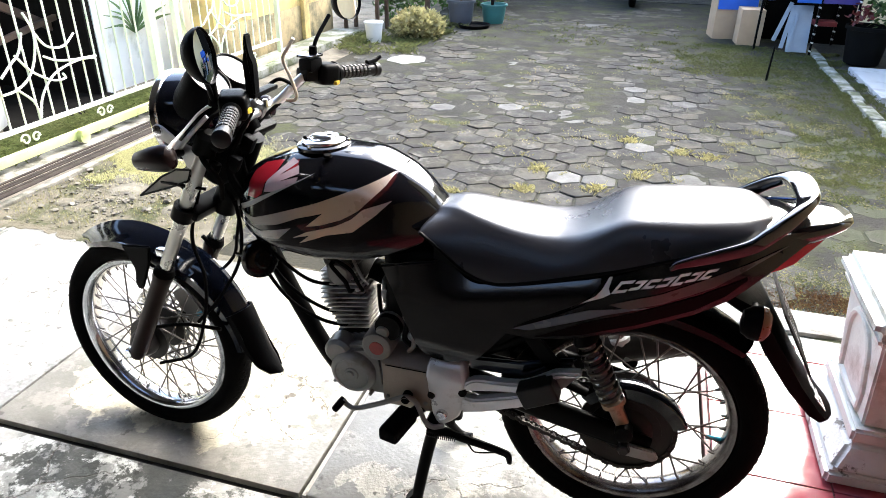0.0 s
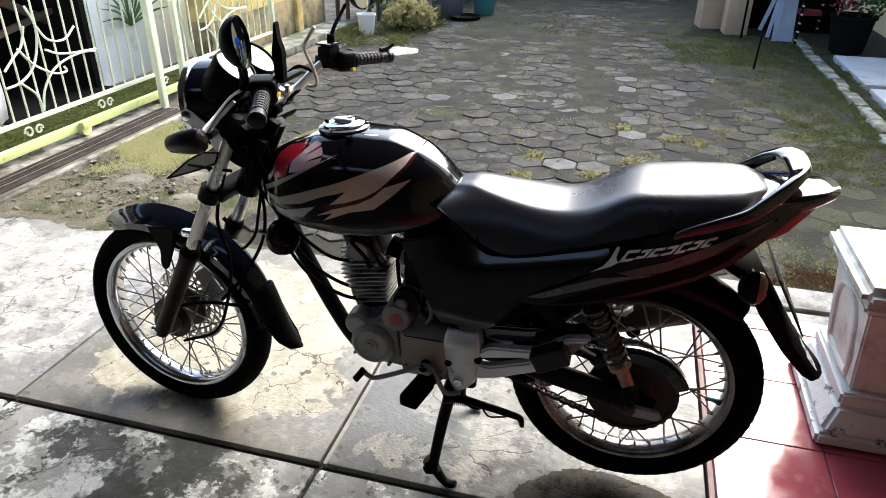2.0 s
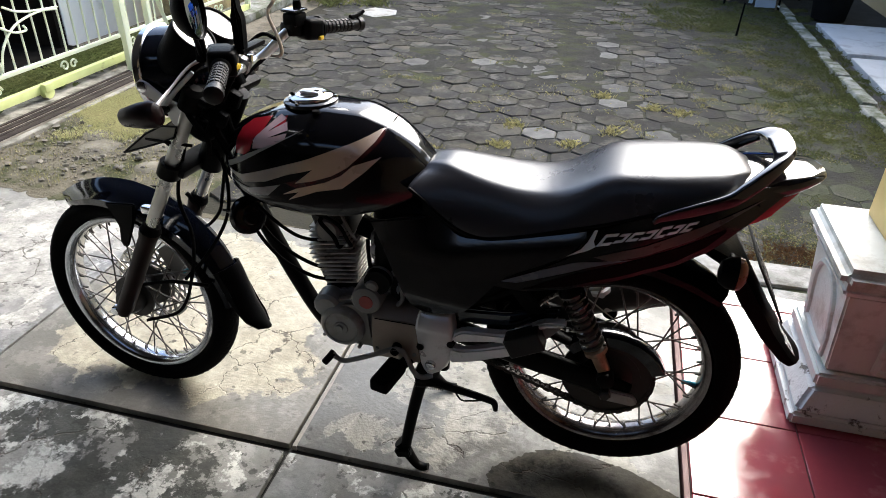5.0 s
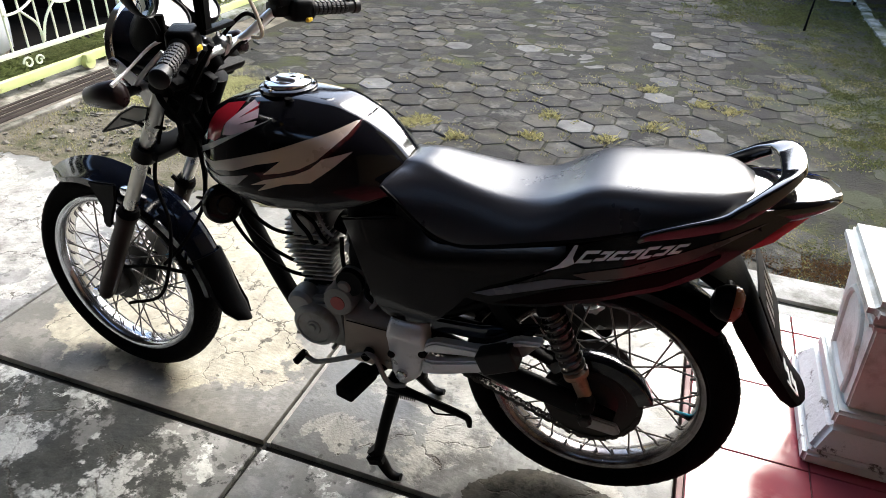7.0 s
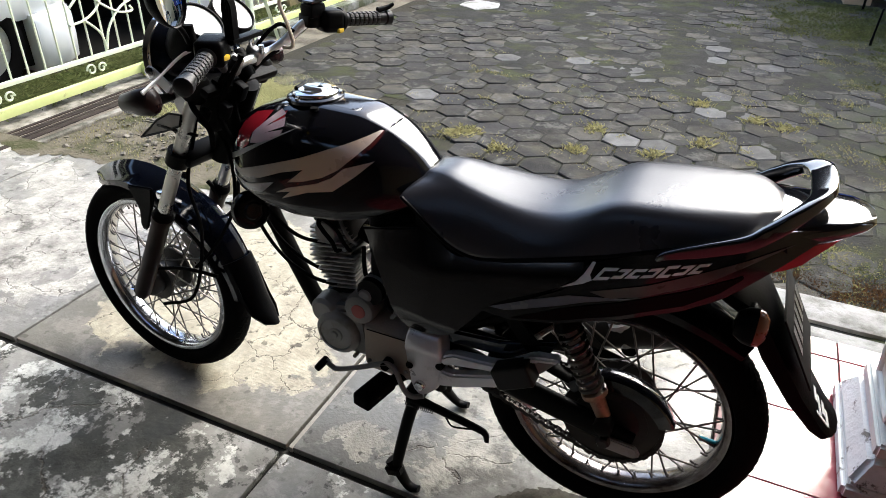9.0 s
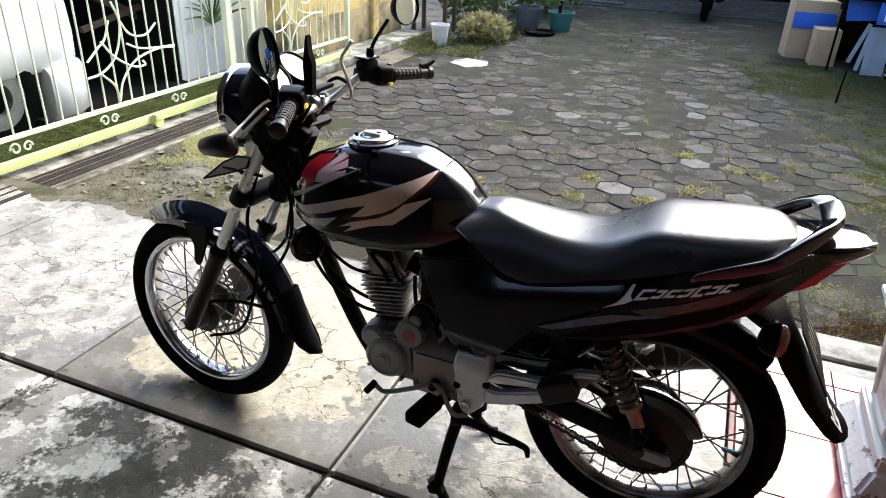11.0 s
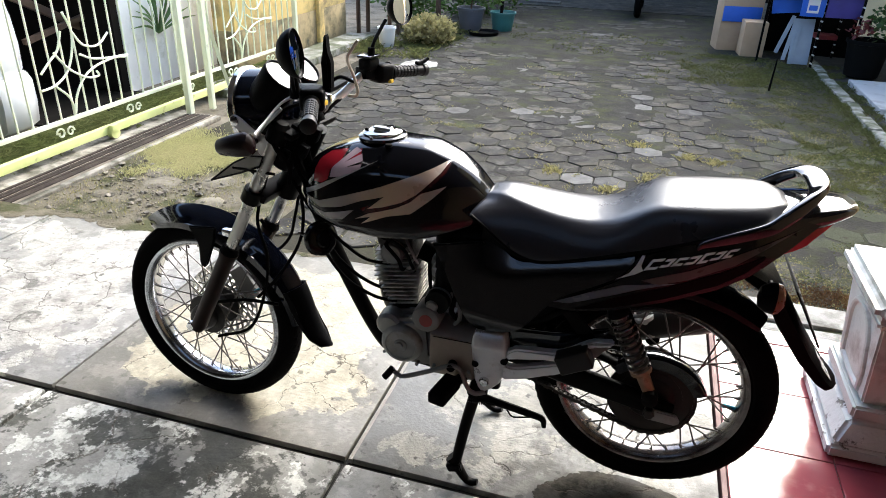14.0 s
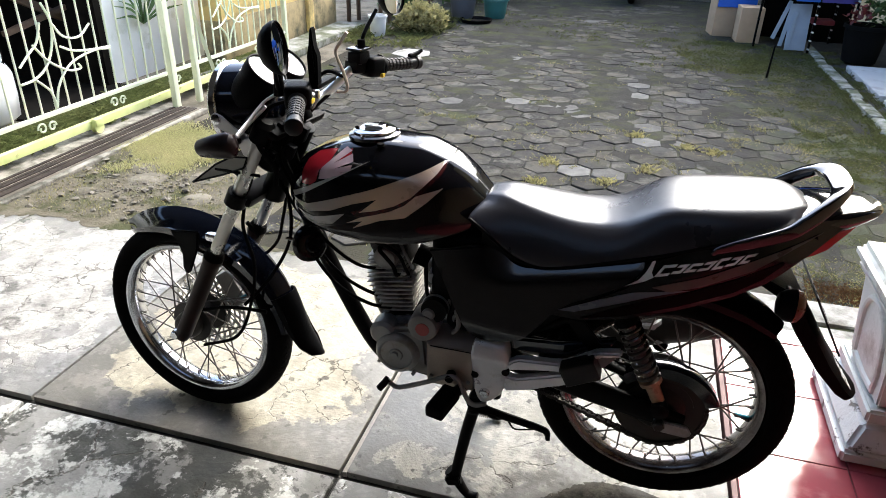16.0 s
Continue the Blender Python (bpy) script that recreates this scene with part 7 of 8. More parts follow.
crown(-1.95, 6.25, 0.12, 0.30, 0.18, 3200, 0.055, 7, M_GRASS_DRY, sh, "crown", -0.6)
sh = thing("shrub", (-2.45, 7.3, 0), "dark green bushes against the wall", "plant")
crown(-2.55, 7.35, 0.55, 0.55, 0.60, 3600, 0.065, 8, M_LEAF, sh)
sh = thing("shrub", (-1.9, 8.9, 0), "dark green bushes at the end of the wall", "plant")
crown(-2.1, 9.0, 0.55, 0.85, 0.75, 4000, 0.08, 9, M_LEAF, sh)
tagged(part("wooden_post", tube([(-2.10, 7.05, -0.05), (-2.08, 7.05, 1.6)], 0.035, 8, 1), M_BROWN), "weathered brown wooden post", "post")
tb = thing("plank_table", (-2.75, 6.6, 0), "dark weathered plank bench by the wall", "bench")
part("plank", box((-2.72, 6.62, 0.43), (0.50, 0.42, 0.03), 0.005, Matrix.Rotation(radians(-8), 4, "X")), M_BROWN, tb)
for dx in (-0.2, 0.2):
    for dy in (-0.15, 0.15):
        part("leg", flat(-2.74 + dx, -2.70 + dx, 6.60 + dy, 6.64 + dy, -0.03, 0.42, 0.003), M_BROWN, tb)
slab = lathe([(0.0, 0.010), (0.15, 0.009), (0.185, 0.004), (0.19, -0.012)], (-1.68, 5.09, -0.014), "z", 9)
for v in slab.verts:
    v.co.y = 5.09 + (v.co.y - 5.09) * 1.05 + 0.03 * math.sin(v.co.x * 31)
tagged(part("pale_stone", slab, M_STONE_SLAB), "pale worn stone slab set among the pavers", "stone")
tagged(part("pale_stone", box((-1.35, 10.75, -0.01), (0.55, 0.22, 0.06), 0.02), M_PAVER_PALE), "pale stone slab lying on the yard", "stone")
tagged(part("marker_stick", tube([(1.585, 5.30, -0.03), (1.59, 5.31, 0.10), (1.60, 5.33, 0.27)], [0.012, 0.010, 0.008], 6, 3), M_FRAME), "short dark iron stake in the paving", "stake")


# cartons and stall frame
def carton(name, c, s, turn, material, label, flap=None):
    t = thing(name, (c[0], c[1], c[2]), label, "box")
    R = Matrix.Rotation(radians(turn), 4, "Z")
    part("body", box((c[0], c[1], c[2] + s[2] / 2), s, 0.006, R), material, t)
    if flap:
        q = Vector(c) + R @ Vector((0, -s[1] / 2 - 0.003, s[2] * 0.72))
        part("flap", box(q, (s[0] * 0.96, 0.006, s[2] * 0.34), 0.002, R @ Matrix.Rotation(radians(-6), 4, "X")), flap, t, "blue printed flap")
    return t


carton("carton", (1.42, 7.52, -0.04), (0.44, 0.34, 0.64), 8, M_CARD, "brown cardboard carton with a blue flap", M_BLUE)
carton("carton", (1.575, 7.15, -0.04), (0.24, 0.28, 0.40), 4, M_CARD, "small open brown cardboard carton")
stall = thing("stall_frame", (2.02, 6.95, 0), "stall frame with taped legs carrying blue printed boards", "stall")
for x, y in ((1.62, 6.78), (2.14, 6.66), (2.46, 6.52), (1.75, 7.5), (2.5, 7.5)):
    lg = part("leg", flat(x - 0.011, x + 0.011, y - 0.011, y + 0.011, -0.04, 0.95, 0.003), M_FRAME, stall)
    for j in range(11):
        part("tape", box((x, y, 0.03 + j * 0.085), (0.025, 0.025, 0.016), 0.002, Matrix.Rotation(radians(24), 4, "Y")), M_WHITEMARK if x > 2 else M_FRAME, lg)
part("blue_board", box((1.80, 6.80, 0.70), (0.30, 0.02, 0.40), 0.003, Matrix.Rotation(radians(-6), 4, "Y")), M_BLUE, stall, "blue printed board")
part("blue_box", box((2.22, 6.70, 0.87), (0.66, 0.34, 0.26), 0.006), M_BLUE, stall, "blue box")
part("blue_sign", box((2.02, 6.60, 0.60), (0.22, 0.012, 0.20), 0.003), M_BLUE, stall, "small blue sign")
part("sign_mark", box((2.02, 6.592, 0.60), (0.11, 0.004, 0.13), 0), M_WHITEMARK, stall)
part("sign_mark", box((2.02, 6.5895, 0.585), (0.08, 0.003, 0.05), 0), M_BLUE, stall)
part("violet_board", box((2.31, 6.62, 0.60), (0.32, 0.02, 0.20), 0.003), M_PURPLE, stall)
# added sheet whose near-black colour gives the dark behind the stall
part("back_board", box((2.20, 7.54, 0.32), (0.96, 0.016, 0.70), 0.003), M_FRAME, stall, "near-black sheet added for the darkness behind the stall")
part("shelf", box((2.1, 7.05, 0.71), (0.92, 0.80, 0.02), 0.003), M_FRAME, stall)
for bx, by, bz, bw, bh, lean, tip, lab in ((2.010, 6.735, 0.23, 0.200, 0.46, -1, -12, "wide grey-blue leaning board"), (1.895, 6.74, 0.24, 0.040, 0.42, 8, -11, ""), (1.840, 6.76, 0.29, 0.040, 0.40, 17, -10, ""), (1.950, 6.712, 0.19, 0.035, 0.38, 5, -10, "")):
    part("leaning_board", box((bx, by, bz), (bw, 0.014, bh), 0.003, Matrix.Rotation(radians(lean), 4, "Y") @ Matrix.Rotation(radians(tip), 4, "X")), M_GREYBLUE, stall, lab)
tagged(part("red_tray", box((2.32, 7.2, 0.24), (0.22, 0.2, 0.05), 0.01), mat("dull red plastic", (0.25, 0.03, 0.04), rough=0.5)), "dull red tray under the stall", "tray")

# parked scooter at the far end, seen from behind
sc = thing("scooter", (0.09, 9.75, 0), "dark parked scooter at the end of the yard", "scooter")
part("rear_tyre", lathe([(0.20, -0.04), (0.24, -0.05), (0.275, -0.03), (0.28, 0.0), (0.275, 0.03), (0.24, 0.05), (0.20, 0.04)], (0.09, 9.72, 0.26), "x", 32, closed=True), M_RUBBER, sc)
part("front_tyre", lathe([(0.20, -0.04), (0.24, -0.05), (0.275, -0.03), (0.28, 0.0), (0.275, 0.03), (0.24, 0.05), (0.20, 0.04)], (0.09, 10.95, 0.26), "x", 32, closed=True), M_RUBBER, sc)
part("body", box((0.09, 10.15, 0.52), (0.34, 1.1, 0.34), 0.10, seg=4), M_BLACK_GLOSS, sc)
part("seat", box((0.09, 10.1, 0.77), (0.25, 0.75, 0.10), 0.045, seg=4), M_SEAT, sc)
part("mudguard", box((0.09, 9.58, 0.40), (0.20, 0.10, 0.30), 0.03, Matrix.Rotation(radians(-18), 4, "X")), M_BLACK, sc)
part("tail_lamp", box((0.09, 9.63, 0.66), (0.16, 0.05, 0.07), 0.02), M_TAILRED, sc)
part("number_plate", box((0.09, 9.51, 0.42), (0.22, 0.006, 0.13), 0.004, Matrix.Rotation(radians(-18), 4, "X")), M_PLATE, sc)
part("muffler", tube([(0.27, 9.55, 0.34), (0.24, 10.1, 0.27)], 0.065, 14, 1), M_BLACK, sc)
part("leg_shield", box((0.09, 10.8, 0.72), (0.38, 0.12, 0.55), 0.05, Matrix.Rotation(radians(-18), 4, "X")), M_BLACK_GLOSS, sc)
part("handlebar", tube([(-0.24, 10.65, 1.02), (0.09, 10.78, 1.05), (0.42, 10.65, 1.02)], 0.016, 8, 3), M_BLACK, sc)
sc.location.x += 0.13

# parked motorcycle on the terrace: only its front wheel comes into view
pk = thing("parked_motorcycle", (3.03, 4.9, 0.016), "parked motorcycle on the terrace with a spoked front wheel", "motorcycle")
part("tyre", lathe([(0.24, -0.03), (0.27, -0.036), (0.29, -0.02), (0.295, 0.0), (0.29, 0.02), (0.27, 0.036), (0.24, 0.03)], (3.035, 5.02, 0.31), "y", 48, closed=True), M_RUBBER, pk)
part("rim", lathe([(0.225, -0.022), (0.242, -0.026), (0.242, 0.026), (0.225, 0.022)], (3.035, 5.02, 0.31), "y", 48, closed=True), mat("blue-tinted rim", (0.20, 0.30, 0.55), (0.3, 0.4, 0.6), rough=0.25, metal=0.8), pk)
part("hub", lathe([(0.05, -0.05), (0.05, 0.05)], (3.035, 5.02, 0.31), "y", 20), M_ALU_DULL, pk)
for j in range(18):
    w = 2 * math.pi * j / 18
    part("spoke", tube([(3.035 + 0.05 * math.cos(w), 5.02, 0.31 + 0.05 * math.sin(w)), (3.035 + 0.228 * math.cos(w + 0.3), 5.02, 0.31 + 0.228 * math.sin(w + 0.3))], 0.003, 5, 1), M_SPOKE, pk)
for s in (-1, 1):
    part("fork_leg", tube([(3.035, 5.02 + s * 0.075, 0.31), (3.285, 5.02 + s * 0.075, 0.90)], 0.022, 12, 1), M_FORK, pk)
mg = guard(3.035, 0.31, lambda t: 0.325, radians(-40), radians(70), lambda t: 0.06, lambda t: 0.03)
bmesh.ops.translate(mg, verts=mg.verts, vec=(0, 5.02, 0))
part("mudguard", mg, M_BLACK_GLOSS, pk)

# ---- weeds ----
def tufts(name, spots, material, label, seed, width=0.0011):
    """Blades of grass: spots of x, y, spread, number and length."""
    rng = random.Random(seed)
    verts, faces = [], []
    for x, y, spread, n, h in spots:
        for _ in range(n):
            px, py = rng.gauss(x, spread), rng.gauss(y, spread)
            a, L = rng.uniform(0, 2 * math.pi), h * rng.uniform(0.4, 1.25)
            dx, dy = math.cos(a), math.sin(a)
            lean = rng.uniform(0.3, 1.6)
            k = len(verts)
            w = width * rng.uniform(0.6, 1.3)
            verts += [(px - dy * w, py + dx * w, -0.024), (px + dy * w, py - dx * w, -0.024), (px + dx * L * lean * 0.5 + dy * w * 0.7, py + dy * L * lean * 0.5 - dx * w * 0.7, -0.016 + L * 0.5),
                      (px + dx * L * lean, py + dy * L * lean, -0.016 + L * 0.62)]
            faces += [(k, k + 1, k + 2), (k, k + 2, k + 3)]
    me = bpy.data.meshes.new(name)
    me.from_pydata(verts, [], faces)
    me.materials.append(material)
    return tagged(new(name, me), label, "grass", kind="stuff")


rng = random.Random(11)
spots = []
for _ in range(340):
    y = rng.uniform(2.4, 6.8)
    spots.append((rng.gauss(1.90, 0.13 + 0.02 * y), y, 0.035, 90, 0.018))
for _ in range(60):
    spots.append((rng.gauss(1.70, 0.25), rng.gauss(1.52, 0.13), 0.035, 110, 0.012))
for _ in range(60):
    spots.append((rng.uniform(-2.6, -1.7), rng.uniform(5.2, 7.6), 0.06, 60, 0.07))
for _ in range(50):
    spots.append((rng.uniform(-2.4, 1.2), rng.uniform(6.4, 8.0), 0.07, 40, 0.03))
for _ in range(120):
    spots.append((rng.choice((2.10, 2.12, 2.31)) + rng.gauss(0, 0.03), rng.uniform(1.3, 6.4), 0.03, 50, 0.030))
for _ in range(170):
    spots.append((rng.gauss(1.50, 0.34), rng.uniform(5.4, 7.0), 0.06, 80, 0.028))
tufts("grass", spots, M_GRASS, "short green weeds between the pavers", 1)
spots = [(rng.uniform(-3.16, -2.90), rng.uniform(0.9, 4.4), 0.045, 110, 0.075) for _ in range(190)]
tufts("verge_grass", spots, M_VERGE, "bright green weeds on the verge behind the gate", 6)
# star-shaped tufts in the joints, a dry lawn by the drain, thin growth elsewhere
spots = [(x, y, 0.030, 130, 0.034) for x, y in ((-0.62, 2.04), (-0.56, 2.11), (0.05, 2.46), (0.02, 2.13), (0.39, 2.25), (0.60, 2.53), (-0.35, 1.97), (1.01, 2.98), (0.53, 3.18), (0.85, 3.02))]
for _ in range(70):
    x = rng.uniform(-1.15, 1.3)
    spots.append((x, rng.uniform(1.15, 3.4), 0.022, 24, 0.018))
for _ in range(120):
    spots.append((rng.uniform(-2.4, -1.2), rng.uniform(1.0, 1.95), 0.06, 16, 0.008))
for _ in range(140):
    spots.append((rng.uniform(-1.2, 1.9), rng.uniform(1.1, 5.5), 0.03, 16, 0.014))
for _ in range(70):
    spots.append((rng.gauss(1.55, 0.28), rng.gauss(1.50, 0.12), 0.04, 70, 0.013))
for _ in range(90):
    y = rng.uniform(2.2, 6.0)
    spots.append((rng.gauss(1.65, 0.18 + 0.02 * y), y, 0.04, 60, 0.016))
tufts("dry_grass", spots, M_GRASS_DRY, "yellowish weeds in the paving joints", 2)
spots = [(rng.gauss(1.35, 0.16), rng.gauss(1.33, 0.035), 0.03, 110, 0.012) for _ in range(45)]
tufts("brown_weeds", spots, mat("brown dead weeds", (0.17, 0.085, 0.045), (0.22, 0.14, 0.07), rough=0.8, scale=9, rnd=0.3, spec=0.1), "brown dead weeds beside the threshold", 3)

spots = [(rng.gauss(-2.12, 0.16), rng.gauss(2.02, 0.17), 0.045, 250, 0.011) for _ in range(120)] + [(rng.gauss(-1.85, 0.25), rng.gauss(2.20, 0.12), 0.05, 160, 0.010) for _ in range(60)]
tufts("dry_lawn", spots, M_LAWN, "thin yellow-green lawn beside the drain", 4, 0.0015)

# bare trodden soil between the drain and the pavers
verts, faces = [], []
nx, ny = 56, 62
for j in range(ny + 1):
    for i in range(nx + 1):
        x, y = -2.44 + i * 0.025, 0.942 + j * 0.025
        h = 0.5 + 0.6 * noise.fractal(Vector((x * 4, y * 4, 8.2)), 0.8, 2.1, 5)
        edge = min(1.0, (-1.04 - x) / 0.12, (2.49 - y) / 0.12)
        verts.append((x, y, -0.0448 + (0.010 + 0.014 * h) * max(0.0, edge)))
for j in range(ny):
    for i in range(nx):
        k = j * (nx + 1) + i
        faces.append((k, k + 1, k + nx + 2, k + nx + 1))
me = bpy.data.meshes.new("soil_patch")
me.from_pydata(verts, [], faces)
M_TRODDEN = mat("trodden soil", (0.175, 0.155, 0.115), (0.095, 0.083, 0.060), rough=0.95, scale=7, fine=70, bump=0.9, bump_scale=60, spec=0.15, stain=(0.058, 0.060, 0.028), stain_scale=5, stain_at=0.53, stain_soft=0.06)
me.materials.append(M_TRODDEN)
me.polygons.foreach_set("use_smooth", [True] * len(me.polygons))
tagged(new("soil_patch", me), "bare brown trodden soil beside the drain", "soil", kind="stuff")

# dirt washed over the edge of the cement panels, with a ragged border
film = B()
rag = random.Random(9)
line = curve([(-3.18, 0.84, 0), (-2.9, 0.80, 0), (-2.62, 0.86, 0), (-2.36, 0.80, 0), (-2.2, 0.87, 0), (-2.0, 0.90, 0), (-1.8, 0.86, 0), (-1.6, 0.90, 0), (-1.4, 0.895, 0), (-1.2, 0.915, 0), (-1.0, 0.905, 0), (-0.7, 0.925, 0)], 10)
film.faces.new([film.verts.new((q.x + rag.gauss(0, 0.008), q.y + rag.gauss(0, 0.009), 0.0014)) for q in line] + [film.verts.new((x, 0.944, 0.0014)) for x in (-0.6, -3.18)])
tagged(part("dirt_film", film, M_TRODDEN, None), "thin brown dirt over the edge of the cement", "dirt", kind="stuff")

# loose stones and gravel in the bare soil by the drain
M_PEBBLE = mat("soil-stained pebble", (0.20, 0.18, 0.145), (0.10, 0.09, 0.072), rough=0.9, scale=20, bump=0.5, rnd=0.4)
rng = random.Random(5)


def pebble(bm, x, y, z, r, rng):
    q = bmesh.ops.create_icosphere(bm, subdivisions=1, radius=r)["verts"]
    k, w = rng.uniform(0.8, 1.5), rng.uniform(0, math.pi)
    for v in q:
        u = Vector((v.co.x * k, v.co.y, v.co.z * 0.6)) + Vector((rng.gauss(0, r * 0.14), rng.gauss(0, r * 0.14), rng.gauss(0, r * 0.10)))
        v.co = Matrix.Rotation(w, 3, "Z") @ u + Vector((x, y, z))


for _ in range(80):
    x, y, r = rng.gauss(-2.0, 0.22), rng.gauss(1.42, 0.22), rng.uniform(0.007, 0.019)
    bm = B()
    pebble(bm, max(-2.4, min(-1.2, x)), max(1.0, y), -0.021, r, rng)
    tagged(part("stone", bm, M_PEBBLE, None), "small loose stone in the bare soil", "stone", "loose stones by the drain")
bm = B()
for _ in range(700):
    x, y = rng.gauss(-2.02, 0.26), rng.gauss(1.40, 0.26)
    if -2.42 < x < -1.15 and 0.97 < y < 2.3:
        pebble(bm, x, y, -0.024, rng.uniform(0.003, 0.008), rng)
tagged(part("gravel", bm, M_PEBBLE, None), "fine gravel strewn over the bare soil", "gravel", kind="stuff")
M_FLATSTONE = mat("pale flat stone", (0.22, 0.20, 0.155), (0.13, 0.115, 0.085), rough=0.9, scale=14, fine=90, bump=0.5, stain=(0.09, 0.078, 0.055), stain_scale=9, stain_at=0.50)
for x, y, r in ((-2.12, 1.65, 0.095), (-2.00, 1.50, 0.11), (-1.72, 1.62, 0.10), (-2.2, 1.25, 0.06), (-1.6, 1.35, 0.08)):
    tagged(part("flat_stone", lathe([(0.0, 0.012), (r * 0.8, 0.008), (r, 0.0), (r, -0.012)], (x, y, -0.0275), "z", 9), M_FLATSTONE), "round pale stone set in the soil", "stone")

# kerb stones, weathered and out of line
rng = random.Random(8)
y = 1.32
while y < 6.6:
    L = rng.uniform(0.16, 0.42)
    if rng.random() < 0.93:
        w = rng.uniform(0.075, 0.11)
        bm = box((2.20 + rng.uniform(-0.015, 0.02), y + L / 2, -0.012 + rng.uniform(-0.008, 0.006)), (w, L - rng.uniform(0.004, 0.018), 0.05), 0.014, Matrix.Rotation(rng.uniform(-0.06, 0.06), 4, "Z"))
        for v in bm.verts:
            v.co += Vector((rng.gauss(0, 0.004), rng.gauss(0, 0.004), rng.gauss(0, 0.002)))
        part("kerb_stone", bm, M_KERB, kerb_bed)
    y += L

# ---- pavers and tiles ----
TW = 0.302
tile_me = mesh_of("tile", box((0, 0, 0), (TW - 0.003, TW - 0.003, 0.010), 0.0018, seg=1), M_TILE)
for i in range(6):
    for j in range(-12, 3):
        x, y = 0.897 + TW * (i + 0.5), 0.25 + TW * (j + 0.5)
        if y + TW / 2 > 0.97 or x + TW / 2 > 2.72:
            continue
        shared("tile", tile_me, Matrix.Translation((x, y, -0.003 + 0.0004 * ((i * 7 + j * 3) % 3))), tile_bed)
j_edge = mesh_of("tile", box((0, 0, 0), (TW - 0.003, 0.094, 0.010), 0.0018, seg=1), M_TILE)
for i in range(6):
    shared("tile", j_edge, Matrix.Translation((0.897 + TW * (i + 0.5), 0.905, -0.003)), tile_bed)

HX, HY = 0.195, 0.195 * 0.866
bed = flat(-1.14, 2.13, 0.95, 10.4, -0.0445, -0.022, 0)
box((-1.732, 6.36, -0.03325), (1.18, 8.08, 0.0225), 0, bm=bed)
paving = setting("pavement", bed, mat("paving bed", (0.030, 0.028, 0.022), (0.045, 0.042, 0.030), rough=0.95, bump=0.6, spec=0.1, stain=(0.050, 0.060, 0.020), stain_scale=2.0, stain_at=0.62))


def hexagon(bm, x, y, z, r=0.108, h=0.022, jig=0.0, rng=None):
    top, low = [], []
    for k in range(6):
        a = math.pi / 6 + k * math.pi / 3
        q = r * (1 + (rng.uniform(-jig, jig) if rng else 0))
        low.append(bm.verts.new((x + q * math.cos(a), y + q * math.sin(a), z - h)))
        top.append(bm.verts.new((x + q * 0.94 * math.cos(a), y + q * 0.94 * math.sin(a), z)))
    mid = [bm.verts.new((x + (v.co.x - x) * 1.045, y + (v.co.y - y) * 1.045, z - 0.005)) for v in top]
    bm.faces.new(top)
    for k in range(6):
        bm.faces.new((mid[k], mid[(k + 1) % 6], top[(k + 1) % 6], top[k]))
        bm.faces.new((low[k], low[(k + 1) % 6], mid[(k + 1) % 6], mid[k]))


rng = random.Random(21)
kinds = {}
for nm, mt in (("dark", M_PAVER), ("pale", M_PAVER_PALE)):
    kinds[nm] = []
    for v in range(4):
        bm = B()
        hexagon(bm, 0, 0, 0, jig=0.035, rng=rng)
        kinds[nm].append(mesh_of("paver", bm, mt, 30))
pale_at = [(0.204, 2.389), (0.399, 2.38), (-0.94, 3.62), (0.589, 4.275), (0.566, 3.383), (-0.35, 3.75), (-0.18, 3.7), (0.02, 3.65), (0.2, 3.55), (0.9, 4.2), (0.42, 4.62), (0.85, 3.1), (0.62, 3.05), (-0.6, 4.4)]
rest = {"dark": B(), "pale": B()}
count = 0
rows = int((10.35 - 1.0) / HY)
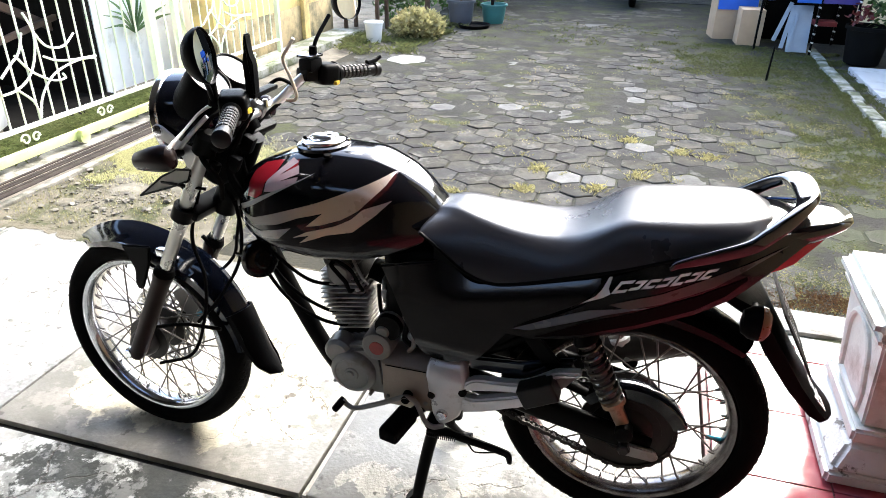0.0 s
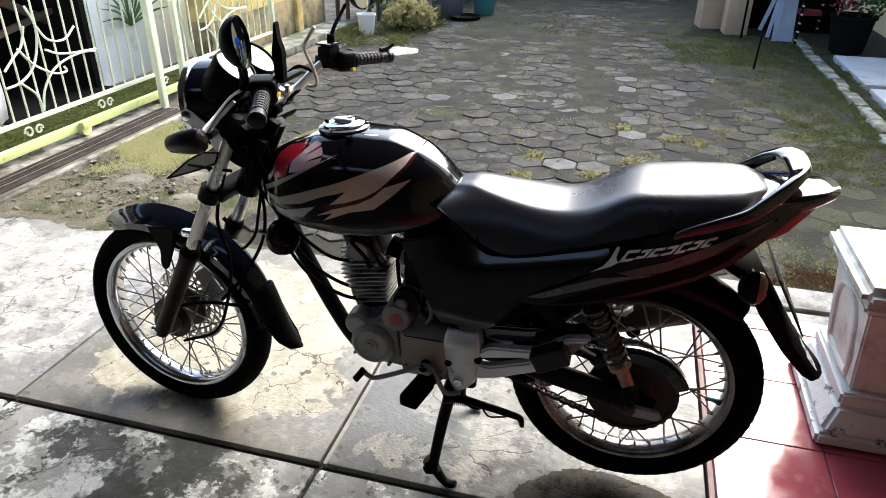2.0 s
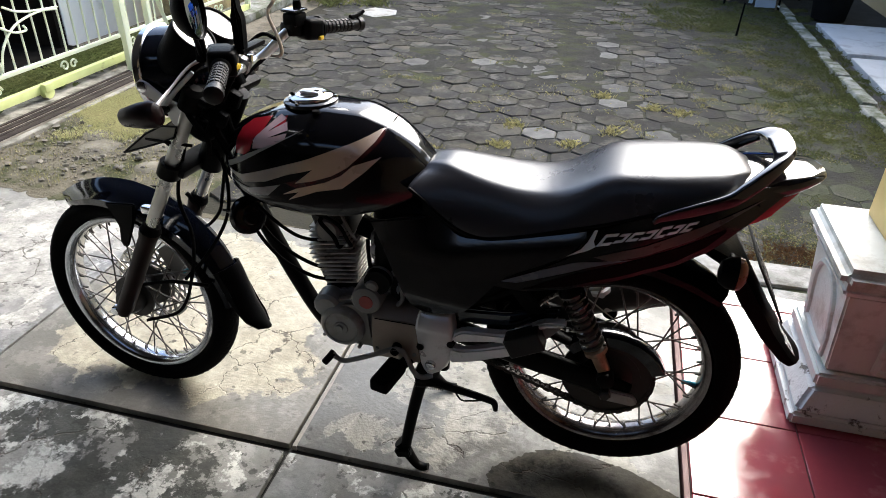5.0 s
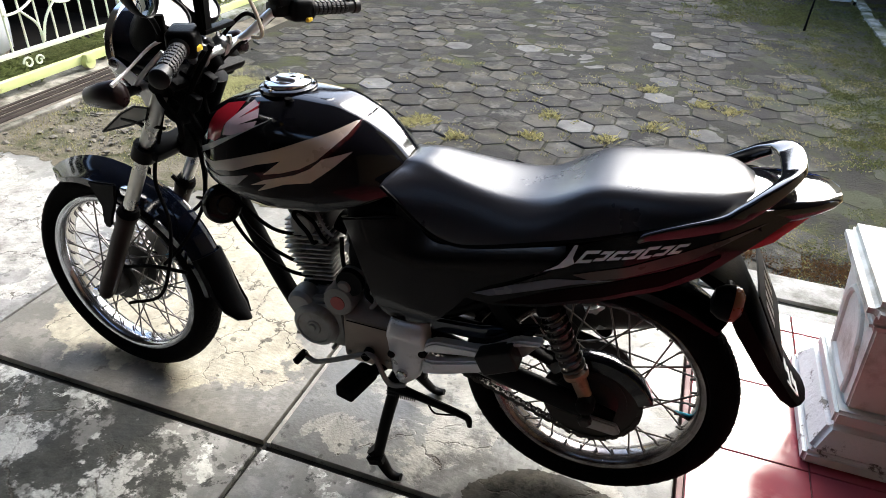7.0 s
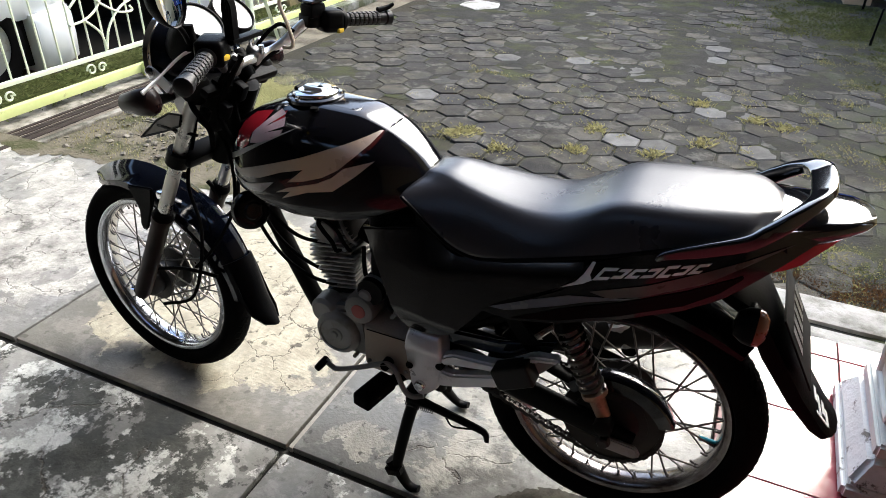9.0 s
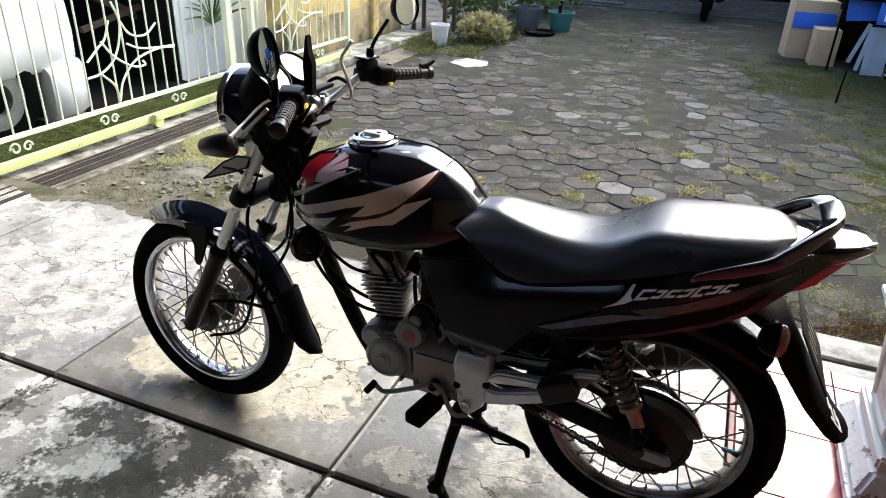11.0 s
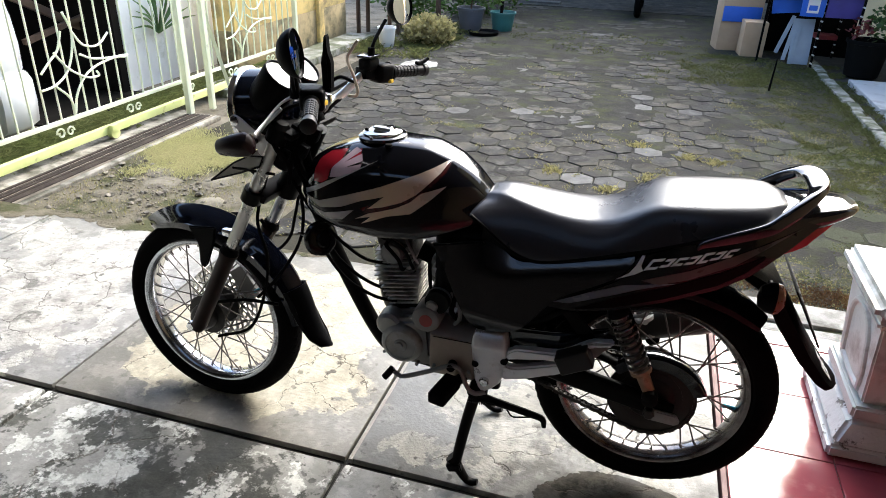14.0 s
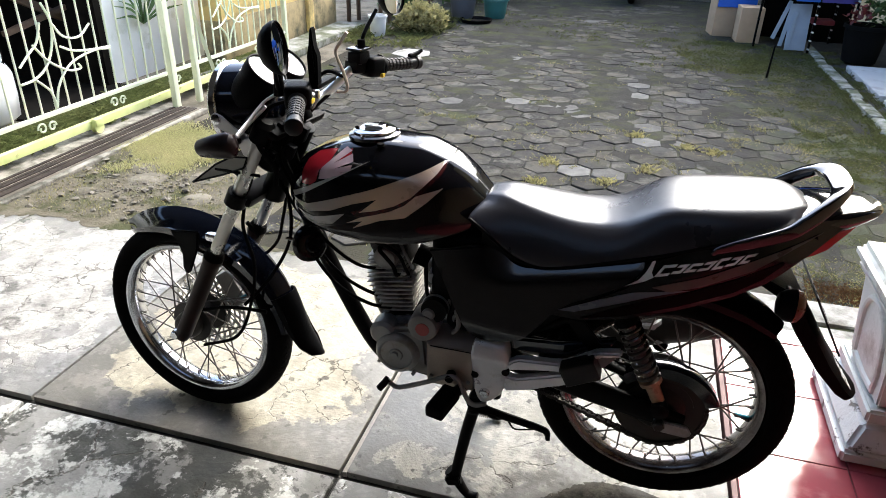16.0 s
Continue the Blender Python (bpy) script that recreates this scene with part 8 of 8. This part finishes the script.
for j in range(rows):
    y = 2.384 + HY * (j - int((2.384 - 1.06) / HY))
    for i in range(-14, 13):
        x = 0.204 + HX * i + (HX / 2 if (j - int((2.384 - 1.06) / HY)) % 2 else 0)
        if x < -2.2 or x > 2.05 or y > 10.3:
            continue
        if x < -1.15 and y < 2.3 + 0.25 * math.sin(x * 5):
            continue
        if rng.random() < 0.02 and y < 7:
            continue
        pale = any(math.hypot(x - a, y - b) < 0.10 for a, b in pale_at) or rng.random() < 0.025
        z = -0.014 + rng.uniform(-0.004, 0.004)
        near = -1.3 < x < 1.35 and y < 5.0
        if near and count < 300:
            count += 1
            tl = Matrix.Rotation(rng.uniform(-0.02, 0.02), 4, "X") @ Matrix.Rotation(rng.uniform(-0.02, 0.02), 4, "Y") @ Matrix.Rotation(rng.randrange(6) * math.pi / 3, 4, "Z")
            shared("paver", rng.choice(kinds["pale" if pale else "dark"]), Matrix.Translation((x, y, z)) @ tl, paving)
        else:
            hexagon(rest["pale" if pale else "dark"], x, y, z, jig=0.03, rng=rng)
for nm, mt in (("dark", M_PAVER), ("pale", M_PAVER_PALE)):
    me = mesh_of("far_pavers", rest[nm], mt, 30)
    ob = new("far_pavers", me)
    ob.parent = paving
    ob.location = -PLACE[paving.name]
    tagged(ob, kind="stuff")


# dirt and moss drifted over the pavers; its dark far cover also paints in shade
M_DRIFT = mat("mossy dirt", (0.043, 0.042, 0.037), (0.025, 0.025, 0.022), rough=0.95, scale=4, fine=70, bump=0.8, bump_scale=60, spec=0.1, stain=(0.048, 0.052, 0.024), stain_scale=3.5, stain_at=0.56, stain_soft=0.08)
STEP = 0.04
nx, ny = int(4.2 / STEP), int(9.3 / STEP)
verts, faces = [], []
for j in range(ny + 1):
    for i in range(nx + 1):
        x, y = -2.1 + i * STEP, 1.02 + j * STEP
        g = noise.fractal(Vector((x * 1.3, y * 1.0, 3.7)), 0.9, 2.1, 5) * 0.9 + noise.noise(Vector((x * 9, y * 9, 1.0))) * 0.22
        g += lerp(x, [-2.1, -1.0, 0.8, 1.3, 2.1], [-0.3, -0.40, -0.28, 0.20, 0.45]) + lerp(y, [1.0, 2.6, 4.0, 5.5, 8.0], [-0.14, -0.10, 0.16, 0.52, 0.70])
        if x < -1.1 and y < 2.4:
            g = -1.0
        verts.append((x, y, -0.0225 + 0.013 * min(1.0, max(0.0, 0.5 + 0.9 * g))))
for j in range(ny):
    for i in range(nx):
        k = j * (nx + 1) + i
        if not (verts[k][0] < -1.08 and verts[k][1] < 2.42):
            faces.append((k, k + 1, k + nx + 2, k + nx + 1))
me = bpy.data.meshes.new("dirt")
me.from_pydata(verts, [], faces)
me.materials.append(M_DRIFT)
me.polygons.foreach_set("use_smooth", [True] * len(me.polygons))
tagged(new("dirt", me), "mossy dirt over the yard pavers, far-end shade in its dark cover", "dirt", kind="stuff")
